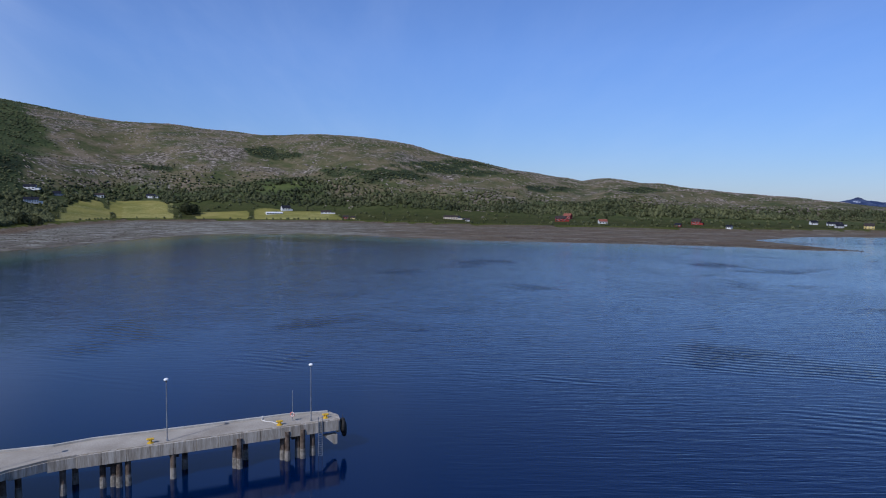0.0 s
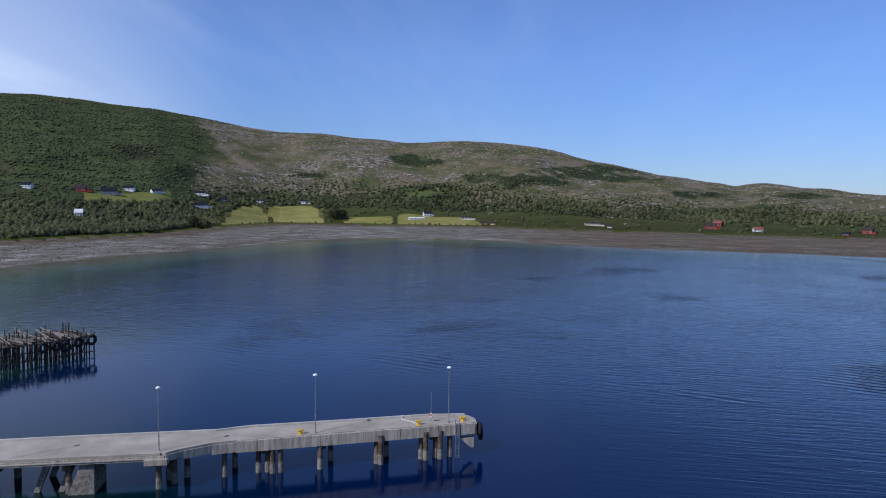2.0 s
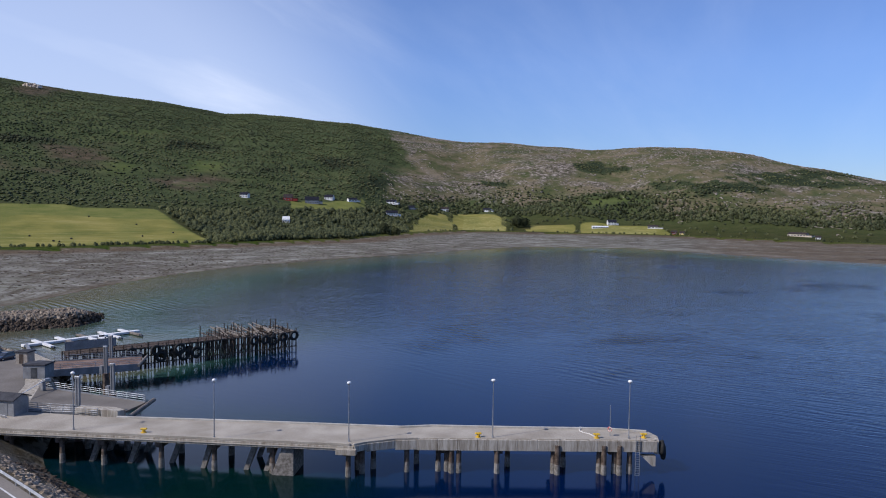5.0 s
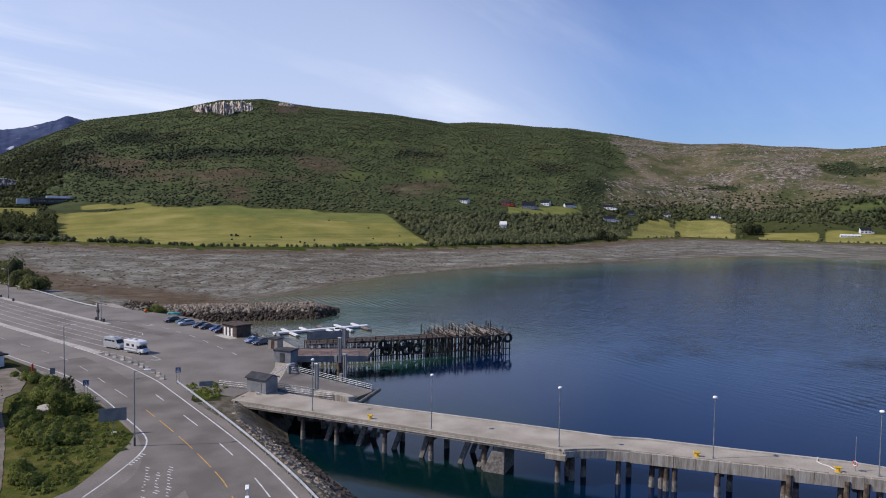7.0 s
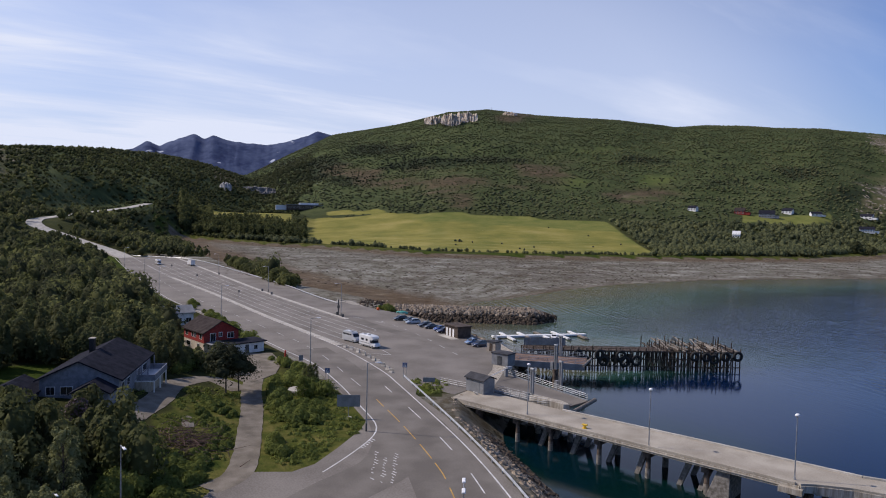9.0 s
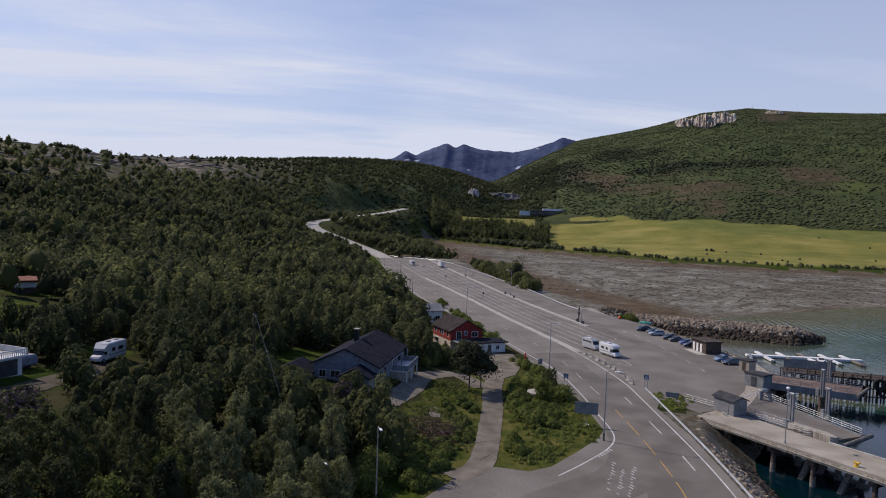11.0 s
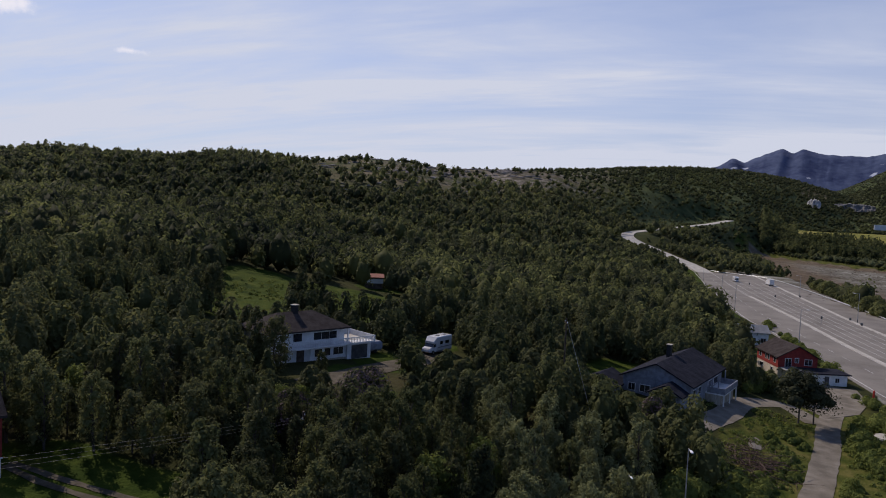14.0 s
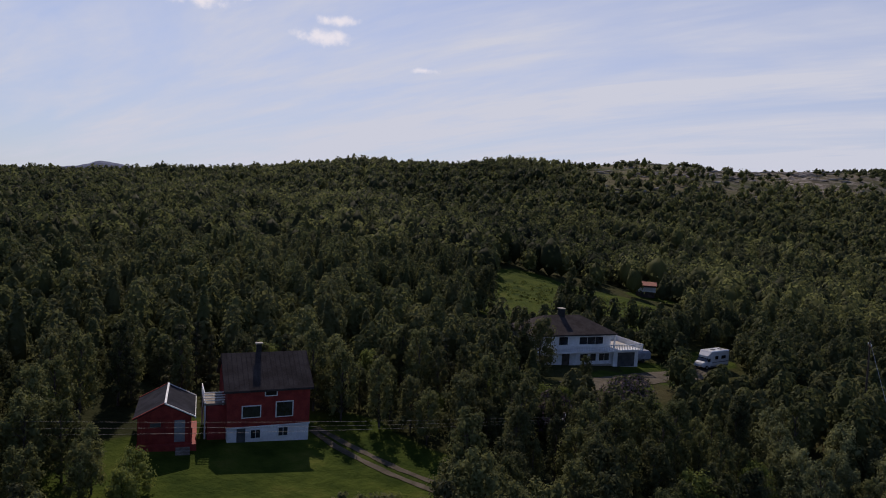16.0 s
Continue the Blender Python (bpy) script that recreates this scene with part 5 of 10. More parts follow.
def ladder():
    lad = thing("ladder", "galvanised steel ladder hung on the pier face", "ladder")
    p = RIGHT_B - pier_d * 2.9 - pier_n * 0.42
    lad.matrix_basis = facing(p.x, p.y, 0, RIGHT_A, RIGHT_B)
    for x in (-0.3, 0.3):
        part("rail", rod(B(), (x, 0, ROAD_Z + 0.9), (x, 0, -0.4), 0.045, 0.045, 6), STEEL, lad)
    for z in np.arange(0.0, 5.4, 0.34):
        part("rung", rod(B(), (-0.3, 0, z), (0.3, 0, z), 0.03, 0.03, 6), STEEL, lad)


ladder()


def tyre_fender(x, y, z, R, r, axis, group):
    t = thing("tyre_fender", "big black rubber tyre hung as a fender", "tyre", group=group)
    part("tyre", ring(B(), (x, y, z), axis, R, r, 18, 8), RUBBER, t, smooth_shade=True)
    part("chain", rod(B(), (x, y, z + R), (x, y, z + R + 0.9), 0.04, 0.04, 5), DARK_STEEL, t)
    return t


for z, k in ((3.7, 0.0), (3.0, 0.55)):
    tyre_fender(-15.3 + k * 0.2, 103.4 + k, z, 0.85, 0.34, (0.97, 0.25, 0), "pier end tyres")


def life_post():
    t = thing("lifebuoy_post", "steel mast with a red and white lifebuoy", "lifebuoy")
    t.matrix_basis = pose(-22.4, 101.1, ROAD_Z)
    part("post", rod(B(), (0, 0, 0), (0, 0, 4.6), 0.05, 0.04, 7), STEEL, t)
    part("lifebuoy", ring(B(), (0, -0.14, 1.05), (0.3, 1, 0), 0.30, 0.085, 16, 7), material("lifebuoy_red_white", (0.55, 0.08, 0.05), (0.8, 0.75, 0.72), 0.5, 0.5, 0.0), t, "red and white ring", True)
    part("bracket", box(B(), -0.1, 0.1, -0.12, 0.05, 0.7, 1.35), STEEL, t)


life_post()


def rope():
    t = B()
    pts = [(-27.2, 102.3, 5.28), (-27.0, 101.2, 5.05), (-26.2, 100.6, 5.04), (-25.2, 100.4, 5.04), (-24.4, 99.6, 5.06), (-23.9, 99.2, 5.3)]
    tube(t, pts, 0.075, 6)
    tagged(part("mooring_rope", t, material("white_rope", (0.5, 0.48, 0.44), (0.68, 0.66, 0.62), 0.9, 0.2, 0.3)), "white mooring rope lying from a bollard", "rope")


rope()

# ---------------------------------------------------------------- ferry quay
PAINT_GREY = material("grey_paint", (0.16, 0.165, 0.17), (0.24, 0.245, 0.25), 0.7, 1.5, 0.1)
ROOF_DARK = material("dark_roof_felt", (0.028, 0.028, 0.032), (0.06, 0.06, 0.066), 0.85, 1.5, 0.3)
BROWN_BOARD = material("brown_board", (0.045, 0.032, 0.025), (0.10, 0.075, 0.06), 0.8, 0.8, 0.3)
RUST_DECK = material("brown_ramp_deck", (0.12, 0.075, 0.055), (0.23, 0.16, 0.125), 0.85, 2.0, 0.3)
WHITE_WALL = material("white_wall_paint", (0.60, 0.60, 0.59), (0.76, 0.76, 0.75), 0.7, 1.2, 0.1)


def rail_fence(thing_ob, a, b, z0, z1, spacing=2.0, h=1.05, name="rail", m=None):
    """Posts and three rails between two points."""
    m = m or STEEL
    a3, b3 = Vector((*a, z0)), Vector((*b, z1))
    n = max(1, round((b3 - a3).length / spacing))
    for k in range(n + 1):
        p = a3.lerp(b3, k / n)
        part("post", rod(B(), p, p + Vector((0, 0, h)), 0.045, 0.045, 6), m, thing_ob)
    for f in (1.0, 0.66, 0.34):
        part(name, rod(B(), a3 + Vector((0, 0, h * f)), b3 + Vector((0, 0, h * f)), 0.04, 0.04, 6), m, thing_ob)


def linkspan(label, corners, z_in, z_out, deck_m, girder, group):
    """A hinged ferry ramp: deck, side girders, rails, cross beams."""
    (wn, en, es, ws) = [Vector(c) for c in corners]
    t = thing("ferry_ramp", label, "ferry ramp", group=group)
    bm = B()
    top = [bm.verts.new((p.x, p.y, z)) for p, z in ((wn, z_in), (en, z_out), (es, z_out), (ws, z_in))]
    low = [bm.verts.new((v.co.x, v.co.y, v.co.z - 0.3)) for v in top]
    bm.faces.new(top)
    bm.faces.new(low[::-1])
    for i in range(4):
        bm.faces.new((low[i], low[(i + 1) % 4], top[(i + 1) % 4], top[i]))
    part("deck", bm, deck_m, t)
    for a, b in ((wn, en), (ws, es)):
        bm = B()
        a3, b3 = Vector((a.x, a.y, z_in)), Vector((b.x, b.y, z_out))
        d = (b3 - a3)
        nrm = Vector((-d.y, d.x, 0)).normalized() * 0.15
        vs = [bm.verts.new(p) for p in (a3 - nrm + Vector((0, 0, 0.2)), b3 - nrm + Vector((0, 0, 0.2)), b3 + nrm + Vector((0, 0, 0.2)), a3 + nrm + Vector((0, 0, 0.2)))]
        ws_ = [bm.verts.new(v.co - Vector((0, 0, girder))) for v in vs]
        bm.faces.new(vs), bm.faces.new(ws_[::-1])
        for i in range(4):
            bm.faces.new((ws_[i], ws_[(i + 1) % 4], vs[(i + 1) % 4], vs[i]))
        part("girder", bm, PAINT_GREY, t)
        rail_fence(t, (a.x, a.y), (b.x, b.y), z_in + 0.2, z_out + 0.2)
    for k in range(1, 8):
        f = k / 8
        a, b = wn.lerp(en, f), ws.lerp(es, f)
        z = z_in + (z_out - z_in) * f
        part("cross_beam", rod(B(), (a.x, a.y, z - 0.5), (b.x, b.y, z - 0.5), 0.18, 0.18, 4), DARK_STEEL, t)
    return t


ramp = linkspan("grey asphalted ferry ramp with steel rails", ((-120.5, 78), (-97.8, 82.0), (-95.6, 74.5), (-109, 68)), 5.0, 4.3, ASPHALT_DARK, 1.3, "ferry ramps")
linkspan("older ferry ramp with brown worn deck", ((-137.5, 92.5), (-126.0, 105.0), (-120.0, 99.5), (-130.5, 86.5)), 5.0, 5.0, RUST_DECK, 1.4, "ferry ramps")


def fender_logs():
    for a, b, r in (((-97.6, 83.6, 4.4), (-91.8, 72.8, 4.4), 0.35), ((-98.4, 84.4, 4.1), (-93.4, 74.6, 3.8), 0.32), ((-119.4, 98.6, 5.0), (-125.2, 105.6, 5.0), 0.3)):
        tagged(part("fender_log", rod(B(), a, b, r, r, 10), GREY_WOOD), "bleached round timber fender at a ramp end", "timber", group="fender logs")


fender_logs()


def lift_tower(x, y, h, label):
    t = thing("lift_tower", label, "ramp tower", at=pose(x, y, 0, 0, 0, 20), group="ramp towers")
    part("column", rod(B(), (0, 0, -4), (0, 0, ROAD_Z - 0.6), 0.6, 0.6, 12), PILE, t)
    part("column", box(B(), -0.36, -0.1, -0.2, 0.2, ROAD_Z - 0.7, ROAD_Z + h, None, 0.03), PAINT_GREY, t)
    part("column", box(B(), 0.1, 0.36, -0.2, 0.2, ROAD_Z - 0.7, ROAD_Z + h, None, 0.03), PAINT_GREY, t)
    part("head", box(B(), -0.42, 0.42, -0.26, 0.26, ROAD_Z + h, ROAD_Z + h + 0.35, None, 0.04), STEEL, t)
    part("ram", rod(B(), (0, 0, ROAD_Z - 0.5), (0, 0, ROAD_Z + h), 0.12, 0.12, 8), STEEL, t)
    part("cabinet", box(B(), -1.2, -0.5, -0.35, 0.35, ROAD_Z - 0.7, ROAD_Z + 0.9, None, 0.03), PAINT_GREY, t)


lift_tower(-101.3, 71.9, 5.2, "grey steel lifting tower beside the ferry ramp")
lift_tower(-106.8, 82.6, 4.6, "grey steel lifting tower between two ramps")
lift_tower(-131.5, 101.5, 4.4, "slender grey lifting tower by the old ramp")
lift_tower(-121.5, 92.5, 4.6, "slender grey lifting tower by the old ramp")


def window_unit(parent, m, x0, x1, z0, z1, y, frame_m, glass, bars=1, name="window"):
    """A window set in a wall in the wall's own plane: x along, -y outwards."""
    w = part(name, box(B(), x0, x1, y - 0.05, y + 0.04, z0, z1, m, 0.0), frame_m, parent)
    n = bars + 1
    step = (x1 - x0 - 0.14) / n
    for k in range(n):
        a = x0 + 0.07 + k * step
        part("pane", box(B(), a + 0.03, a + step - 0.03, y - 0.065, y - 0.02, z0 + 0.09, z1 - 0.09, m), glass, w)
    return w


GLASS = material("dark_window_glass", (0.012, 0.014, 0.018), (0.03, 0.034, 0.04), 0.08, 2.0, 0.0, spec=0.6)


def hut(name, label, x, y, deg, w, d, h, wall_m, roof_m, roof="gable", openings=(), over=0.3, category="hut", slope=0.7):
    t = thing(name, label, category, at=pose(x, y, ROAD_Z, 0, 0, deg))
    part("wall", box(B(), -w / 2, w / 2, -d / 2, d / 2, 0, h), wall_m, t)
    bm = B()
    if roof == "gable":
        pts = [(-d / 2 - over, h - 0.05), (0, h + slope), (d / 2 + over, h - 0.05), (d / 2 + over, h + 0.1), (0, h + slope + 0.16), (-d / 2 - over, h + 0.1)]
        lo = [bm.verts.new((-w / 2 - over, a, b)) for a, b in pts]
        hi = [bm.verts.new((w / 2 + over, a, b)) for a, b in pts]
        for i in range(6):
            bm.faces.new((lo[i], lo[(i + 1) % 6], hi[(i + 1) % 6], hi[i]))
        for q in (lo, hi):
            bm.faces.new((q[0], q[1], q[4], q[5])), bm.faces.new((q[1], q[2], q[3], q[4]))
        for sx in (-w / 2, w / 2):
            g = B()
            a = [g.verts.new((sx - 0.05, yy, zz)) for yy, zz in ((-d / 2, h - 0.02), (d / 2, h - 0.02), (0, h + slope - 0.02))]
            b = [g.verts.new(v.co + Vector((0.1, 0, 0))) for v in a]
            g.faces.new(a), g.faces.new(b[::-1])
            for i in range(3):
                g.faces.new((a[i], a[(i + 1) % 3], b[(i + 1) % 3], b[i]))
            part("gable", g, wall_m, t)
    else:
        box(bm, -w / 2 - over, w / 2 + over, -d / 2 - over, d / 2 + over, h, h + 0.28, None, 0.04)
    part("roof", bm, roof_m, t)
    for kind, x0, x1, z0, z1, m in openings:
        if kind == "window":
            window_unit(t, None, x0, x1, z0, z1, -d / 2, WHITE_WALL, GLASS)
        else:
            part("door", box(B(), x0, x1, -d / 2 - 0.05, -d / 2 + 0.03, z0, z1), m, t)
    return t


hut("ticket_booth", "grey boarded booth with dark pitched roof on the quay", -109.3, 65.7, 15, 4.6, 3.0, 2.5, PAINT_GREY, ROOF_DARK, openings=(("door", -1.5, 1.2, 0.1, 2.0, PAINT_GREY),))
hut("waiting_kiosk", "brown flat-roofed toilet kiosk with pale doors", -163.0, 90.6, 3, 6.6, 4.2, 2.9, BROWN_BOARD, BROWN_BOARD, "flat",
    (("door", -2.6, -1.8, 0.1, 2.2, WHITE_WALL), ("door", -1.0, -0.2, 0.1, 2.2, WHITE_WALL), ("door", 0.7, 1.5, 0.1, 2.2, WHITE_WALL)), 0.35)
hut("machine_hut", "grey flat-roofed machine hut by the ramp", -127.6, 82.6, 25, 4.2, 3.0, 2.5, PAINT_GREY, ROOF_DARK, "flat", (("door", -0.6, 0.6, 0.1, 2.1, DARK_STEEL),), 0.15)
hut("pump_hut", "small pale hut by the quay edge", -141.5, 88.8, 20, 2.6, 2.2, 2.3, material("beige_board", (0.26, 0.22, 0.18), (0.38, 0.34, 0.29), 0.8, 1.0, 0.2), ROOF_DARK, "flat", (("door", -0.5, 0.4, 0.1, 2.0, BROWN_BOARD),), 0.2)
tagged(part("paving_slab", box(B(), -166.5, -158.5, 86.2, 88.6, ROAD_Z - 0.1, ROAD_Z + 0.05), CONCRETE_PALE), "pale concrete apron before the kiosk", "paving", kind="structure")
white_sheet = part("white_board", box(B(), -0.5, 0.5, -0.03, 0.03, 0, 0.7, pose(-107.3, 63.8, ROAD_Z + 0.02, 38, 0, 15)), WHITE_WALL)
tagged(white_sheet, "white sheet leaning on the booth", "board")
gate = thing("barrier_fence", "low steel fence at the pier root", "fence")
rail_fence(gate, (-117.5, 61.5), (-111.9, 64.3), ROAD_Z, ROAD_Z, 2.0, 1.1)
rail_fence(gate, (-107.0, 67.2), (-96.5, 71.8), ROAD_Z, ROAD_Z, 2.0, 1.0)
boom = thing("road_barrier", "white counterweighted road barrier, lowered", "barrier")
part("boom", rod(B(), (-113.6, 69.2, ROAD_Z + 1.0), (-117.6, 76.8, ROAD_Z + 1.6), 0.07, 0.07, 6), WHITE_WALL, boom)
part("post", box(B(), -118.0, -117.4, 76.6, 77.2, ROAD_Z, ROAD_Z + 1.6), PAINT_GREY, boom)
part("counterweight", box(B(), -118.4, -117.6, 77.2, 78.4, ROAD_Z + 1.4, ROAD_Z + 1.9, None, 0.05), STEEL, boom)
wall = part("ramp_wall", prism(B(), [(-100.5, 70.8), (-93.4, 73.0), (-92.8, 74.0), (-95.6, 74.3), (-101.0, 72.2)], 2.0, ROAD_Z + 0.75), STAINED)
tagged(wall, "rough concrete side wall of the ramp", "wall", kind="structure")
bank_wall = part("quay_wall", prism(B(), [(-112, 66), (-109, 68), (-120.5, 78), (-130.5, 86.5), (-137.5, 92.5), (-150, 96), (-152, 93), (-139, 87), (-124.5, 77), (-113, 66.4)], -2.0, ROAD_Z - 0.03), STAINED)
tagged(bank_wall, "stained concrete quay wall", "wall", kind="structure")


def old_pier():
    """A half-collapsed timber pier: rows of posts, stringers, braces and a bleached deck."""
    t = thing("timber_pier", "old decaying dark timber pier with leaning posts", "pier")
    rnd = random.Random(11)
    a, b = Vector((-141.5, 98.5)), Vector((-118.2, 148.5))
    d = (b - a).normalized()
    n = Vector((-d.y, d.x))
    L_ = (b - a).length
    DZ = 4.7

    def post(s, o, top, lean=0.25, r=0.17):
        p = a + d * s + n * o
        q = (p.x + rnd.uniform(-lean, lean), p.y + rnd.uniform(-lean, lean))
        part("post", rod(B(), (p.x, p.y, -4), (q[0], q[1], top), r, r * 0.85, 7), OLD_WOOD, t)

    s = 0.0
    while s < L_:
        head = s > L_ - 21
        rows = (0.0, 1.8, 3.6, 5.2) if not head else (0.0, 2.4, 4.8, 7.2, 9.6, 12.0, 14.0)
        for o in rows:
            post(s + rnd.uniform(-0.3, 0.3), o, DZ + (rnd.uniform(0.6, 1.2) if o == 0 else rnd.uniform(-0.2, 0.3) if not head or rnd.random() < 0.55 else rnd.uniform(0.8, 2.2)))
        p, q = a + d * s, a + d * s + n * rows[-1]
        part("cap_beam", rod(B(), (p.x, p.y, DZ - 0.35), (q.x, q.y, DZ - 0.35), 0.17, 0.17, 4), OLD_WOOD, t)
        if rnd.random() < 0.75:
            p2 = a + d * (s + 1.9)
            part("brace", rod(B(), (p.x, p.y, 0.4), (p2.x, p2.y, DZ - 0.4), 0.11, 0.11, 5), OLD_WOOD, t)
        if rnd.random() < 0.5:
            p2 = a + d * s + n * rows[1]
            part("brace", rod(B(), (p.x, p.y, DZ - 0.4), (p2.x, p2.y, 0.6), 0.1, 0.1, 5), OLD_WOOD, t)
        s += 1.9 if not head else 1.6
    for o, z in ((-0.22, DZ - 0.1), (-0.22, DZ - 1.9), (-0.25, 0.9), (2.6, DZ - 0.1), (5.3, DZ - 0.1)):
        s = 0.0
        while s < L_:
            e = min(s + rnd.uniform(7, 11), L_)
            p, q = a + d * s + n * o, a + d * e + n * o
            part("stringer", rod(B(), (p.x, p.y, z + rnd.uniform(-0.1, 0.1)), (q.x, q.y, z + rnd.uniform(-0.1, 0.1)), 0.15, 0.15, 4), OLD_WOOD, t)
            s = e
    # deck planks on the walkway, torn open over the head
    s = 0.0
    while s < L_ - 21:
        p = a + d * s
        part("plank", box(B(), -0.26, 0.26, -0.3, 5.6, DZ + 0.04, DZ + 0.14, facing(p.x, p.y, 0, a, b)), OLD_WOOD if rnd.random() < 0.7 else BROWN_BOARD, t)
        s += 0.62
    while s < L_:
        p = a + d * s
        if rnd.random() < 0.5:
            part("plank", box(B(), -0.2, 0.2, -0.3, rnd.uniform(4, 13), DZ + 0.04, DZ + 0.14, facing(p.x, p.y, 0, a, b) @ pose(0, 0, 0, 0, 0, rnd.uniform(-4, 4))), GREY_WOOD if rnd.random() < 0.6 else OLD_WOOD, t)
        s += 0.55
    # long loose timbers thrown over the head, some tipped up
    for k in range(16):
        s0 = L_ - rnd.uniform(2, 20)
        p = a + d * s0 + n * rnd.uniform(0.5, 4)
        q = p + n * rnd.uniform(7, 11) - d * rnd.uniform(-2, 5)
        part("loose_beam", rod(B(), (p.x, p.y, DZ + 0.25), (q.x, q.y, DZ + 0.3 + rnd.uniform(0.0, 1.5)), 0.16, 0.13, 5), GREY_WOOD, t)
    # walkway rail
    for s in np.arange(0, L_ - 20, 2.4):
        p = a + d * s + n * 0.2
        part("rail_post", rod(B(), (p.x, p.y, DZ), (p.x, p.y, DZ + 1.1), 0.06, 0.06, 5), OLD_WOOD, t)
    p, q = a + n * 0.2, a + d * (L_ - 20) + n * 0.2
    for z in (0.6, 1.1):
        part("rail", rod(B(), (p.x, p.y, DZ + z), (q.x, q.y, DZ + z), 0.05, 0.05, 5), OLD_WOOD, t)
    # boarded screen by the root
    for k in range(26):
        p = a + d * (0.5 + k * 0.42) + n * 5.8
        part("screen_board", box(B(), -0.19, 0.19, -0.04, 0.04, DZ, DZ + 2.1, facing(p.x, p.y, 0, a, b)), PAINT_GREY, t)
    for s, z, R in ((13, 3.9, 0.95), (14.8, 2.2, 1.05), (18.5, 3.9, 0.95), (19.6, 2.2, 1.0), (24, 3.6, 1.1), (25, 2.1, 1.1), (28, 2.4, 1.1), (43, 3.6, 0.9), (46, 3.5, 0.9), (48, 3.0, 1.0), (51, 3.7, 0.95), (54.2, 3.8, 1.0)):
        p = a + d * s - n * 0.55
        tyre_fender(p.x, p.y, z, R, 0.36, (n.x, n.y, 0), "timber pier tyres")
    # weedy clumps caught between the posts
    for s in (20.5, 23, 26.8):
        p = a + d * s + n * 0.7
        bm = B()
        bmesh.ops.create_icosphere(bm, subdivisions=2, radius=1.0, matrix=Matrix.Translation((p.x, p.y, 2.6)) @ Matrix.Diagonal((1.3, 1.0, 1.2, 1)))
        for v in bm.verts:
            v.co += Vector((rnd.uniform(-0.25, 0.25), rnd.uniform(-0.25, 0.25), rnd.uniform(-0.25, 0.25)))
        part("fender_bundle", bm, WET_BOULDER, t, "rusty brown fender bundle")


old_pier()


def pontoon():
    t = thing("floating_pontoon", "white floating marina pontoon with side fingers", "pontoon")
    a, b = Vector((-181, 113)), Vector((-174, 144))
    d = (b - a).normalized()
    n = Vector((-d.y, d.x))
    m = facing(a.x, a.y, 0, a, b)
    L_ = (b - a).length
    part("walkway", box(B(), 0, L_, -0.9, 0.9, 0.15, 0.75, m, 0.04), WHITE_WALL, t)
    for k, s in enumerate((5, 11, 17, 23, 29)):
        for side in (-1, 1):
            y0, y1 = (0.9, 6.5) if side > 0 else (-6.5, -0.9)
            part("finger", box(B(), s - 0.5, s + 0.5, y0, y1, 0.15, 0.65, m, 0.04), WHITE_WALL if (k + side) % 3 else GREY_WOOD, t)
            p = m @ Vector((s, (7.8 if side > 0 else -7.8), 0))
            part("float", rod(B(), m @ Vector((s, side * 6.2, 0.3)), p + Vector((0, 0, 0.35)), 0.28, 0.28, 8), DARK_STEEL, t)
    g = thing("gangway", "grey gangway down to the pontoon", "gangway")
    part("deck", rod(B(), (-153, 97, ROAD_Z), (-180, 113.5, 0.9), 0.45, 0.45, 4), STEEL, g)
    bt = thing("small_boat", "small white moored motor boat", "boat", at=pose(-172.5, 130.5, 0.1, 0, 0, 160))
    bm = B()
    rows = []
    for x, w, h in ((-2.6, 0.85, 0.75), (-1.0, 1.0, 0.75), (1.0, 0.9, 0.85), (2.2, 0.5, 0.95), (2.9, 0.05, 1.05)):
        rows.append([bm.verts.new(c) for c in ((x, -w, h), (x, -w * 0.7, 0.0), (x, w * 0.7, 0.0), (x, w, h))])
    for p, q in zip(rows, rows[1:]):
        for i in range(3):
            bm.faces.new((p[i], q[i], q[i + 1], p[i + 1]))
        bm.faces.new((p[3], q[3], q[0], p[0]))
    bm.faces.new(rows[0])
    part("hull", bm, WHITE_WALL, bt)
    part("windscreen", box(B(), 0.3, 0.5, -0.7, 0.7, 0.8, 1.3), GLASS, bt)
    part("outboard", box(B(), -3.0, -2.6, -0.2, 0.2, 0.2, 1.2, None, 0.08), DARK_STEEL, bt)


pontoon()


def rock_mesh(seed, r):
    rnd = random.Random(seed)
    bm = B()
    bmesh.ops.create_icosphere(bm, subdivisions=1, radius=r)
    for v in bm.verts:
        v.co *= rnd.uniform(0.72, 1.2)
        v.co.z *= 0.8
    me = bpy.data.meshes.new("stone")
    bm.to_mesh(me)
    bm.free()
    return me


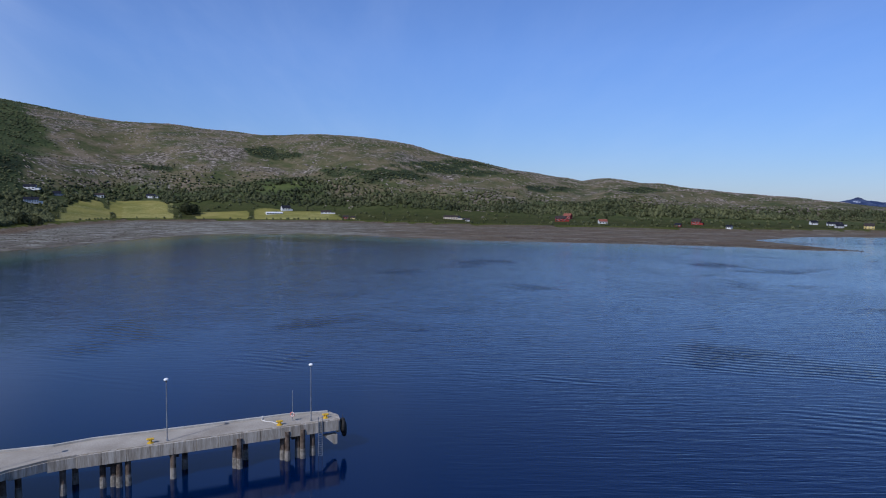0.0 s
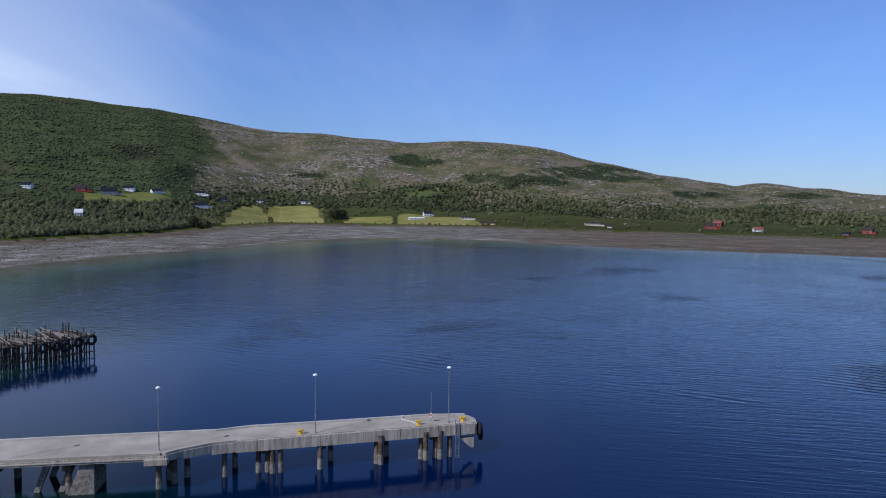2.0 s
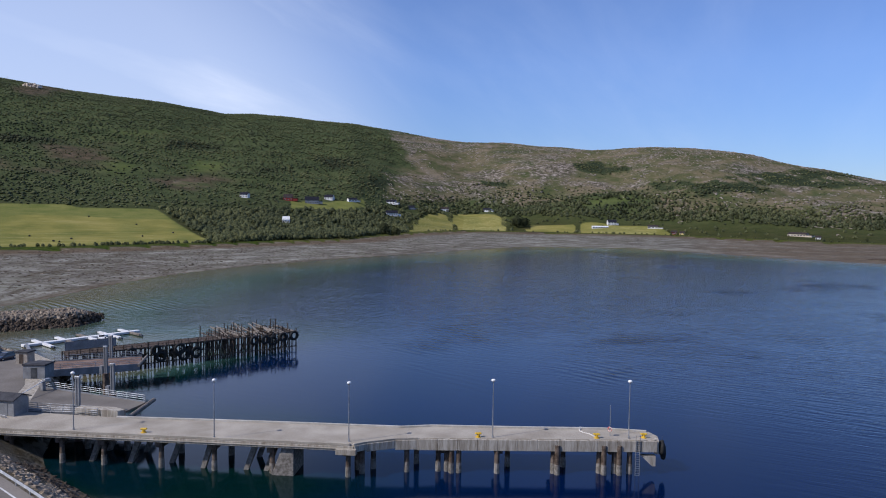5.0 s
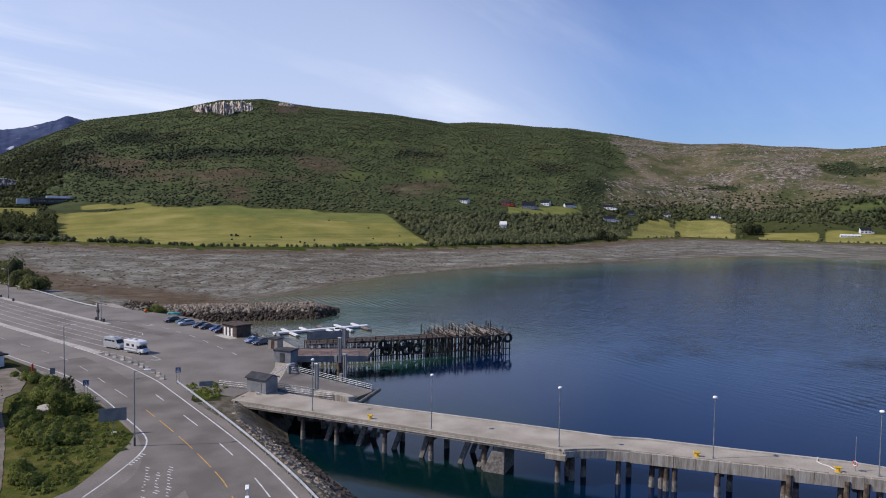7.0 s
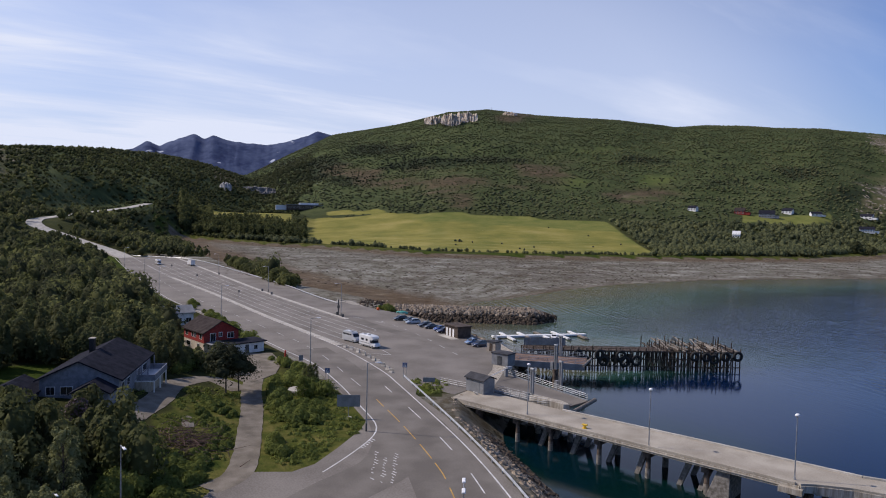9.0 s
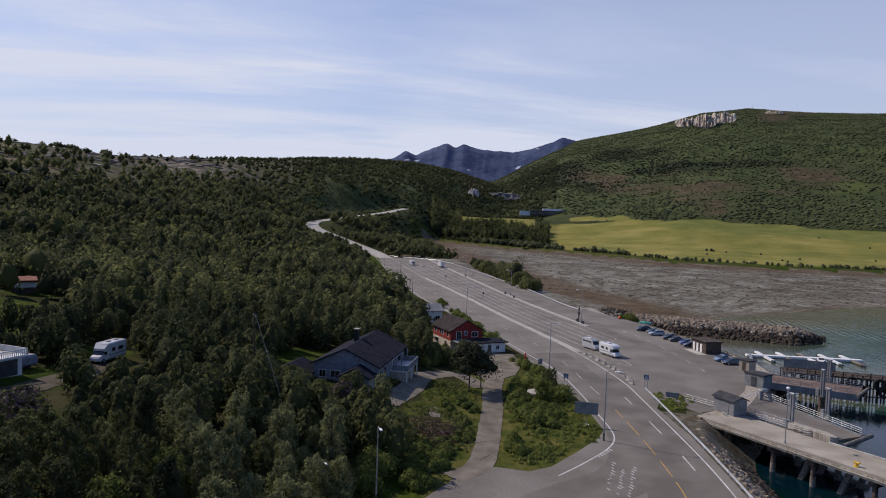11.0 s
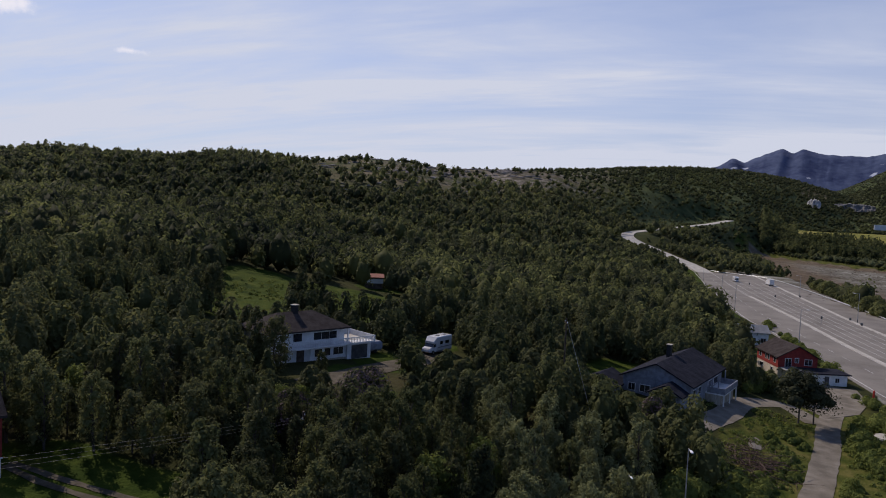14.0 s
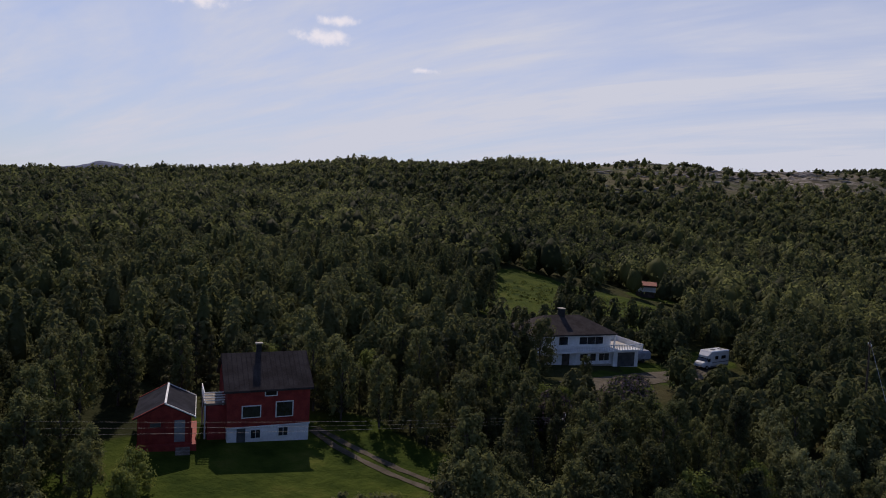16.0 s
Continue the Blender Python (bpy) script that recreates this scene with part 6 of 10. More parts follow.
def stone_field(name, label, spots, seed, parts=0, flat=1.0):
    """Loose stones: the first as objects of their own, the rest one joined mesh."""
    rnd = random.Random(seed)
    base = [rock_mesh(seed * 10 + k, 1.0) for k in range(5)]
    arr = [(np.array([v.co[:] for v in m.vertices]), [tuple(p.vertices) for p in m.polygons]) for m in base]
    buckets = {"dry": ([], [], 0), "wet": ([], [], 0)}
    heap = thing(name, label, "rocks")
    kid_meshes = {}
    for i, (x, y, z, r, is_wet) in enumerate(spots):
        key = "wet" if is_wet else "dry"
        k = rnd.randrange(5)
        e = Euler((rnd.uniform(0, 6), rnd.uniform(0, 6), rnd.uniform(0, 6)))
        if i < parts:
            mk = (k, key)
            if mk not in kid_meshes:
                me = base[k].copy()
                me.materials.append(WET_BOULDER if is_wet else BOULDER)
                kid_meshes[mk] = me
            ob = new("stone", kid_meshes[mk])
            ob.parent = heap
            ob.matrix_basis = Matrix.LocRotScale((x, y, z), e, (r, r, r))
            continue
        vs, fs, n0 = buckets[key]
        v, f = arr[k]
        R3 = np.array(e.to_matrix())
        w = ((v * r) @ R3.T) * np.array([1, 1, flat]) + np.array([x, y, z])
        n0 = sum(len(q) for q in vs)
        vs.append(w)
        fs.extend(tuple(a + n0 for a in q) for q in f)
    for key, (vs, fs, _) in buckets.items():
        if vs:
            me = bpy.data.meshes.new("rubble")
            me.from_pydata(np.concatenate(vs).tolist(), [], fs)
            me.materials.append(WET_BOULDER if key == "wet" else BOULDER)
            ob = new("rubble", me)
            ob.parent = heap
            tagged(ob, kind="stuff")
    return heap


def build_stones():
    rnd = random.Random(3)
    # breakwater
    a, b = Vector((-231, 105)), Vector((-205, 150.5))
    d = (b - a).normalized()
    n = Vector((-d.y, d.x))
    L_ = (b - a).length
    bm = B()
    core = []
    for s in np.linspace(-3, L_ + 3, 16):
        f = min(1, max(0.15, (L_ + 4 - s) / 9))
        p = a + d * s
        core.append([bm.verts.new((*(p + n * o * f), z * f + 0.1)) for o, z in ((-11, -1.5), (-5, 3.2), (0, 3.8), (5, 3.2), (11, -1.5))])
    for p, q in zip(core, core[1:]):
        for i in range(4):
            bm.faces.new((p[i], q[i], q[i + 1], p[i + 1]))
    part("breakwater_core", bm, WET_BOULDER).name = "breakwater"
    tagged(bpy.data.objects["breakwater"], "rubble core of the breakwater", "breakwater", kind="structure")
    spots = []
    for k in range(4200):
        s, o = rnd.uniform(-3, L_ + 4), rnd.uniform(-11.2, 11.2)
        f = min(1, max(0.15, (L_ + 4 - s) / 9))
        if abs(o) > 11.2 * f:
            continue
        z = np.interp(abs(o) / f, [0, 5, 11.2], [4.0, 3.4, -0.7]) * (0.35 + 0.65 * f)
        p = a + d * s + n * o
        spots.append((p.x, p.y, z, rnd.uniform(0.35, 0.95), z + rnd.uniform(-0.45, 0.45) < 2.3))
    stone_field("breakwater_rocks", "grey and weedy brown boulders of a breakwater", spots, 2, 120)
    # riprap under the road's seaward edge and round the quay
    spots = []
    line = resample([(-62, 45.4), (-78, 49.2), (-96, 53.2), (-105, 57.5), (-109, 61.5), (-113, 66)], 0.5)
    out = offset_line(line, 1.0)
    for k in range(1900):
        i = rnd.randrange(len(line) - 1)
        px, py = line[i]
        nx, ny = px - out[i][0], py - out[i][1]
        if ny < 0:
            nx, ny = -nx, -ny
        o = rnd.uniform(0.2, 8.6) * (1 if px > -100 else 0.9)
        x, y = px + nx * o + rnd.uniform(-0.4, 0.4), py + ny * o
        z = ROAD_Z - 0.25 - 0.62 * o
        spots.append((x, y, z, rnd.uniform(0.28, 0.75), z < 2.3))
    spots.sort(key=lambda q: abs(q[0] + 82) + abs(q[1] - 54))
    stone_field("riprap", "dumped grey stones sloping down to the water", spots, 4, 160)
    spots = []
    for k in range(420):
        x = rnd.uniform(-205, -112)
        y = np.interp(x, [-205, -168, -150, -139, -124, -112], [97, 98, 95.5, 91, 81, 70]) + abs(rnd.gauss(0, 2.2)) + 0.8
        z = 4.2 - 0.6 * (y - np.interp(x, [-205, -168, -150, -139, -124, -112], [97, 98, 95.5, 91, 81, 70]))
        spots.append((x, y, z, rnd.uniform(0.35, 0.8), z < 2.4))
    for k in range(260):
        x, y = rnd.uniform(-262, -205), 0
        y = np.interp(x, [-262, -240, -205], [104, 90, 97]) + rnd.uniform(0, 9)
        spots.append((x, y, max(1.2, ground_z(x, y)), rnd.uniform(0.25, 0.7), rnd.random() < 0.7))
    stone_field("shore_stones", "weedy stones along the quay shore", spots, 6, 0)
    # stones and weed lying about on the mud flat and the far spit
    spots = []
    for k in range(4200):
        az, f = rnd.uniform(20, 80), rnd.random()
        r0, r1 = np.interp(az, [20, 30, 40, 50, 60, 70, 80], [760, 570, 480, 400, 320, 340, 360]), np.interp(az, [20, 30, 40, 50, 60, 70, 80], [1120, 900, 720, 640, 610, 690, 880])
        r = r0 + (r1 - r0) * f
        x, y = -math.sin(radians(az)) * r, math.cos(radians(az)) * r
        spots.append((x, y, 0, rnd.uniform(0.3, 1.1), rnd.random() < 0.95))
    for k in range(900):
        f = rnd.random()
        x, y = 60 + f * 280, 692 - f * 135 + rnd.gauss(0, 9) + 14
        spots.append((x, y, 0, rnd.uniform(0.4, 1.3), rnd.random() < 0.98))
    zz, _ = land_height(np.array([s[0] for s in spots]), np.array([s[1] for s in spots]))
    spots = [(s[0], s[1], max(z, 0) + 0.04, s[3], s[4]) for s, z in zip(spots, zz)]
    stone_field("flat_stones", "scattered stones and weed clumps on the tidal flat", spots, 8, 0, 0.28)


build_stones()


def shore_clutter():
    """A bush, an orange buoy and a turquoise tarpaulin at the root of the breakwater, with a bank of pale sand."""
    bm = B()
    rim = []
    rnd = random.Random(31)
    for k in range(20):
        a = k / 20 * 2 * math.pi
        q = rnd.uniform(0.8, 1.15)
        x, y = -243 + math.cos(a) * 13 * q, 88.5 + math.sin(a) * 4.2 * q
        rim.append(bm.verts.new((x, y, ground_z(x, y) + 0.05)))
    top = bm.verts.new((-243, 88.5, ground_z(-243, 88.5) + 0.7))
    for k in range(20):
        bm.faces.new((top, rim[k], rim[(k + 1) % 20]))
    sand = material("pale_sand", (0.26, 0.235, 0.19), (0.40, 0.365, 0.31), 0.95, 2.0, 0.4, 10.0)
    tagged(part("sand_bank", bm, sand, smooth_shade=True), "bank of pale sand beside the yard", "sand", kind="structure")
    b = thing("mooring_buoy", "orange plastic buoy lying on the shore", "buoy", at=pose(-216.7, 89.3, ground_z(-216.7, 89.3)))
    bm = B()
    bmesh.ops.create_uvsphere(bm, u_segments=14, v_segments=10, radius=0.55, matrix=Matrix.Translation((0, 0, 0.5)))
    part("float", bm, material("orange_plastic", (0.55, 0.09, 0.02), (0.7, 0.13, 0.03), 0.4, 0.5, 0.0), b, smooth_shade=True)
    part("eye", ring(B(), (0, 0, 1.1), (1, 0, 0), 0.12, 0.03, 10, 5), STEEL, b)
    t = thing("boat_tarpaulin", "turquoise tarpaulin over a small boat ashore", "tarpaulin", at=pose(-215.6, 97.6, ground_z(-215.6, 97.6) + 0.1, 0, 0, 60))
    bm = B()
    rows = []
    for x, w, h in ((-2.2, 0.3, 0.5), (-1.2, 0.9, 0.9), (0.4, 1.0, 1.05), (1.6, 0.7, 0.8), (2.3, 0.15, 0.5)):
        rows.append([bm.verts.new(c) for c in ((x, -w, 0.05), (x, -w * 0.7, h * 0.7), (x, 0, h), (x, w * 0.7, h * 0.7), (x, w, 0.05))])
    for p, q in zip(rows, rows[1:]):
        for i in range(4):
            bm.faces.new((p[i], q[i], q[i + 1], p[i + 1]))
    part("sheet", bm, material("turquoise_tarpaulin", (0.06, 0.26, 0.22), (0.10, 0.36, 0.31), 0.5, 0.6, 0.2), t)


shore_clutter()


# ---------------------------------------------------------------- road furniture
def guard_rail(line, label, post_gap=4.0, step=2.0):
    t = thing("guard_rail", label, "guard rail", group="guard rails")
    pts = resample(line, step)
    bm = B()
    # one folded steel beam: a closed W-shaped section swept along the line
    section = ((0.0, 0.36), (0.09, 0.44), (0.02, 0.54), (0.09, 0.64), (0.0, 0.74), (-0.03, 0.74), (0.05, 0.64), (-0.02, 0.54), (0.05, 0.44), (-0.03, 0.36))
    loops = []
    for i, p in enumerate(pts):
        q0, q1 = pts[max(0, i - 1)], pts[min(len(pts) - 1, i + 1)]
        ux, uy = q1[0] - q0[0], q1[1] - q0[1]
        ul = math.hypot(ux, uy)
        loops.append([bm.verts.new((p[0] + uy / ul * o, p[1] - ux / ul * o, ROAD_Z + dz)) for o, dz in section])
    for p, q in zip(loops, loops[1:]):
        for i in range(10):
            bm.faces.new((p[i], p[(i + 1) % 10], q[(i + 1) % 10], q[i]))
    bm.faces.new(loops[0][::-1]), bm.faces.new(loops[-1])
    part("beam", bm, STEEL, t)
    for k in range(0, len(pts), max(1, round(post_gap / step))):
        x, y = pts[k]
        part("post", box(B(), x - 0.06, x + 0.06, y - 0.06, y + 0.06, ROAD_Z - 0.5, ROAD_Z + 0.7), STEEL, t)


guard_rail([(-124, 56.6), (-118, 55.6), (-97, 51.9), (-82, 49.0), (-67, 45.6), (-50, 40.6), (-34, 34.6)], "galvanised steel guard rail above the riprap")
guard_rail([(-520, 28), (-503, 36), (-490, 49), (-477, 60.4), (-461, 65.2), (-433, 69.4), (-370, 74.6), (-299, 79.6), (-268, 80), (-249, 80.3), (-236, 81.5)], "galvanised guard rail along the mud flat", 6.0, 4.0)


def jersey():
    b = thing("concrete_barrier", "pale concrete barrier block by the lanes", "barrier", group="barrier blocks")
    bm = B()
    prof = [(-0.32, 0), (0.32, 0), (0.30, 0.12), (0.13, 0.35), (0.10, 0.85), (-0.10, 0.85), (-0.13, 0.35), (-0.30, 0.12)]
    lo = [bm.verts.new((-0.45, y, z)) for y, z in prof]
    hi = [bm.verts.new((0.45, y, z)) for y, z in prof]
    for i in range(8):
        bm.faces.new((lo[i], lo[(i + 1) % 8], hi[(i + 1) % 8], hi[i]))
    bm.faces.new(lo[::-1]), bm.faces.new(hi)
    part("block", bm, CONCRETE_PALE, b)
    return b


jb = jersey()
spots = resample([(-158.5, 56.6), (-148, 57.4), (-138, 57.2), (-129.5, 56.2)], 2.75)
for k, (x, y) in enumerate(spots):
    m = pose(x, y, ROAD_Z, 0, 0, 35 + 9 * math.sin(k * 2.1))
    if k == 0:
        jb.matrix_basis = m
    else:
        copy_thing(jb, m)


def road_lamp(h=10.4, label="tall grey steel road lamp with flat head", arm=1.4):
    t = thing("street_lamp", label, "street lamp", group="road lamps")
    part("base", rod(B(), (0, 0, -0.2), (0, 0, 1.2), 0.15, 0.13, 10), DARK_STEEL, t)
    part("pole", rod(B(), (0, 0, 1.1), (0, 0, h), 0.105, 0.06, 8), STEEL, t)
    part("arm", rod(B(), (0, 0, h), (arm, 0, h + 0.12), 0.045, 0.04, 6), STEEL, t)
    part("head", box(B(), arm - 0.2, arm + 0.75, -0.17, 0.17, h + 0.04, h + 0.2, None, 0.05), LAMP_GLASS, t)
    return t


rl = road_lamp()
for k, (x, y, deg) in enumerate(((-95.2, 37.2, 70), (-140.5, 42.3, 80), (-209.4, 36.2, 80), (-284, 26.4, 80), (-278, 66.8, 250), (-360, 61.8, 250), (-207, 72.6, 250), (-420, 22, 80), (-330, 25, 80))):
    m = pose(x, y, ROAD_Z, 0, 0, deg)
    if k == 0:
        rl.matrix_basis = m
    else:
        copy_thing(rl, m)
near_lamp = road_lamp(9.5, "grey road lamp with twin flat heads below the drone", 0.9)
part("arm", rod(B(), (0, 0, 9.5), (-0.9, 0, 9.62), 0.045, 0.04, 6), STEEL, near_lamp)
part("head", box(B(), -1.65, -0.7, -0.17, 0.17, 9.54, 9.7, None, 0.05), LAMP_GLASS, near_lamp)
near_lamp.matrix_basis = pose(-49.5, 28.1, ROAD_Z, 0, 0, 150)
copy_thing(rl, pose(-72.5, 2.2, 6.0, 0, 0, 10)).scale = (0.82, 0.82, 0.82)
copy_thing(rl, pose(-69.0, -3.6, 5.8, 0, 0, 20)).scale = (0.6, 0.6, 0.6)


def sign_face(name, label, x, y, deg, w, h, z0, m, posts=2):
    t = thing(name, label, "road sign", at=pose(x, y, ROAD_Z, 0, 0, deg))
    part("panel", box(B(), -w / 2, w / 2, -0.03, 0.03, z0, z0 + h, None, 0.01), m, t)
    for px in ((-w * 0.3, w * 0.3) if posts == 2 else (0,)):
        part("post", rod(B(), (px, 0.06, -0.3), (px, 0.06, z0 + h), 0.05, 0.05, 6), STEEL, t)
    return t


SIGN_BLUE = material("blue_sign_paint", (0.10, 0.13, 0.22), (0.14, 0.17, 0.27), 0.4, 0.5, 0.0)
SIGN_BACK = material("grey_sign_back", (0.20, 0.21, 0.22), (0.28, 0.29, 0.30), 0.5, 1.0, 0.0, metal=0.3)
big_sign = sign_face("direction_sign", "large direction sign seen from its grey back", -102.5, 37.0, 66, 3.7, 1.9, 1.9, SIGN_BACK, 1)
part("footing", rod(B(), (0, 0.06, -0.3), (0, 0.06, 0.15), 0.7, 0.6, 10), CONCRETE_PALE, big_sign)
for x, y, deg in ((-125.9, 41.2, 60), (-124.9, 57.2, 60)):
    s = sign_face("crossing_sign", "blue pedestrian crossing sign on two posts", x, y, deg, 0.95, 0.95, 2.0, SIGN_BLUE)
    bm = B()
    vs = [bm.verts.new(c) for c in ((-0.36, -0.045, 2.1), (0.36, -0.045, 2.1), (0, -0.045, 2.84))]
    bm.faces.new(vs)
    part("symbol", bm, WHITE_WALL, s, "white triangle on the sign")
    bm = B()
    box(bm, -0.07, 0.07, -0.052, -0.048, 2.22, 2.6)
    part("symbol", bm, DARK_STEEL, s, "dark mark on the triangle")
sign_face("notice_board", "low grey notice board beside the rail", -116.3, 58.4, 62, 2.3, 0.9, 0.8, SIGN_BACK)
for x, y in ((-262, 52), (-330, 47), (-390, 43)):
    sign_face("lane_sign", "small dark lane sign on a single post", x, y, 100, 0.6, 0.9, 2.2, DARK_STEEL, 1)
sign_face("info_sign", "small grey sign beside the road", -143, 41.0, 70, 0.9, 1.2, 1.0, SIGN_BACK, 1)


def gantry():
    t = thing("lane_gantry", "dark steel gantry post with signal and arm", "signal", at=pose(-209, 72.4, ROAD_Z, 0, 0, 14))
    part("post", box(B(), -0.15, 0.15, -0.15, 0.15, 0, 5.2, None, 0.02), DARK_STEEL, t)
    part("arm", box(B(), -0.1, 4.2, -0.1, 0.1, 5.0, 5.2, None, 0.02), DARK_STEEL, t)
    part("signal", box(B(), -0.4, 0.4, -0.25, 0.25, 2.4, 3.3, None, 0.03), DARK_STEEL, t)
    part("cabinet", box(B(), -1.0, -0.4, -0.3, 0.3, 0, 1.1, None, 0.03), DARK_STEEL, t)


gantry()
for x, y in ((-270, 66.2), (-283, 65.6), (-205.5, 72.6), (-360, 62)):
    ob = part("signal_box", box(B(), x - 0.5, x + 0.5, y - 0.3, y + 0.3, ROAD_Z + 0.1, ROAD_Z + 1.0, None, 0.04), DARK_STEEL)
    tagged(ob, "dark steel control box on the kerb strip", "cabinet", group="control boxes")
red = thing("fire_hydrant", "small red hydrant post at the roadside", "hydrant", at=pose(-153, 40.3, ROAD_Z))
part("body", rod(B(), (0, 0, 0), (0, 0, 1.3), 0.2, 0.18, 10), material("red_enamel", (0.4, 0.03, 0.02), (0.55, 0.05, 0.03), 0.5, 0.5, 0.0), red)
part("cap", rod(B(), (0, 0, 1.3), (0, 0, 1.45), 0.24, 0.12, 10), material("red_enamel", (0.4, 0.03, 0.02), (0.55, 0.05, 0.03)), red)

# ---------------------------------------------------------------- vehicles
def car_paint(name, c):
    m = material(name, tuple(v * 0.9 for v in c), c, 0.28, 2.0, 0.0, spec=0.6)
    m.node_tree.nodes["Principled BSDF"].inputs["Coat Weight"].default_value = 0.6
    return m


RIM = material("alloy_rim", (0.4, 0.4, 0.41), (0.55, 0.55, 0.56), 0.35, 0.3, 0.0, metal=0.8)
LIGHT_CLEAR = material("clear_lamp_glass", (0.6, 0.6, 0.6), (0.75, 0.75, 0.75), 0.1, 0.3, 0.0, spec=0.6)
LIGHT_RED = material("red_lamp_glass", (0.3, 0.01, 0.01), (0.4, 0.02, 0.02), 0.15, 0.3, 0.0, spec=0.6)


def loft(bm, sections, close=True):
    rows = [[bm.verts.new(c) for c in s] for s in sections]
    k = len(rows[0])
    for p, q in zip(rows, rows[1:]):
        for i in range(k if close else k - 1):
            bm.faces.new((p[i], q[i], q[(i + 1) % k], p[(i + 1) % k]))
    if close:
        bm.faces.new(rows[0][::-1]), bm.faces.new(rows[-1])
    return bm


def wheels(t, xs, half, r, w=0.22):
    for x in xs:
        for s in (-1, 1):
            wh = part("wheel", rod(B(), (x, s * half, r), (x, s * (half - w), r), r * 0.98, r * 0.98, 16), RUBBER, t)
            part("rim", rod(B(), (x, s * (half + 0.015), r), (x, s * (half - 0.05), r), r * 0.62, r * 0.66, 12), RIM, wh)


def car(label, paint, length=4.4, wide=1.78, high=1.48, kind="estate"):
    """Front towards +x."""
    t = thing("car", label, "car", group="parked cars")
    hl, w = length / 2, wide / 2
    bm = B()
    prof = [(-hl, 0.42, 0.75, 0.86), (-hl + 0.12, 0.25, 0.95, 0.95), (-hl + 0.8, 0.2, 0.98, 1.0), (0, 0.2, 0.95, 1.0), (hl - 1.1, 0.2, 0.92, 1.0), (hl - 0.35, 0.22, 0.80, 0.95), (hl, 0.38, 0.62, 0.78)]
    loft(bm, [[(x, -w * f, z0), (x, -w * f, z0 + (z1 - z0) * 0.6), (x, -w * f * 0.93, z1), (x, w * f * 0.93, z1), (x, w * f, z0 + (z1 - z0) * 0.6), (x, w * f, z0)] for x, z0, z1, f in prof])
    part("body", bm, paint, t)
    tail = -hl + (0.25 if kind == "estate" else 0.75)
    roof_r = tail + (0.45 if kind == "estate" else 0.7)
    cab = [(tail, 0.92, 0.93), (roof_r, high - 0.04, 0.80), (-0.2, high, 0.78), (0.35, high - 0.05, 0.78), (hl - 1.05, 0.90, 0.90)]
    g = B()
    loft(g, [[(x, -w * 0.93, 0.9), (x, -w * f, z), (x, w * f, z), (x, w * 0.93, 0.9)] for x, z, f in cab])
    part("window_band", g, GLASS, t, "dark car windows")
    r = B()
    loft(r, [[(x, -w * f - 0.01, z - 0.03), (x, -w * f * 0.96, z + 0.02), (x, w * f * 0.96, z + 0.02), (x, w * f + 0.01, z - 0.03)] for x, z, f in cab[1:4]])
    part("roof", r, paint, t)
    for s in (-1, 1):
        for i, j in ((0, 1), (3, 4)):
            (x0, z0, f0), (x1, z1, f1) = cab[i], cab[j]
            part("pillar", rod(B(), (x0, s * w * f0, z0), (x1, s * w * f1, z1), 0.05, 0.05, 4), paint, t)
        part("pillar", rod(B(), (-0.1, s * w * 0.93, 0.9), (-0.1, s * w * 0.79, high - 0.02), 0.045, 0.045, 4), paint, t)
        part("headlight", box(B(), hl - 0.28, hl - 0.06, s * w * 0.62 - 0.18, s * w * 0.62 + 0.18, 0.58, 0.74), LIGHT_CLEAR, t)
        part("tail_light", box(B(), -hl - 0.01, -hl + 0.12, s * w * 0.72 - 0.1, s * w * 0.72 + 0.1, 0.62, 0.86), LIGHT_RED, t)
        part("mirror", box(B(), 0.75, 0.92, s * (w + 0.02) - 0.09, s * (w + 0.02) + 0.09, 0.92, 1.06), paint, t)
    part("number_plate", box(B(), hl - 0.01, hl + 0.02, -0.26, 0.26, 0.42, 0.53), WHITE_WALL, t)
    wheels(t, (-hl + 0.85, hl - 0.85), w, 0.31)
    return t


CARS = [((-194.0, 87.4), 150, "black pick-up style estate car parked in the yard", (0.012, 0.012, 0.014), "estate"),
        ((-190.0, 88.8), 152, "small teal blue hatchback parked in the yard", (0.02, 0.06, 0.08), "hatch"),
        ((-186.6, 88.2), 150, "light silver-blue estate car parked in the yard", (0.32, 0.38, 0.44), "estate"),
        ((-180.2, 89.2), 150, "dark grey estate car parked in the yard", (0.02, 0.022, 0.028), "estate"),
        ((-177.0, 89.4), 151, "black hatchback parked in the yard", (0.012, 0.013, 0.015), "hatch"),
        ((-172.6, 90.2), 150, "bright blue hatchback parked in the yard", (0.02, 0.07, 0.28), "hatch"),
        ((-169.2, 89.8), 149, "dark blue estate car parked by the kiosk", (0.012, 0.02, 0.06), "estate"),
        ((-151.6, 88.6), 158, "light blue hatchback parked past the kiosk", (0.16, 0.26, 0.42), "hatch"),
        ((-148.2, 88.8), 158, "dark navy estate car parked past the kiosk", (0.01, 0.016, 0.045), "estate")]
for k, ((x, y), deg, label, col, kind) in enumerate(CARS):
    c = car(label, car_paint("car_paint_" + "abcdefghij"[k], col), 4.55 if kind == "estate" else 4.1, 1.78, 1.5, kind)
    c.matrix_basis = pose(x, y, ROAD_Z, 0, 0, deg + 122)

VAN_WHITE = car_paint("van_white", (0.70, 0.70, 0.69))
VAN_SILVER = car_paint("van_silver", (0.42, 0.43, 0.44))


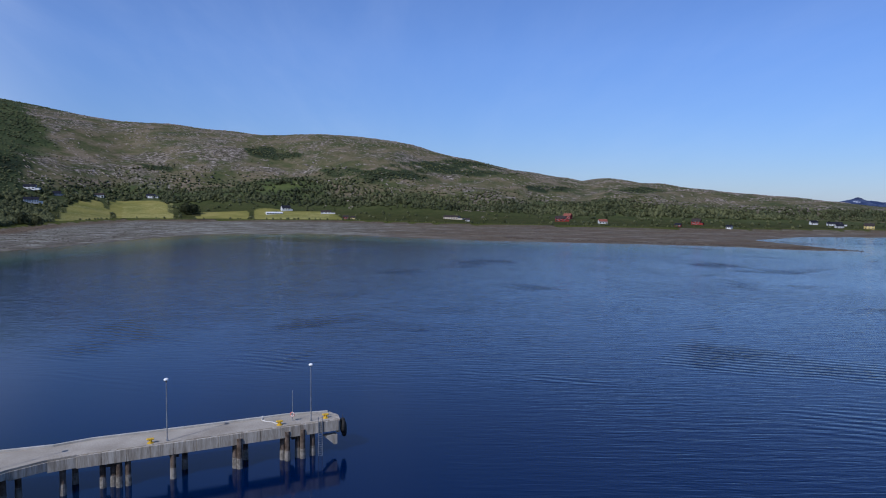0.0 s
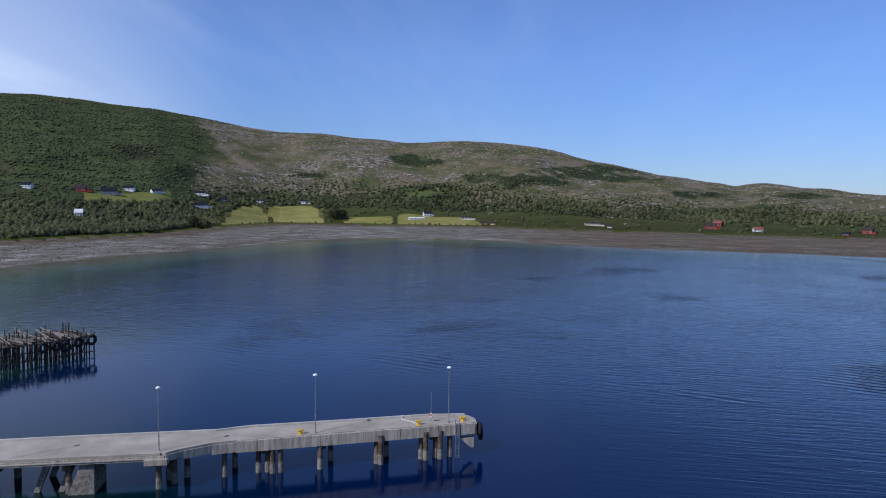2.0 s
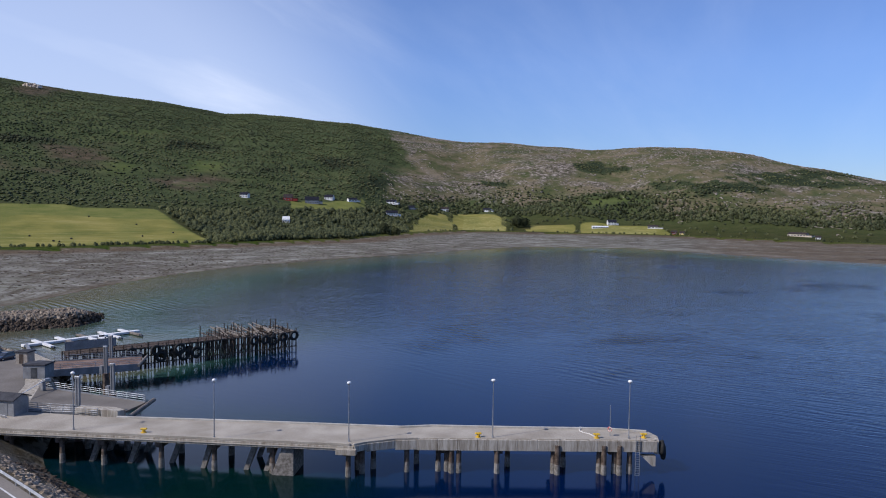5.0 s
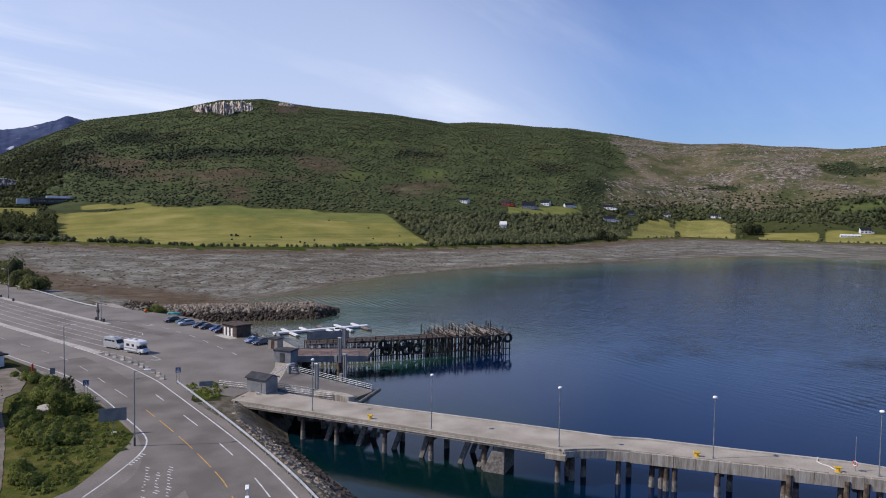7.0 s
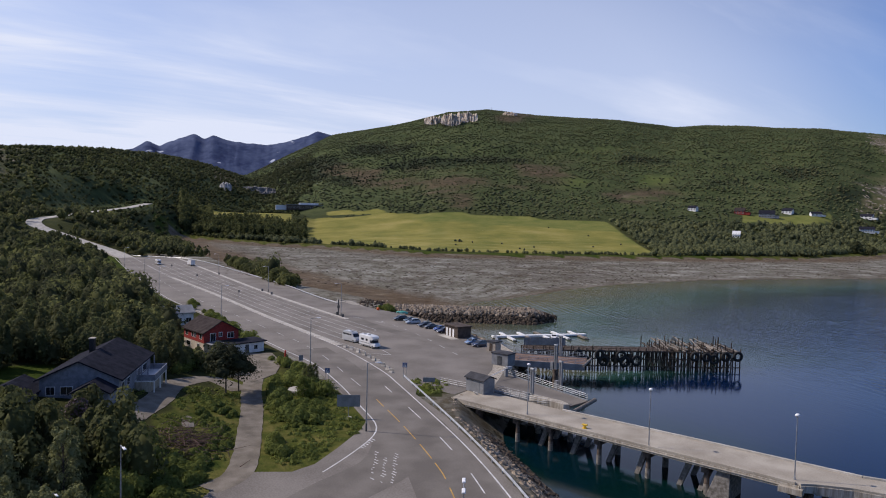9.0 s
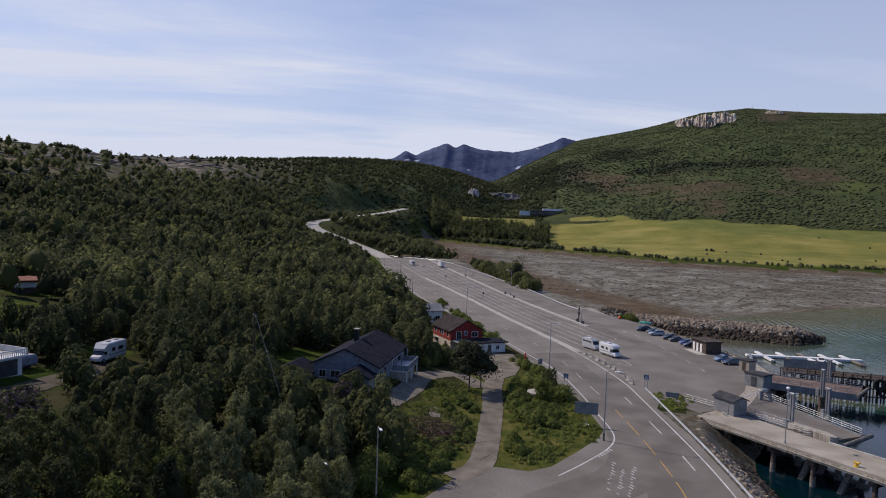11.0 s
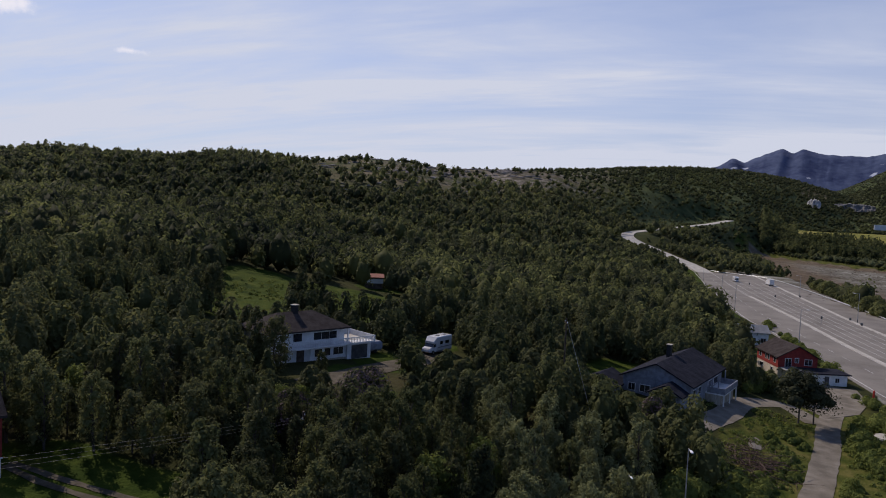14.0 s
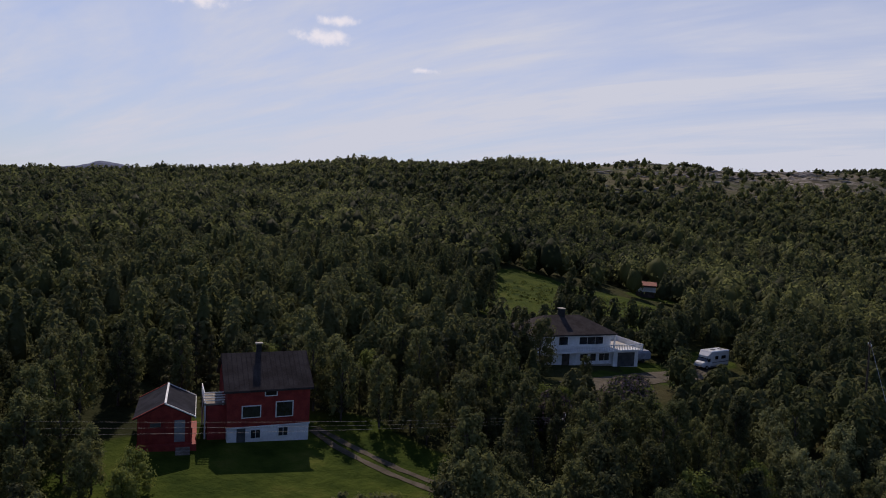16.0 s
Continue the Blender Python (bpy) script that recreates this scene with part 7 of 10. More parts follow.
def camper_van(label, m):
    t = thing("camper_van", label, "van", at=m)
    sec = [(-2.9, 0.5, 2.45, 0.95), (-2.75, 0.35, 2.6, 1.0), (0.9, 0.35, 2.62, 1.0), (1.5, 0.35, 2.3, 0.97), (2.15, 0.35, 1.45, 0.96), (2.75, 0.38, 1.15, 0.9), (2.95, 0.45, 0.8, 0.84)]
    part("body", loft(B(), [[(x, -1.0 * f, z0), (x, -1.0 * f, z0 + (z1 - z0) * 0.55), (x, -0.86 * f, z1), (x, 0.86 * f, z1), (x, 1.0 * f, z0 + (z1 - z0) * 0.55), (x, 1.0 * f, z0)] for x, z0, z1, f in sec]), VAN_SILVER, t)
    for s in (-1, 1):
        for x0, x1 in ((-2.5, -1.3), (-1.15, 0.1), (0.3, 1.15)):
            part("side_window", box(B(), x0, x1, s * 0.95 - 0.03, s * 0.95 + 0.03, 1.5, 2.12), GLASS, t)
        part("headlight", box(B(), 2.7, 2.9, s * 0.66 - 0.14, s * 0.66 + 0.14, 0.75, 1.0), LIGHT_CLEAR, t)
    part("windscreen", loft(B(), [[(1.6, -0.8, 2.22), (1.6, 0.8, 2.22), (1.56, 0.8, 2.2), (1.56, -0.8, 2.2)], [(2.2, -0.86, 1.5), (2.2, 0.86, 1.5), (2.1, 0.86, 1.45), (2.1, -0.86, 1.45)]]), GLASS, t)
    part("roof_hatch", box(B(), -1.2, -0.5, -0.35, 0.35, 2.6, 2.74, None, 0.03), WHITE_WALL, t)
    part("roof_box", box(B(), 0.1, 0.6, -0.3, 0.3, 2.6, 2.72, None, 0.03), PAINT_GREY, t)
    wheels(t, (-1.75, 1.95), 0.98, 0.34)


def motorhome(label, m, alcove=True, paint=None):
    paint = paint or VAN_WHITE
    t = thing("motorhome", label, "motorhome", at=m)
    part("body", box(B(), -3.4, 1.3, -1.12, 1.12, 0.5, 2.95, None, 0.12), paint, t)
    part("skirt", box(B(), -3.35, 1.2, -1.05, 1.05, 0.3, 0.55), PAINT_GREY, t)
    sec = [(1.2, 0.38, 1.95, 0.94), (1.7, 0.38, 1.85, 0.93), (2.2, 0.4, 1.3, 0.9), (2.85, 0.42, 1.1, 0.86), (3.05, 0.5, 0.8, 0.8)]
    part("cab", loft(B(), [[(x, -1.05 * f, z0), (x, -1.05 * f, z0 + (z1 - z0) * 0.6), (x, -0.9 * f, z1), (x, 0.9 * f, z1), (x, 1.05 * f, z0 + (z1 - z0) * 0.6), (x, 1.05 * f, z0)] for x, z0, z1, f in sec]), paint, t)
    if alcove:
        part("alcove", loft(B(), [[(1.2, -1.1, 1.95), (1.2, -1.1, 2.92), (1.2, 1.1, 2.92), (1.2, 1.1, 1.95)], [(2.0, -1.02, 2.0), (2.0, -1.02, 2.8), (2.0, 1.02, 2.8), (2.0, 1.02, 2.0)], [(2.35, -0.9, 2.25), (2.35, -0.9, 2.5), (2.35, 0.9, 2.5), (2.35, 0.9, 2.25)]]), paint, t)
    else:
        part("alcove", loft(B(), [[(1.2, -1.08, 1.9), (1.2, -1.08, 2.9), (1.2, 1.08, 2.9), (1.2, 1.08, 1.9)], [(1.9, -0.95, 1.85), (1.9, -0.9, 2.2), (1.9, 0.9, 2.2), (1.9, 0.95, 1.85)]]), paint, t)
    part("windscreen", loft(B(), [[(1.78, -0.85, 1.82), (1.78, 0.85, 1.82), (1.7, 0.85, 1.8), (1.7, -0.85, 1.8)], [(2.28, -0.88, 1.3), (2.28, 0.88, 1.3), (2.2, 0.88, 1.25), (2.2, -0.88, 1.25)]]), GLASS, t)
    for s in (-1, 1):
        part("cab_window", box(B(), 1.3, 1.95, s * 0.98 - 0.03, s * 0.98 + 0.03, 1.25, 1.75), GLASS, t)
        part("side_window", box(B(), -2.4, -1.3, s * 1.12 - 0.02, s * 1.12 + 0.02, 1.6, 2.15), GLASS, t)
        part("side_window", box(B(), -0.5, 0.3, s * 1.12 - 0.02, s * 1.12 + 0.02, 1.6, 2.15), GLASS, t)
        part("headlight", box(B(), 2.85, 3.02, s * 0.62 - 0.14, s * 0.62 + 0.14, 0.72, 0.95), LIGHT_CLEAR, t)
        part("stripe", box(B(), -3.3, 1.0, s * 1.125 - 0.01, s * 1.125 + 0.01, 1.05, 1.2), PAINT_GREY, t)
    part("rear_window", box(B(), -3.43, -3.38, -0.6, 0.6, 1.6, 2.1), GLASS, t)
    for x in (-2.3, -0.4):
        part("roof_hatch", box(B(), x - 0.3, x + 0.3, -0.3, 0.3, 2.93, 3.06, None, 0.03), PAINT_GREY, t)
    wheels(t, (-1.9, 2.1), 1.05, 0.35)


LANE_DEG = 14
camper_van("silver-white camper van waiting in the queue lanes", pose(-165.6, 60.9, ROAD_Z, 0, 0, LANE_DEG))
motorhome("white alcove motorhome waiting in the queue lanes", pose(-157.0, 62.6, ROAD_Z, 0, 0, LANE_DEG))
motorhome("white alcove motorhome coming down the road", pose(-432, 40.5, ROAD_Z, 0, 0, 8))
motorhome("white semi-integrated motorhome parked beside a house", pose(-112.8, -38.9, ground_z(-112.8, -38.9) + 0.12, 0, 0, 342), False)


def box_truck():
    t = thing("box_truck", "white box trailer seen from behind", "truck", at=pose(-420, 57.0, ROAD_Z, 0, 0, 190))
    part("box", box(B(), -3.2, 2.2, -1.2, 1.2, 0.9, 3.5, None, 0.04), VAN_WHITE, t)
    part("cab", box(B(), 2.3, 4.0, -1.1, 1.1, 0.6, 2.6, None, 0.12), VAN_WHITE, t)
    part("windscreen", box(B(), 3.96, 4.03, -0.95, 0.95, 1.6, 2.4), GLASS, t)
    part("chassis", box(B(), -3.1, 3.8, -0.5, 0.5, 0.55, 0.92), DARK_STEEL, t)
    wheels(t, (-1.9, 3.1), 1.1, 0.45)


box_truck()

# ---------------------------------------------------------------- houses
RED_BOARD = material("red_boarding", (0.20, 0.022, 0.018), (0.30, 0.04, 0.03), 0.75, 0.6, 0.25)
BLUE_BOARD = material("pale_blue_grey_boarding", (0.16, 0.172, 0.20), (0.25, 0.265, 0.30), 0.75, 0.6, 0.2)
ROOF_SLATE = material("dark_tile_roof", (0.014, 0.015, 0.022), (0.030, 0.031, 0.042), 0.95, 1.2, 0.5, spec=0.06)
ROOF_BROWN = material("brown_grey_tile_roof", (0.034, 0.027, 0.026), (0.064, 0.053, 0.050), 0.95, 1.2, 0.5, spec=0.06)
ROOF_RED = material("faded_red_roof", (0.17, 0.05, 0.03), (0.28, 0.10, 0.07), 0.8, 1.2, 0.4)
CHIMNEY = material("black_chimney_cladding", (0.012, 0.012, 0.013), (0.03, 0.03, 0.032), 0.6, 0.8, 0.2)
YELLOW_BOARD = material("yellow_boarding", (0.55, 0.42, 0.14), (0.7, 0.55, 0.2), 0.75, 0.6, 0.2)


def roof_gable(parent, x0, x1, y0, y1, ze, zr, m, over=0.45, thick=0.2, name="roof", tiles=True):
    """A gable roof, ridge along x; two slopes, each a part."""
    ym = (y0 + y1) / 2
    for s, ye in ((-1, y0 - over), (1, y1 + over)):
        fall = (zr - ze) / (ym - y0) * over
        bm = B()
        a = [(x0 - over, ym, zr), (x1 + over, ym, zr), (x1 + over, ye, ze - fall), (x0 - over, ye, ze - fall)]
        lo = [bm.verts.new(Vector(c)) for c in a]
        hi = [bm.verts.new(Vector(c) + Vector((0, 0, thick))) for c in a]
        bm.faces.new(hi), bm.faces.new(lo[::-1])
        for i in range(4):
            bm.faces.new((lo[i], lo[(i + 1) % 4], hi[(i + 1) % 4], hi[i]))
        part(name, bm, m, parent)
        n = max(3, int((abs(ye - ym)) / 0.36))
        if tiles:
            for k in range(n):
                f0, f1 = k / n, (k + 1) / n
                row = B()
                dz = ze - fall - zr
                a = [(x0 - over - 0.02, ym + (ye - ym) * f0, zr + dz * f0 + thick + 0.005), (x1 + over + 0.02, ym + (ye - ym) * f0, zr + dz * f0 + thick + 0.005),
                     (x1 + over + 0.02, ym + (ye - ym) * f1, zr + dz * f1 + thick + 0.02), (x0 - over - 0.02, ym + (ye - ym) * f1, zr + dz * f1 + thick + 0.02)]
                hi = [row.verts.new(c) for c in a]
                lo = [row.verts.new((c[0], c[1], c[2] - 0.06)) for c in a]
                row.faces.new(hi), row.faces.new(lo[::-1])
                for i in range(4):
                    row.faces.new((lo[i], lo[(i + 1) % 4], hi[(i + 1) % 4], hi[i]))
                part("course", row, m, parent)


def gable_walls(parent, x0, x1, y0, y1, ze, zr, m):
    for x in (x0, x1):
        bm = B()
        prismv = [(x - 0.08, y0, ze - 0.02), (x - 0.08, y1, ze - 0.02), (x - 0.08, (y0 + y1) / 2, zr - 0.02)]
        lo = [bm.verts.new(c) for c in prismv]
        hi = [bm.verts.new((c[0] + 0.16, c[1], c[2])) for c in prismv]
        bm.faces.new(lo[::-1]), bm.faces.new(hi)
        for i in range(3):
            bm.faces.new((lo[i], lo[(i + 1) % 3], hi[(i + 1) % 3], hi[i]))
        part("gable", bm, m, parent)


def chimney(parent, x, y, z0, z1, w=0.5, m=None):
    c = part("chimney", box(B(), x - w, x + w, y - w * 0.7, y + w * 0.7, z0, z1), m or CHIMNEY, parent)
    part("chimney_cap", box(B(), x - w - 0.1, x + w + 0.1, y - w * 0.7 - 0.1, y + w * 0.7 + 0.1, z1, z1 + 0.12), CONCRETE, c)


def red_barn_house():
    """Red boarded house on a white basement, gable roof, two storeys to the lawn."""
    a, b = Vector((-40.0, -52.5)), Vector((-31.9, -56.7))
    base = ground_z(-35.7, -55.3) - 0.4
    ang = math.degrees(math.atan2(b.y - a.y, b.x - a.x))
    t = thing("red_house", "red boarded house with white basement and grey roof", "house", at=pose((a.x + b.x) / 2, (a.y + b.y) / 2, base, 0, 0, ang))
    W, D = 3.85, 7.6
    part("basement", box(B(), -W, W, -D, 0, 0, 1.85), WHITE_WALL, t, "white painted basement wall")
    part("wall", box(B(), -W - 0.04, W + 0.04, -D - 0.04, 0.04, 1.85, 5.6), RED_BOARD, t)
    for k in range(30):
        x = -W + 0.15 + k * (2 * W - 0.3) / 29
        part("board", box(B(), x - 0.03, x + 0.03, 0.03, 0.065, 1.9, 5.5), RED_BOARD, t)
    roof_gable(t, -W, W, -D, 0, 5.5, 8.0, ROOF_BROWN, 0.35, tiles=False)
    for k in range(19):
        x = -W - 0.3 + k * (2 * W + 0.6) / 18
        part("roof_seam", rod(B(), (x, -D / 2 + 0.03, 8.2), (x, 0.33, 5.48), 0.022, 0.022, 5), ROOF_BROWN, t)
    gable_walls(t, -W, W, -D, 0, 5.6, 8.0, RED_BOARD)
    part("trim_board", box(B(), -W - 0.1, W + 0.1, 0.04, 0.09, 1.8, 1.92), WHITE_WALL, t)
    for x0, x1, z0, z1, bars in ((-2.55, -0.75, 2.75, 3.95, 0), (0.6, 2.3, 2.65, 4.2, 0), (-0.45, 0.75, 4.75, 5.35, 0), (-1.75, -0.7, 0.7, 1.65, 1), (0.85, 1.9, 0.75, 1.7, 1)):
        x0, x1 = -x1, -x0
        window_unit(t, pose(0, 0, 0, 0, 0, 180), -x1, -x0, z0, z1, -0.06, WHITE_WALL, GLASS, bars)
    part("door", box(B(), 2.15, 2.95, 0.0, 0.06, -0.1, 1.75), DARK_STEEL, t, "dark basement door")
    chimney(t, 0.55, -D / 2 - 0.2, 7.0, 9.0, 0.25)
    # terrace behind the gable end
    for z in (3.9,):
        part("terrace", box(B(), W + 0.1, W + 2.0, -4.6, -1.0, z, z + 0.18), GREY_WOOD, t)
    for x, y in ((W + 1.9, -4.5), (W + 1.9, -1.1), (W + 0.3, -1.1)):
        part("terrace_post", box(B(), x - 0.07, x + 0.07, y - 0.07, y + 0.07, 0, 4.2), WHITE_WALL, t)
    for k in range(4):
        part("terrace_rail", box(B(), W + 0.1, W + 2.0, -1.13, -1.07, 4.3 + k * 0.25, 4.38 + k * 0.25), WHITE_WALL, t)
        part("terrace_rail", box(B(), W + 1.93, W + 2.0, -4.6, -1.0, 4.3 + k * 0.25, 4.38 + k * 0.25), WHITE_WALL, t)
    part("lean_to", box(B(), W, W + 1.7, -5.0, -0.8, 0, 3.85), RED_BOARD, t, "red lean-to below the terrace")


red_barn_house()


def red_shed():
    """Small red shed on a plinth, gable end and door to the lawn, low slate roof."""
    base = ground_z(-28.6, -58.2) - 0.3
    t = thing("red_shed", "red boarded shed with white-edged grey roof", "shed", at=pose(-29.0, -61.0, base, 0, 0, 239))
    part("plinth", box(B(), -3.75, 3.1, -2.75, 2.3, -0.8, 0.75), RED_BOARD, t, "red painted plinth with a narrow landing")
    part("wall", box(B(), -3.1, 3.1, -2.25, 2.25, 0.75, 3.25), RED_BOARD, t)
    roof_gable(t, -3.1, 3.1, -2.25, 2.25, 3.25, 4.4, ROOF_SLATE, 0.35, 0.12)
    gable_walls(t, -3.1, 3.1, -2.25, 2.25, 3.25, 4.4, RED_BOARD)
    for k in range(18):
        y = -2.15 + k * 4.3 / 17
        part("board", box(B(), -3.14, -3.1, y - 0.03, y + 0.03, 0.8, 3.2), RED_BOARD, t)
    for s in (-1, 1):
        part("verge_board", rod(B(), (s * 3.48, -2.62, 3.22), (s * 3.48, 0, 4.54), 0.07, 0.07, 4), WHITE_WALL, t)
        part("verge_board", rod(B(), (s * 3.48, 2.62, 3.22), (s * 3.48, 0, 4.54), 0.07, 0.07, 4), RED_BOARD, t)
    part("eave_board", box(B(), -3.45, 3.45, -2.66, -2.58, 3.04, 3.2), WHITE_WALL, t)
    part("ridge_cap", box(B(), -3.48, 3.48, -0.16, 0.02, 4.53, 4.62), WHITE_WALL, t, "white ridge flashing")
    part("door", box(B(), -3.18, -3.1, -1.75, -0.85, 0.85, 2.85), PAINT_GREY, t, "grey door")
    part("window", box(B(), -3.17, -3.1, 0.3, 1.2, 2.3, 2.65), DARK_STEEL, t, "narrow dark window")
    for k in range(4):
        part("step", box(B(), -4.05 - k * 0.28, -3.77 - k * 0.28, -2.2, -1.0, -0.8, 0.55 - k * 0.2), GREY_WOOD, t)


red_shed()


def white_house():
    """White two-storey villa with a long balcony, garage terrace and hipped brown roof."""
    a, b = Vector((-84.5, -55.6)), Vector((-96.8, -48.6))
    base = 14.0
    ang = math.degrees(math.atan2(b.y - a.y, b.x - a.x))
    t = thing("white_house", "white two-storey villa with long balcony and brown roof", "house", at=pose((a.x + b.x) / 2, (a.y + b.y) / 2, base, 0, 0, ang + 180))
    # local: x from right (+) to left, front at y = 0 facing +y after the half turn
    W, D = 6.8, 8.5
    F = pose(0, 0, 0, 0, 0, 180)

    def lb(x0, x1, y0, y1, z0, z1, bev=0.0):
        return box(B(), x0, x1, y0, y1, z0, z1, F, bev)

    part("wall", lb(-W, W, 0, D, -0.6, 2.5), WHITE_WALL, t)
    part("wall", lb(-W, W, 0.6, D, 2.5, 5.0), WHITE_WALL, t)
    part("basement", lb(-W - 0.03, W + 0.03, -0.03, D, -1.5, 0.25), CONCRETE, t)
    # hipped roof
    bm = B()
    o = 0.7
    e = [F @ Vector(c) for c in ((-W - o, -0.3, 5.0), (W + o, -0.3, 5.0), (W + o, D + o, 5.0), (-W - o, D + o, 5.0))]
    r = [F @ Vector(c) for c in ((-W + 3.6, D / 2 + 0.2, 7.3), (W - 3.6, D / 2 + 0.2, 7.3))]
    ev, rv = [bm.verts.new(c) for c in e], [bm.verts.new(c) for c in r]
    lo = [bm.verts.new(c - Vector((0, 0, 0.22))) for c in e]
    bm.faces.new((ev[0], ev[1], rv[1], rv[0])), bm.faces.new((ev[2], ev[3], rv[0], rv[1]))
    bm.faces.new((ev[1], ev[2], rv[1])), bm.faces.new((ev[3], ev[0], rv[0]))
    bm.faces.new(lo)
    for i in range(4):
        bm.faces.new((lo[i], lo[(i + 1) % 4], ev[(i + 1) % 4], ev[i]))
    part("roof", bm, ROOF_BROWN, t)
    c = part("chimney", lb(-0.6, 0.2, D / 2 - 0.4, D / 2 + 0.5, 6.3, 8.3), CHIMNEY, t)
    part("chimney_cap", lb(-0.7, 0.3, D / 2 - 0.5, D / 2 + 0.6, 8.3, 8.42), CONCRETE, c)

    def win(x0, x1, z0, z1, y, bars, glass=None):
        return window_unit(t, F, x0, x1, z0, z1, y, WHITE_WALL, glass or GLASS, bars)

    win(-2.6, -0.9, 3.2, 4.6, 0.6, 0), win(1.0, 5.4, 3.2, 4.5, 0.6, 2)
    win(0.9, 2.4, 0.7, 2.0, 0.0, 0), win(2.7, 3.9, 0.7, 2.0, 0.0, 0), win(4.3, 6.3, 0.7, 2.0, 0.0, 1), win(-6.3, -4.6, 0.7, 1.9, 0.0, 1)
    part("door", lb(-2.2, -0.9, -0.05, 0.05, 0.1, 2.25), BROWN_BOARD, t, "dark front door")
    # balcony along the front and the terrace on the garage
    part("balcony", lb(-W - 0.2, W + 4.8, -1.3, 0.6, 2.35, 2.6), WHITE_WALL, t)
    part("balcony_rail", lb(-W - 0.2, W + 4.8, -1.32, -1.22, 3.35, 3.48), WHITE_WALL, t)
    for k in range(62):
        x = -W - 0.1 + k * (2 * W + 4.7) / 61
        part("baluster", lb(x - 0.05, x + 0.05, -1.3, -1.24, 2.6, 3.36), WHITE_WALL, t)
    part("garage", lb(W, W + 4.6, -0.4, D - 2, -0.6, 2.4), WHITE_WALL, t)
    part("terrace", lb(W, W + 4.8, 0.6, D - 2, 2.4, 2.6), CONCRETE_PALE, t)
    part("garage_door", lb(W + 0.8, W + 3.9, -0.46, -0.38, -0.2, 2.0), DARK_STEEL, t, "dark open garage door")
    part("terrace_rail", lb(W + 4.7, W + 4.8, -1.3, D - 2, 2.6, 3.45), WHITE_WALL, t)
    part("terrace_rail", lb(W, W + 4.8, D - 2.1, D - 2, 2.6, 3.45), WHITE_WALL, t)
    part("porch_post", lb(W + 0.4, W + 0.6, 0.2, 0.4, 2.6, 5.0), WHITE_WALL, t)
    for x in (-3.9, -0.3, 6.9):
        for k in range(6):
            for s in (-1, 1):
                x0 = x - 0.45 + k * 0.18
                part("trellis_lath", rod(B(), F @ Vector((x0, -0.08, 0.2 if s > 0 else 2.2)), F @ Vector((x0 + 0.1 * s, -0.08, 2.2 if s > 0 else 0.2)), 0.03, 0.03, 4), WHITE_WALL, t)
    tarp = thing("covered_trailer", "trailer under a grey-blue tarpaulin", "trailer", at=pose(-103.5, -47.2, ground_z(-103.5, -47.2) + 0.1, 0, 0, 330))
    bm = box(B(), -1.7, 1.7, -1.0, 1.0, 0.3, 1.9, None, 0.35)
    part("tarpaulin", bm, BLUE_BOARD, tarp)
    part("wheel", rod(B(), (0, -1.0, 0.32), (0, 1.0, 0.32), 0.32, 0.32, 12), RUBBER, tarp)


white_house()


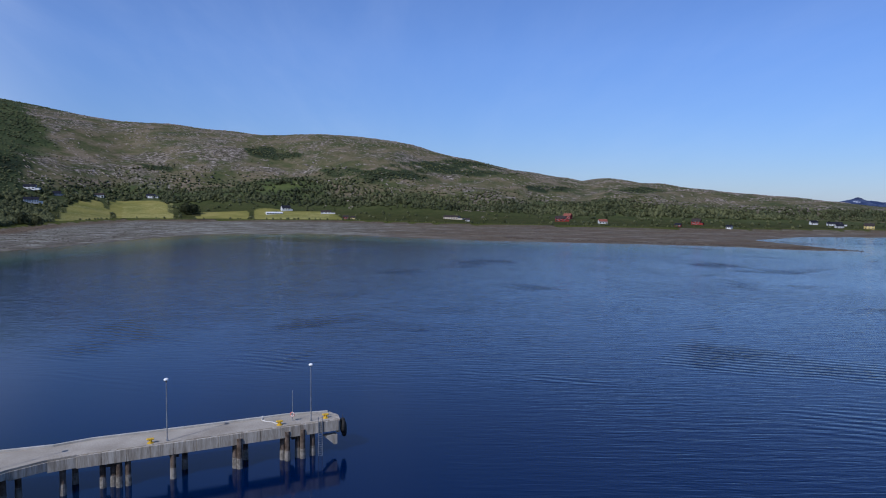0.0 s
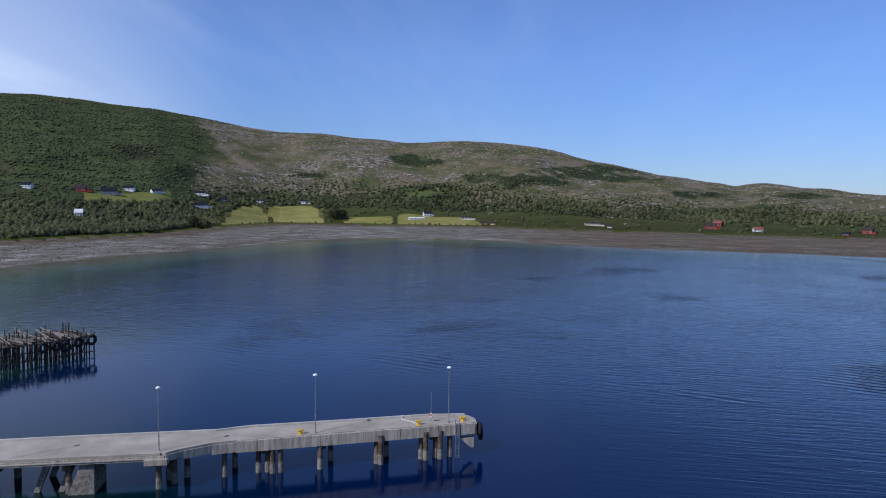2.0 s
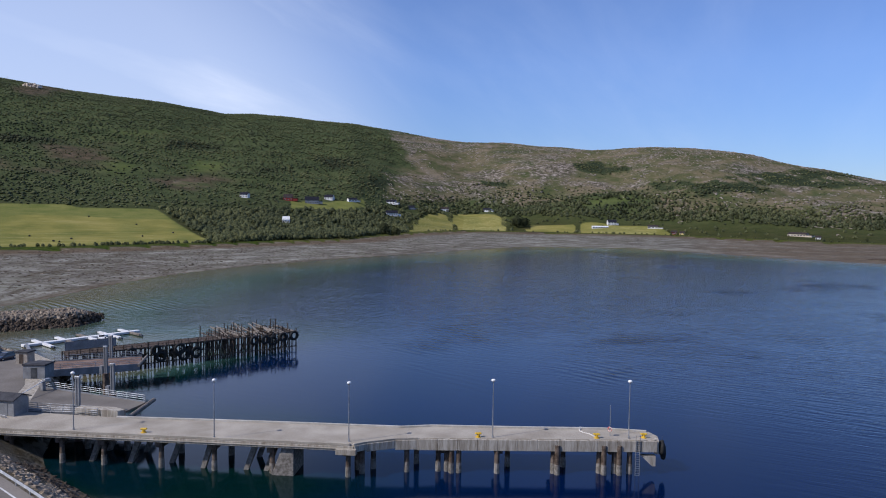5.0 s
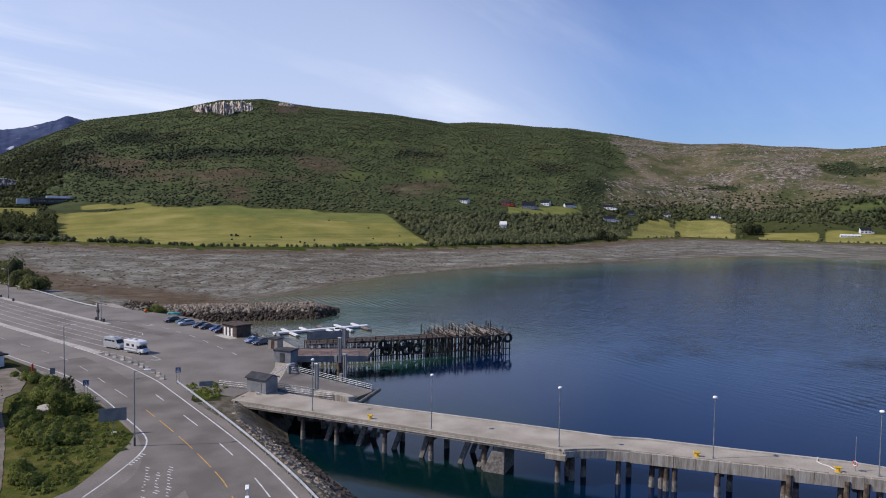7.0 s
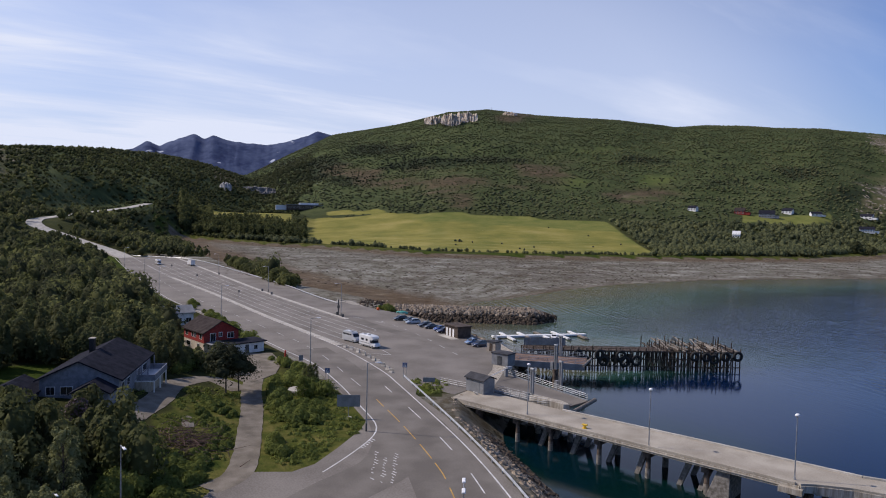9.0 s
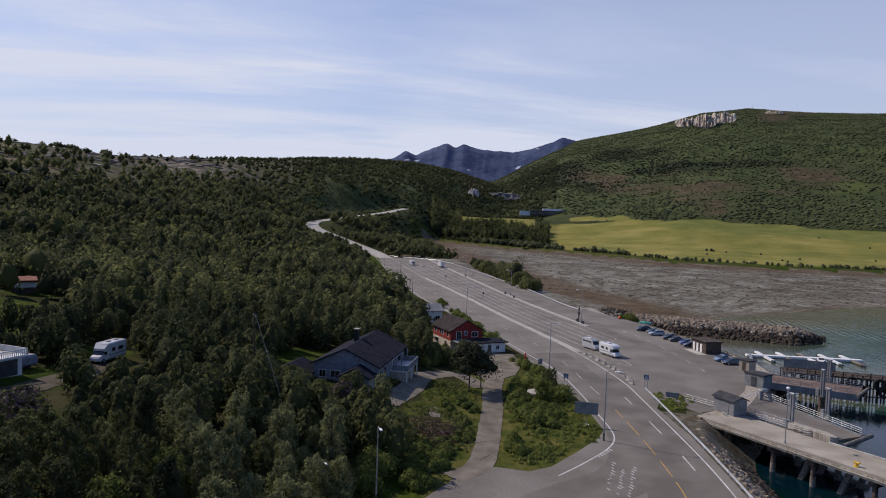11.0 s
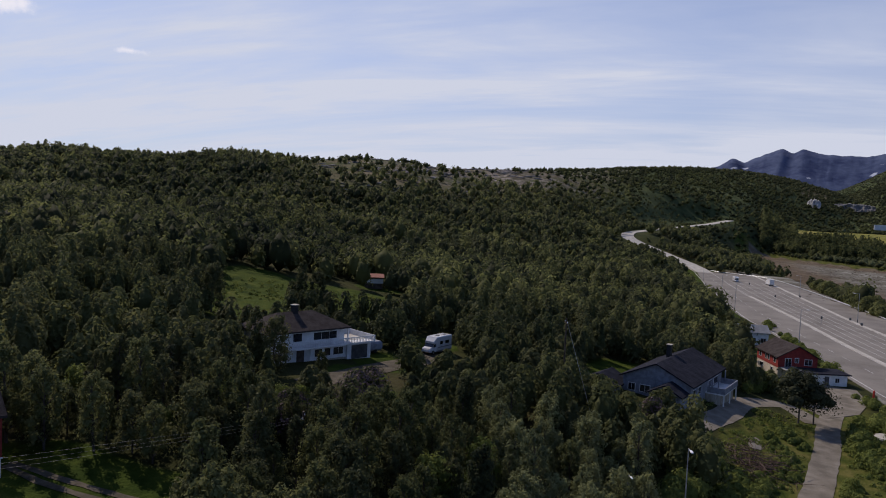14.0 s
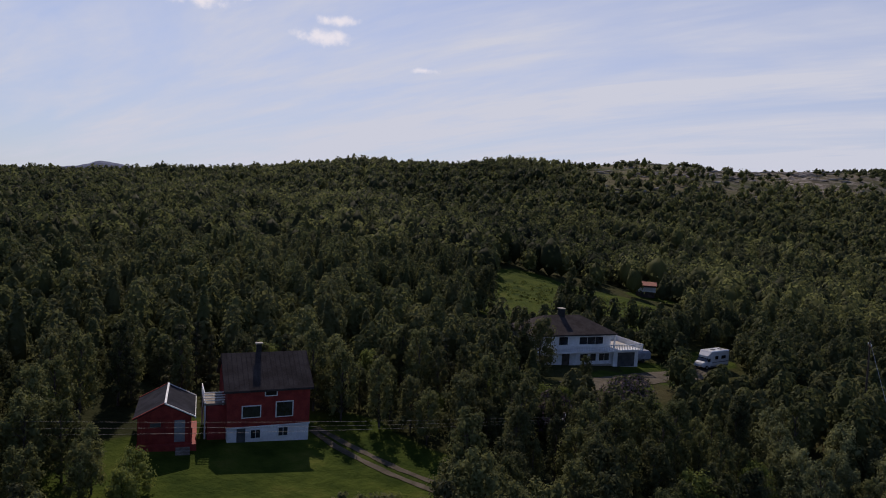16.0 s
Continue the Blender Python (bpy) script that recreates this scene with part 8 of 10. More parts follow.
def grey_house():
    """Blue-grey house: big gable roof, balcony wing, low porch and garage wings."""
    # gable end towards the bay, ridge running away from it
    a, b = Vector((-110.0, 0.9)), Vector((-129.3, 7.2))
    ang = math.degrees(math.atan2(b.y - a.y, b.x - a.x))
    t = thing("grey_house", "pale blue-grey house with large dark gable roof", "house", at=pose(a.x - 4.0, a.y - 1.7, 8.6, 0, 0, ang))
    # x along the ridge away, y to the south (left seen from the bay)
    L_, Y0, Y1 = 19.0, -5.4, 6.4
    part("wall", box(B(), 0, L_, Y0 + 0.3, Y1 - 0.3, -1.0, 3.7), BLUE_BOARD, t)
    roof_gable(t, 0, L_, Y0 + 0.3, Y1 - 0.3, 3.6, 6.2, ROOF_SLATE, 0.6)
    gable_walls(t, 0, L_, Y0 + 0.3, Y1 - 0.3, 3.7, 6.2, BLUE_BOARD)
    chimney(t, 9.5, 1.6, 5.6, 8.0, 0.5)
    # porch wing with its own low gable, roof across
    part("wing", box(B(), -3.6, 0.4, -4.6, 0.4, -1.0, 2.4), BLUE_BOARD, t)
    roof_gable(t, -3.6, 0.4, -4.6, 0.4, 2.35, 3.7, ROOF_SLATE, 0.4)
    gable_walls(t, -3.6, 0.4, -4.6, 0.4, 2.4, 3.7, BLUE_BOARD)
    # garage wing
    part("garage", box(B(), -4.2, 3.0, 6.2, 12.6, -1.4, 2.0), BLUE_BOARD, t)
    roof_gable(t, -4.2, 3.0, 6.2, 12.6, 1.95, 3.5, ROOF_SLATE, 0.35)
    gable_walls(t, -4.2, 3.0, 6.2, 12.6, 2.0, 3.5, BLUE_BOARD)
    # balcony on the drive side
    part("balcony", box(B(), 8.6, 17.6, -8.2, Y0 + 0.3, 0.9, 1.15), WHITE_WALL, t)
    for x0, x1, y0, y1 in ((8.6, 17.6, -8.25, -8.12), (8.6, 8.72, -8.2, Y0), (17.5, 17.6, -8.2, Y0)):
        part("balcony_rail", box(B(), x0, x1, y0, y1, 1.1, 2.1), BLUE_BOARD, t)
    for x in (8.8, 13.0, 17.4):
        part("balcony_post", box(B(), x - 0.1, x + 0.1, -8.2, -8.0, -1.5, 0.95), WHITE_WALL, t)
        part("balcony_post", box(B(), x - 0.08, x + 0.08, -6.2, -6.05, 1.1, 3.5), BLUE_BOARD, t)
    part("undercroft", box(B(), 8.6, 17.6, -7.6, Y0 + 0.4, -1.8, 0.92), STAINED, t, "grey masonry below the balcony")
    for x0, x1 in ((1.2, 2.6), (4.0, 5.6), (10.0, 12.2), (13.6, 16.2)):
        window_unit(t, None, x0, x1, 1.4, 2.7, Y0 + 0.3, WHITE_WALL, GLASS, 1)
    for x0, x1 in ((1.6, 2.8), (4.4, 5.6)):
        window_unit(t, None, x0, x1, -0.7, 0.3, Y0 + 0.3, WHITE_WALL, GLASS, 1)
    Wm = pose(0, 0, 0, 0, 0, -90)
    for y0, y1 in ((1.4, 3.2), (3.9, 5.2)):
        window_unit(t, Wm, -y1, -y0, 1.2, 2.5, 0.0, WHITE_WALL, GLASS, 1)
    window_unit(t, Wm, 1.0, 3.2, 0.2, 1.6, -3.6, WHITE_WALL, GLASS, 1)


grey_house()


def red_small_house():
    """Red house by the road: pale basement storey, brown gable roof, flat annex."""
    a, b = Vector((-163.3, 24.2)), Vector((-174.2, 21.2))
    ang = math.degrees(math.atan2(b.y - a.y, b.x - a.x))
    t = thing("red_house", "bright red house with pale basement and brown roof", "house", at=pose(a.x, a.y, 4.9, 0, 0, ang))
    part("basement", box(B(), 0, 11, -8.4, 0, -0.3, 2.3), material("cream_render", (0.42, 0.36, 0.28), (0.55, 0.48, 0.39), 0.85, 1.0, 0.2), t)
    part("wall", box(B(), -0.05, 11.05, -8.45, 0.05, 2.3, 4.8), RED_BOARD, t)
    roof_gable(t, 0, 11, -8.4, 0, 4.75, 7.1, ROOF_BROWN, 0.5)
    gable_walls(t, 0, 11, -8.4, 0, 4.8, 7.1, RED_BOARD)
    F2 = pose(0, 0, 0, 0, 0, 180)
    for x0, x1 in ((1.0, 2.2), (4.2, 5.2), (5.6, 6.6), (8.6, 9.9)):
        window_unit(t, F2, -x1, -x0, 3.1, 4.3, -0.06, WHITE_WALL, GLASS, 0)
    for x0, x1 in ((2.4, 3.6), (7.4, 9.4)):
        window_unit(t, F2, -x1, -x0, 0.8, 1.9, -0.02, WHITE_WALL, GLASS, 1)
    E2 = pose(0, 0, 0, 0, 0, -90)
    for y0, y1, z0, z1 in ((-7.3, -5.6, 3.0, 4.4), (-4.4, -3.5, 3.5, 4.6), (-2.8, -1.4, 2.5, 4.5)):
        window_unit(t, E2, -y1, -y0, z0, z1, -0.06, WHITE_WALL, GLASS, 1)
    part("annex", box(B(), -5.4, 0.0, -12.2, -3.4, -0.3, 2.4), WHITE_WALL, t)
    part("annex_roof", box(B(), -6.0, 0.1, -12.8, -3.0, 2.4, 2.65, None, 0.04), ROOF_SLATE, t)
    part("porch_roof", box(B(), -4.0, 0.0, -3.6, -0.6, 2.2, 2.4, pose(0, 0, 0, -6, 0, 0), 0.04), PAINT_GREY, t)
    window_unit(t, E2, 9.6, 10.6, 0.7, 1.8, -5.42, WHITE_WALL, GLASS, 1)
    part("door", box(B(), -5.45, -5.38, -8.4, -7.5, -0.2, 2.0), DARK_STEEL, t)


red_small_house()


def simple_house(label, x, y, deg, w, d, h, rh, wall_m, roof_m, wing=0.0, z=None, name="house", group="far shore houses", windows=3, chim=True):
    z = (ground_z(x, y) if z is None else z) - 0.3
    t = thing(name, label, "house", at=pose(x, y, z, 0, 0, deg), group=group)
    part("wall", box(B(), -w / 2, w / 2, -d / 2, d / 2, -1.0, h), wall_m, t)
    roof_gable(t, -w / 2, w / 2, -d / 2, d / 2, h - 0.05, h + rh, roof_m, 0.5, tiles=False)
    gable_walls(t, -w / 2, w / 2, -d / 2, d / 2, h, h + rh, wall_m)
    if wing:
        part("wing", box(B(), w / 2, w / 2 + wing, -d / 2 + 0.6, d / 2 - 1, -1.0, h * 0.6), wall_m, t)
        part("wing_roof", box(B(), w / 2, w / 2 + wing + 0.4, -d / 2 + 0.2, d / 2 - 0.6, h * 0.6, h * 0.6 + 0.3), roof_m, t)
    if chim:
        chimney(t, w * 0.15, 0, h + rh * 0.6, h + rh + 1.0, 0.5)
    rows = (1.0,) if h < 4.2 else (1.0, 3.6)
    for zz in rows:
        for k in range(windows):
            cx = -w / 2 + (k + 0.5) * w / windows
            window_unit(t, None, cx - w / windows * 0.3, cx + w / windows * 0.3, zz, zz + 1.4, -d / 2, WHITE_WALL, GLASS, 1)
    part("door", box(B(), -w / 2 + 0.6, -w / 2 + 1.6, -d / 2 - 0.06, -d / 2 + 0.03, 0.2, 2.2), BROWN_BOARD, t)
    return t


def look_deg(x, y, off=0):
    """Turn the front wall roughly to the bay."""
    return math.degrees(math.atan2(y, x)) - 90 + off


FAR = [("white farmhouse with dark roof above the fields", -677, 1133, 18, 9, 5, 3.4, "w", "s", 6), ("white farmhouse with dark roof beside trees", -627, 1050, 20, 10, 5.5, 3.6, "w", "s", 6),
       ("blue-grey cottage with dark roof", -646, 1154, 13, 8, 3.4, 3, "b", "s", 5), ("white cottage with pale roof on the hillside", -621, 1246, 16, 9, 4, 3, "w", "b", 0),
       ("white cottage with dark roof on the hillside", -554, 1307, 15, 9, 4, 3, "w", "s", 6), ("large white house with grey roof", -286, 1242, 15, 10, 5.5, 4, "w", "s", 4),
       ("long low white timber shed", -296, 1200, 28, 6, 2.4, 1.6, "w", "w", 0), ("low white house with grey roof", -211, 1224, 17, 9, 3.4, 2.4, "w", "b", 8),
       ("small red timber barn", -165, 1146, 9, 7, 3.5, 2.5, "r", "b", 0), ("small yellow timber cottage", -152, 1143, 7, 6, 3, 2, "y", "b", 0),
       ("long beige rendered bungalow", 10, 1114, 26, 10, 3.6, 2.2, "c", "b", 8), ("small white timber boathouse", 34, 1075, 6, 5, 3, 2, "w", "b", 0),
       ("red and white house", 178, 1078, 16, 9, 5, 3.4, "r", "b", 5), ("pale red timber house", 196, 1118, 12, 9, 5.5, 3.4, "r", "r", 0),
       ("white cottage with red roof", 233, 1034, 12, 8, 3.6, 3, "w", "r", 0), ("red gabled house by the shore", 366, 1017, 12, 9, 5.5, 3.6, "r", "b", 4),
       ("small red timber boathouse", 322, 964, 8, 6, 3.2, 2.2, "r", "s", 0), ("small white boathouse by the shore", 378, 928, 7, 5, 3, 2, "w", "s", 0),
       ("white timber cottage with dark roof", 551, 1044, 10, 7, 3.6, 2.6, "w", "s", 0), ("long white timber bungalow", 572, 1026, 20, 8, 3.4, 2.2, "w", "s", 6),
       ("white cottage near the shore", 553, 979, 10, 7, 3.2, 2.4, "w", "s", 0), ("yellow house near the shore", 582, 958, 12, 8, 5, 3, "y", "b", 0),
       ("small white house among trees", -776, 847, 13, 9, 5, 3, "w", "s", 0), ("red gabled house among trees", -734, 902, 14, 10, 5.5, 4.5, "r", "b", 8),
       ("large grey gabled house among trees", -704, 925, 22, 11, 6, 5, "b", "s", 6), ("white house with blue roof among trees", -714, 987, 15, 10, 5, 4, "w", "s", 0),
       ("white cottage among trees", -680, 1006, 16, 8, 3.6, 3, "w", "s", 6), ("small white gabled hut in the wood", -614, 750, 9, 7, 4.5, 4, "w", "w", 0)]
WALLS = dict(w=WHITE_WALL, r=RED_BOARD, b=BLUE_BOARD, y=YELLOW_BOARD, c=MATS["cream_render"])
ROOFS = dict(s=ROOF_SLATE, b=ROOF_BROWN, r=ROOF_RED, w=WHITE_WALL)
rnd_h = random.Random(21)
for label, x, y, w, d, h, rh, wm, rm, wing in FAR:
    simple_house(label, x, y, look_deg(x, y, rnd_h.uniform(-28, 28)), w, d, h, rh, WALLS[wm], ROOFS[rm], wing, windows=3 if w < 20 else 6, chim=w > 9)

simple_house("white house half hidden behind trees by the road", -209, 23.5, 98, 8, 7, 3.9, 1.5, WHITE_WALL, PAINT_GREY, group="roadside houses", chim=False)


def hill_at(az, el, r0, r1):
    """Where the line at a bearing and slope from the bay meets the hillside."""
    s, c, k = math.sin(radians(az)), math.cos(radians(az)), math.tan(radians(el))
    for r in np.arange(r0, r1, 10.0):
        if ground_z(-s * r, c * r) > EYE_Z + k * r:
            return float(r), EYE_Z + k * float(r)
    return float(r1), EYE_Z + k * r1


def school():
    r, z = hill_at(73.5, 0.12, 950, 1700)
    x, y = -math.sin(radians(73.5)) * r, math.cos(radians(73.5)) * r
    z = ground_z(x, y)
    t = thing("school_building", "long low brown building with white trim", "building", at=pose(x, y, z, 0, 0, look_deg(x, y, 4)))
    part("wall", box(B(), -32, 32, -8, 8, -2, 6.5), BROWN_BOARD, t)
    part("roof", box(B(), -33, 33, -9, 9, 6.5, 7.6), PAINT_GREY, t)
    part("upper_block", box(B(), -10, 32, 4, 16, 0, 11), WHITE_WALL, t)
    part("annex", box(B(), -50, -32, -4, 10, -2, 6), WHITE_WALL, t)
    for k in range(16):
        window_unit(t, None, -30 + k * 3.9, -27.6 + k * 3.9, 1.4, 4.4, -8, WHITE_WALL, GLASS, 1)


school()


def hill_shed():
    x, y = -172, -76.5
    z = ground_z(x, y)
    t = thing("hill_shed", "small dark shed with red roof and white band", "shed", at=pose(x, y, z, 0, 0, look_deg(x, y)))
    part("wall", box(B(), -2.4, 2.4, -1.8, 1.8, 0, 3.2), BROWN_BOARD, t)
    part("band", box(B(), -2.6, 2.6, -1.92, -1.78, 1.5, 2.7), WHITE_WALL, t)
    part("roof", box(B(), -2.8, 2.8, -2.3, 2.2, 3.2, 3.4, pose(0, 0, 0.2, 8, 0, 0)), ROOF_RED, t)


hill_shed()


def mast():
    x, y = -math.sin(radians(58.5)) * 2680, math.cos(radians(58.5)) * 2680
    z = ground_z(x, y)
    t = thing("radio_mast", "thin grey radio mast on the summit", "mast", at=pose(x, y, z - 3))
    part("mast", rod(B(), (0, 0, 0), (0, 0, 34), 0.9, 0.5, 6), STEEL, t)
    part("antenna", rod(B(), (0, 0, 30), (0, 0, 38), 0.6, 0.3, 6), WHITE_WALL, t)


mast()


def power_line():
    """Wooden poles with crossarms and three wires sagging over the wood."""
    wood = OLD_WOOD
    spots = [(-56.0, -34.0, 5.6), (34.2, -83.3, 26.9 - ground_z(34.2, -83.3)), (-93.5, -13.8, 13.6)]
    tops = []
    for x, y, h in spots:
        z = ground_z(x, y)
        t = thing("utility_pole", "weathered wooden power pole with crossarm", "utility pole", at=pose(x, y, z, 0, 0, 20), group="power poles")
        part("pole", rod(B(), (0, 0, -0.5), (0, 0, h), 0.14, 0.1, 8), wood, t)
        part("crossarm", box(B(), -0.9, 0.9, -0.06, 0.06, h - 0.7, h - 0.55), wood, t)
        for k in (-0.8, 0, 0.8):
            part("insulator", rod(B(), (k, 0, h - 0.55), (k, 0, h - 0.38), 0.05, 0.04, 6), LAMP_GLASS, t)
        if x == -56.0:
            part("lamp", box(B(), 0.1, 0.6, -0.12, 0.12, h - 0.9, h - 0.72, None, 0.03), LAMP_GLASS, t)
        tops.append((x, y, z + h - 0.45))
    A = Vector(tops[0])
    Bp = Vector(tops[1])
    for k in range(3):
        pts = []
        for i in range(19):
            f = i / 18
            p = A.lerp(Bp, f)
            pts.append((p.x, p.y, p.z - k * (0.25 + 0.6 * f) - 4.8 * f * (1 - f)))
        tagged(part("power_line", tube(B(), pts, 0.009, 4), DARK_STEEL), "thin sagging power cable", "cable", group="power cables")
    A, Bp = Vector(tops[2]) + Vector((0, 0, 0.3)), Vector((-83.5, -7.2, ground_z(-83.5, -7.2)))
    tagged(part("guy_wire", rod(B(), A, Bp, 0.018, 0.018, 5), STEEL), "steel guy wire staying a power pole", "cable")


power_line()

# ---------------------------------------------------------------- bare cliffs
def outcrop(label, az0, az1, r, z_low, z_high, m, seed, n=60, rows=14, jag=9.0):
    """A band of broken rock standing out of the hillside."""
    bm = B()
    grid = []
    for j in range(rows):
        v = j / (rows - 1)
        row = []
        for i in range(n):
            u = i / (n - 1)
            a = radians(az0 + (az1 - az0) * u)
            edge = math.sin(math.pi * u) ** 0.5
            k = noise.fractal(Vector((u * 9, v * 2.0, seed)), 0.8, 2.2, 5)
            kk = noise.fractal(Vector((u * 22, v * 1.2, seed + 4)), 0.8, 2.2, 4)
            rr = r + v * (z_high - z_low) * 0.9 - jag * (k + kk) * edge + (14 if v in (0, 1) else 0) - 6 * edge
            z = z_low + (z_high - z_low) * (0.5 + (v - 0.5) * (0.35 + 0.65 * edge) + 0.16 * k * v)
            row.append(bm.verts.new((-math.sin(a) * rr, math.cos(a) * rr, z)))
        grid.append(row)
    for p, q in zip(grid, grid[1:]):
        for i in range(n - 1):
            bm.faces.new((p[i], p[i + 1], q[i + 1], q[i]))
    tagged(part("rock_face", bm, m), label, "cliff", kind="structure")


PALE_ROCK = material("pale_cliff_rock", (0.32, 0.27, 0.21), (0.62, 0.53, 0.43), 0.95, 16.0, 0.5, 5.0, grain=0.8)
QUARRY_GREY = material("dark_quarry_rock", (0.07, 0.066, 0.062), (0.20, 0.19, 0.18), 0.95, 16.0, 0.6, 6.0)
QUARRY = material("pale_quarry_rock", (0.34, 0.33, 0.32), (0.52, 0.51, 0.50), 0.95, 20.0, 0.5, 6.0)


def summit_cliffs():
    for az0, az1, lo, hi in ((59.6, 61.4, 7.55, 8.42), (61.0, 62.6, 7.25, 8.25), (62.2, 64.0, 7.3, 7.95), (56.4, 57.6, 8.15, 8.38)):
        r, z = hill_at((az0 + az1) / 2, lo, 1500, 2700)
        outcrop("pale bare cliffs below the summit", az0, az1, r - 10, z - 6, EYE_Z + (r + 20) * math.tan(radians(hi)), PALE_ROCK, az0)
    for az0, az1, lo, hi, m, lab in ((79.2, 80.1, 1.5, 2.1, QUARRY, "pale blasted rock of a quarry"), (75.8, 79.0, 1.4, 1.85, QUARRY_GREY, "bare grey rock wall of a quarry")):
        r, z = hill_at((az0 + az1) / 2, lo, 600, 2600)
        outcrop(lab, az0, az1, r - 10, z - 5, EYE_Z + (r + 10) * math.tan(radians(hi)), m, az0, jag=4.0)


summit_cliffs()

# ---------------------------------------------------------------- trees and woods
LEAF = foliage("birch_leaves", (0.052, 0.064, 0.026), (0.200, 0.208, 0.080), 0.56)
LEAF_DARK = foliage("dark_leaves", (0.032, 0.042, 0.022), (0.118, 0.126, 0.058), 0.55)
LEAF_PINE = foliage("pine_needles", (0.0281, 0.0352, 0.0208), (0.0956, 0.0962, 0.0464))
# hillside leaves paler and greyer, with distance haze put into their colour
LEAF_FAR = foliage("hazed_hillside_leaves", (0.0800, 0.0960, 0.0520), (0.2300, 0.2380, 0.1080), 0.45)
LEAF_BUSH = foliage("bush_leaves", (0.068, 0.096, 0.024), (0.230, 0.258, 0.070), 0.44)
LEAF_NEAR = foliage("birch_crown_leaves", (0.050, 0.062, 0.026), (0.215, 0.222, 0.088), 0.46)
ROWAN_NEAR = foliage("rowan_crown_leaves", (0.040, 0.050, 0.025), (0.170, 0.172, 0.072), 0.46)
PALE_NEAR = foliage("willow_crown_leaves", (0.135, 0.152, 0.072), (0.34, 0.345, 0.155), 0.46)
LILAC = foliage("lilac_blossom", (0.0722, 0.0529, 0.0577), (0.2020, 0.1539, 0.1683))
BARK = material("grey_brown_bark", (0.045, 0.036, 0.028), (0.12, 0.10, 0.085), 0.9, 0.5, 0.6)
DEAD = material("dry_brush", (0.050, 0.026, 0.020), (0.15, 0.098, 0.078), 0.9, 0.5, 0.4)
rng = np.random.default_rng(7)


def mesh_fast(name, verts, quads, tris, m):
    """A mesh from arrays of corners."""
    me = bpy.data.meshes.new(name)
    nq, nt_ = len(quads), len(tris)
    me.vertices.add(len(verts))
    me.vertices.foreach_set("co", np.asarray(verts, np.float32).ravel())
    me.loops.add(nq * 4 + nt_ * 3)
    idx = np.concatenate([np.asarray(quads, np.int32).ravel(), np.asarray(tris, np.int32).ravel()])
    me.loops.foreach_set("vertex_index", idx)
    me.polygons.add(nq + nt_)
    starts = np.concatenate([np.arange(nq) * 4, nq * 4 + np.arange(nt_) * 3]).astype(np.int32)
    me.polygons.foreach_set("loop_start", starts)
    me.polygons.foreach_set("use_smooth", np.ones(nq + nt_, bool))
    me.update(calc_edges=True)
    me.materials.append(m)
    return me


def leaf_tris(C, out, size, rg):
    """Small three-cornered leaf sprays at C, facing roughly out."""
    n = len(C)
    nrm = out + rg.normal(0, 0.34, (n, 3)) + np.array([0, 0, 0.25])
    nrm /= np.linalg.norm(nrm, axis=1, keepdims=True) + 1e-9
    u = np.cross(nrm, rg.normal(0, 1, (n, 3)))
    u /= np.linalg.norm(u, axis=1, keepdims=True) + 1e-9
    w = np.cross(nrm, u)
    a = (size * rg.uniform(0.7, 1.4, n))[:, None]
    return np.stack([C - u * a - w * a * 0.5, C + u * a - w * a * 0.6, C + w * a], 1).reshape(-1, 3)


ICO = bmesh.new()
bmesh.ops.create_icosphere(ICO, subdivisions=1, radius=1.0)
ICO_V = np.array([v.co[:] for v in ICO.verts])
ICO_F = np.array([[v.index for v in f.verts] for f in ICO.faces])
ICO.free()
OCT_V = np.array([(1, 0, -0.1), (0.3, 0.95, 0.1), (-0.8, 0.6, -0.1), (-0.8, -0.6, 0.1), (0.3, -0.95, -0.1), (0.1, 0, 1), (0, 0, -0.9)], float)
OCT_F = np.array([f for i in range(5) for f in ((i, (i + 1) % 5, 5), ((i + 1) % 5, i, 6))])


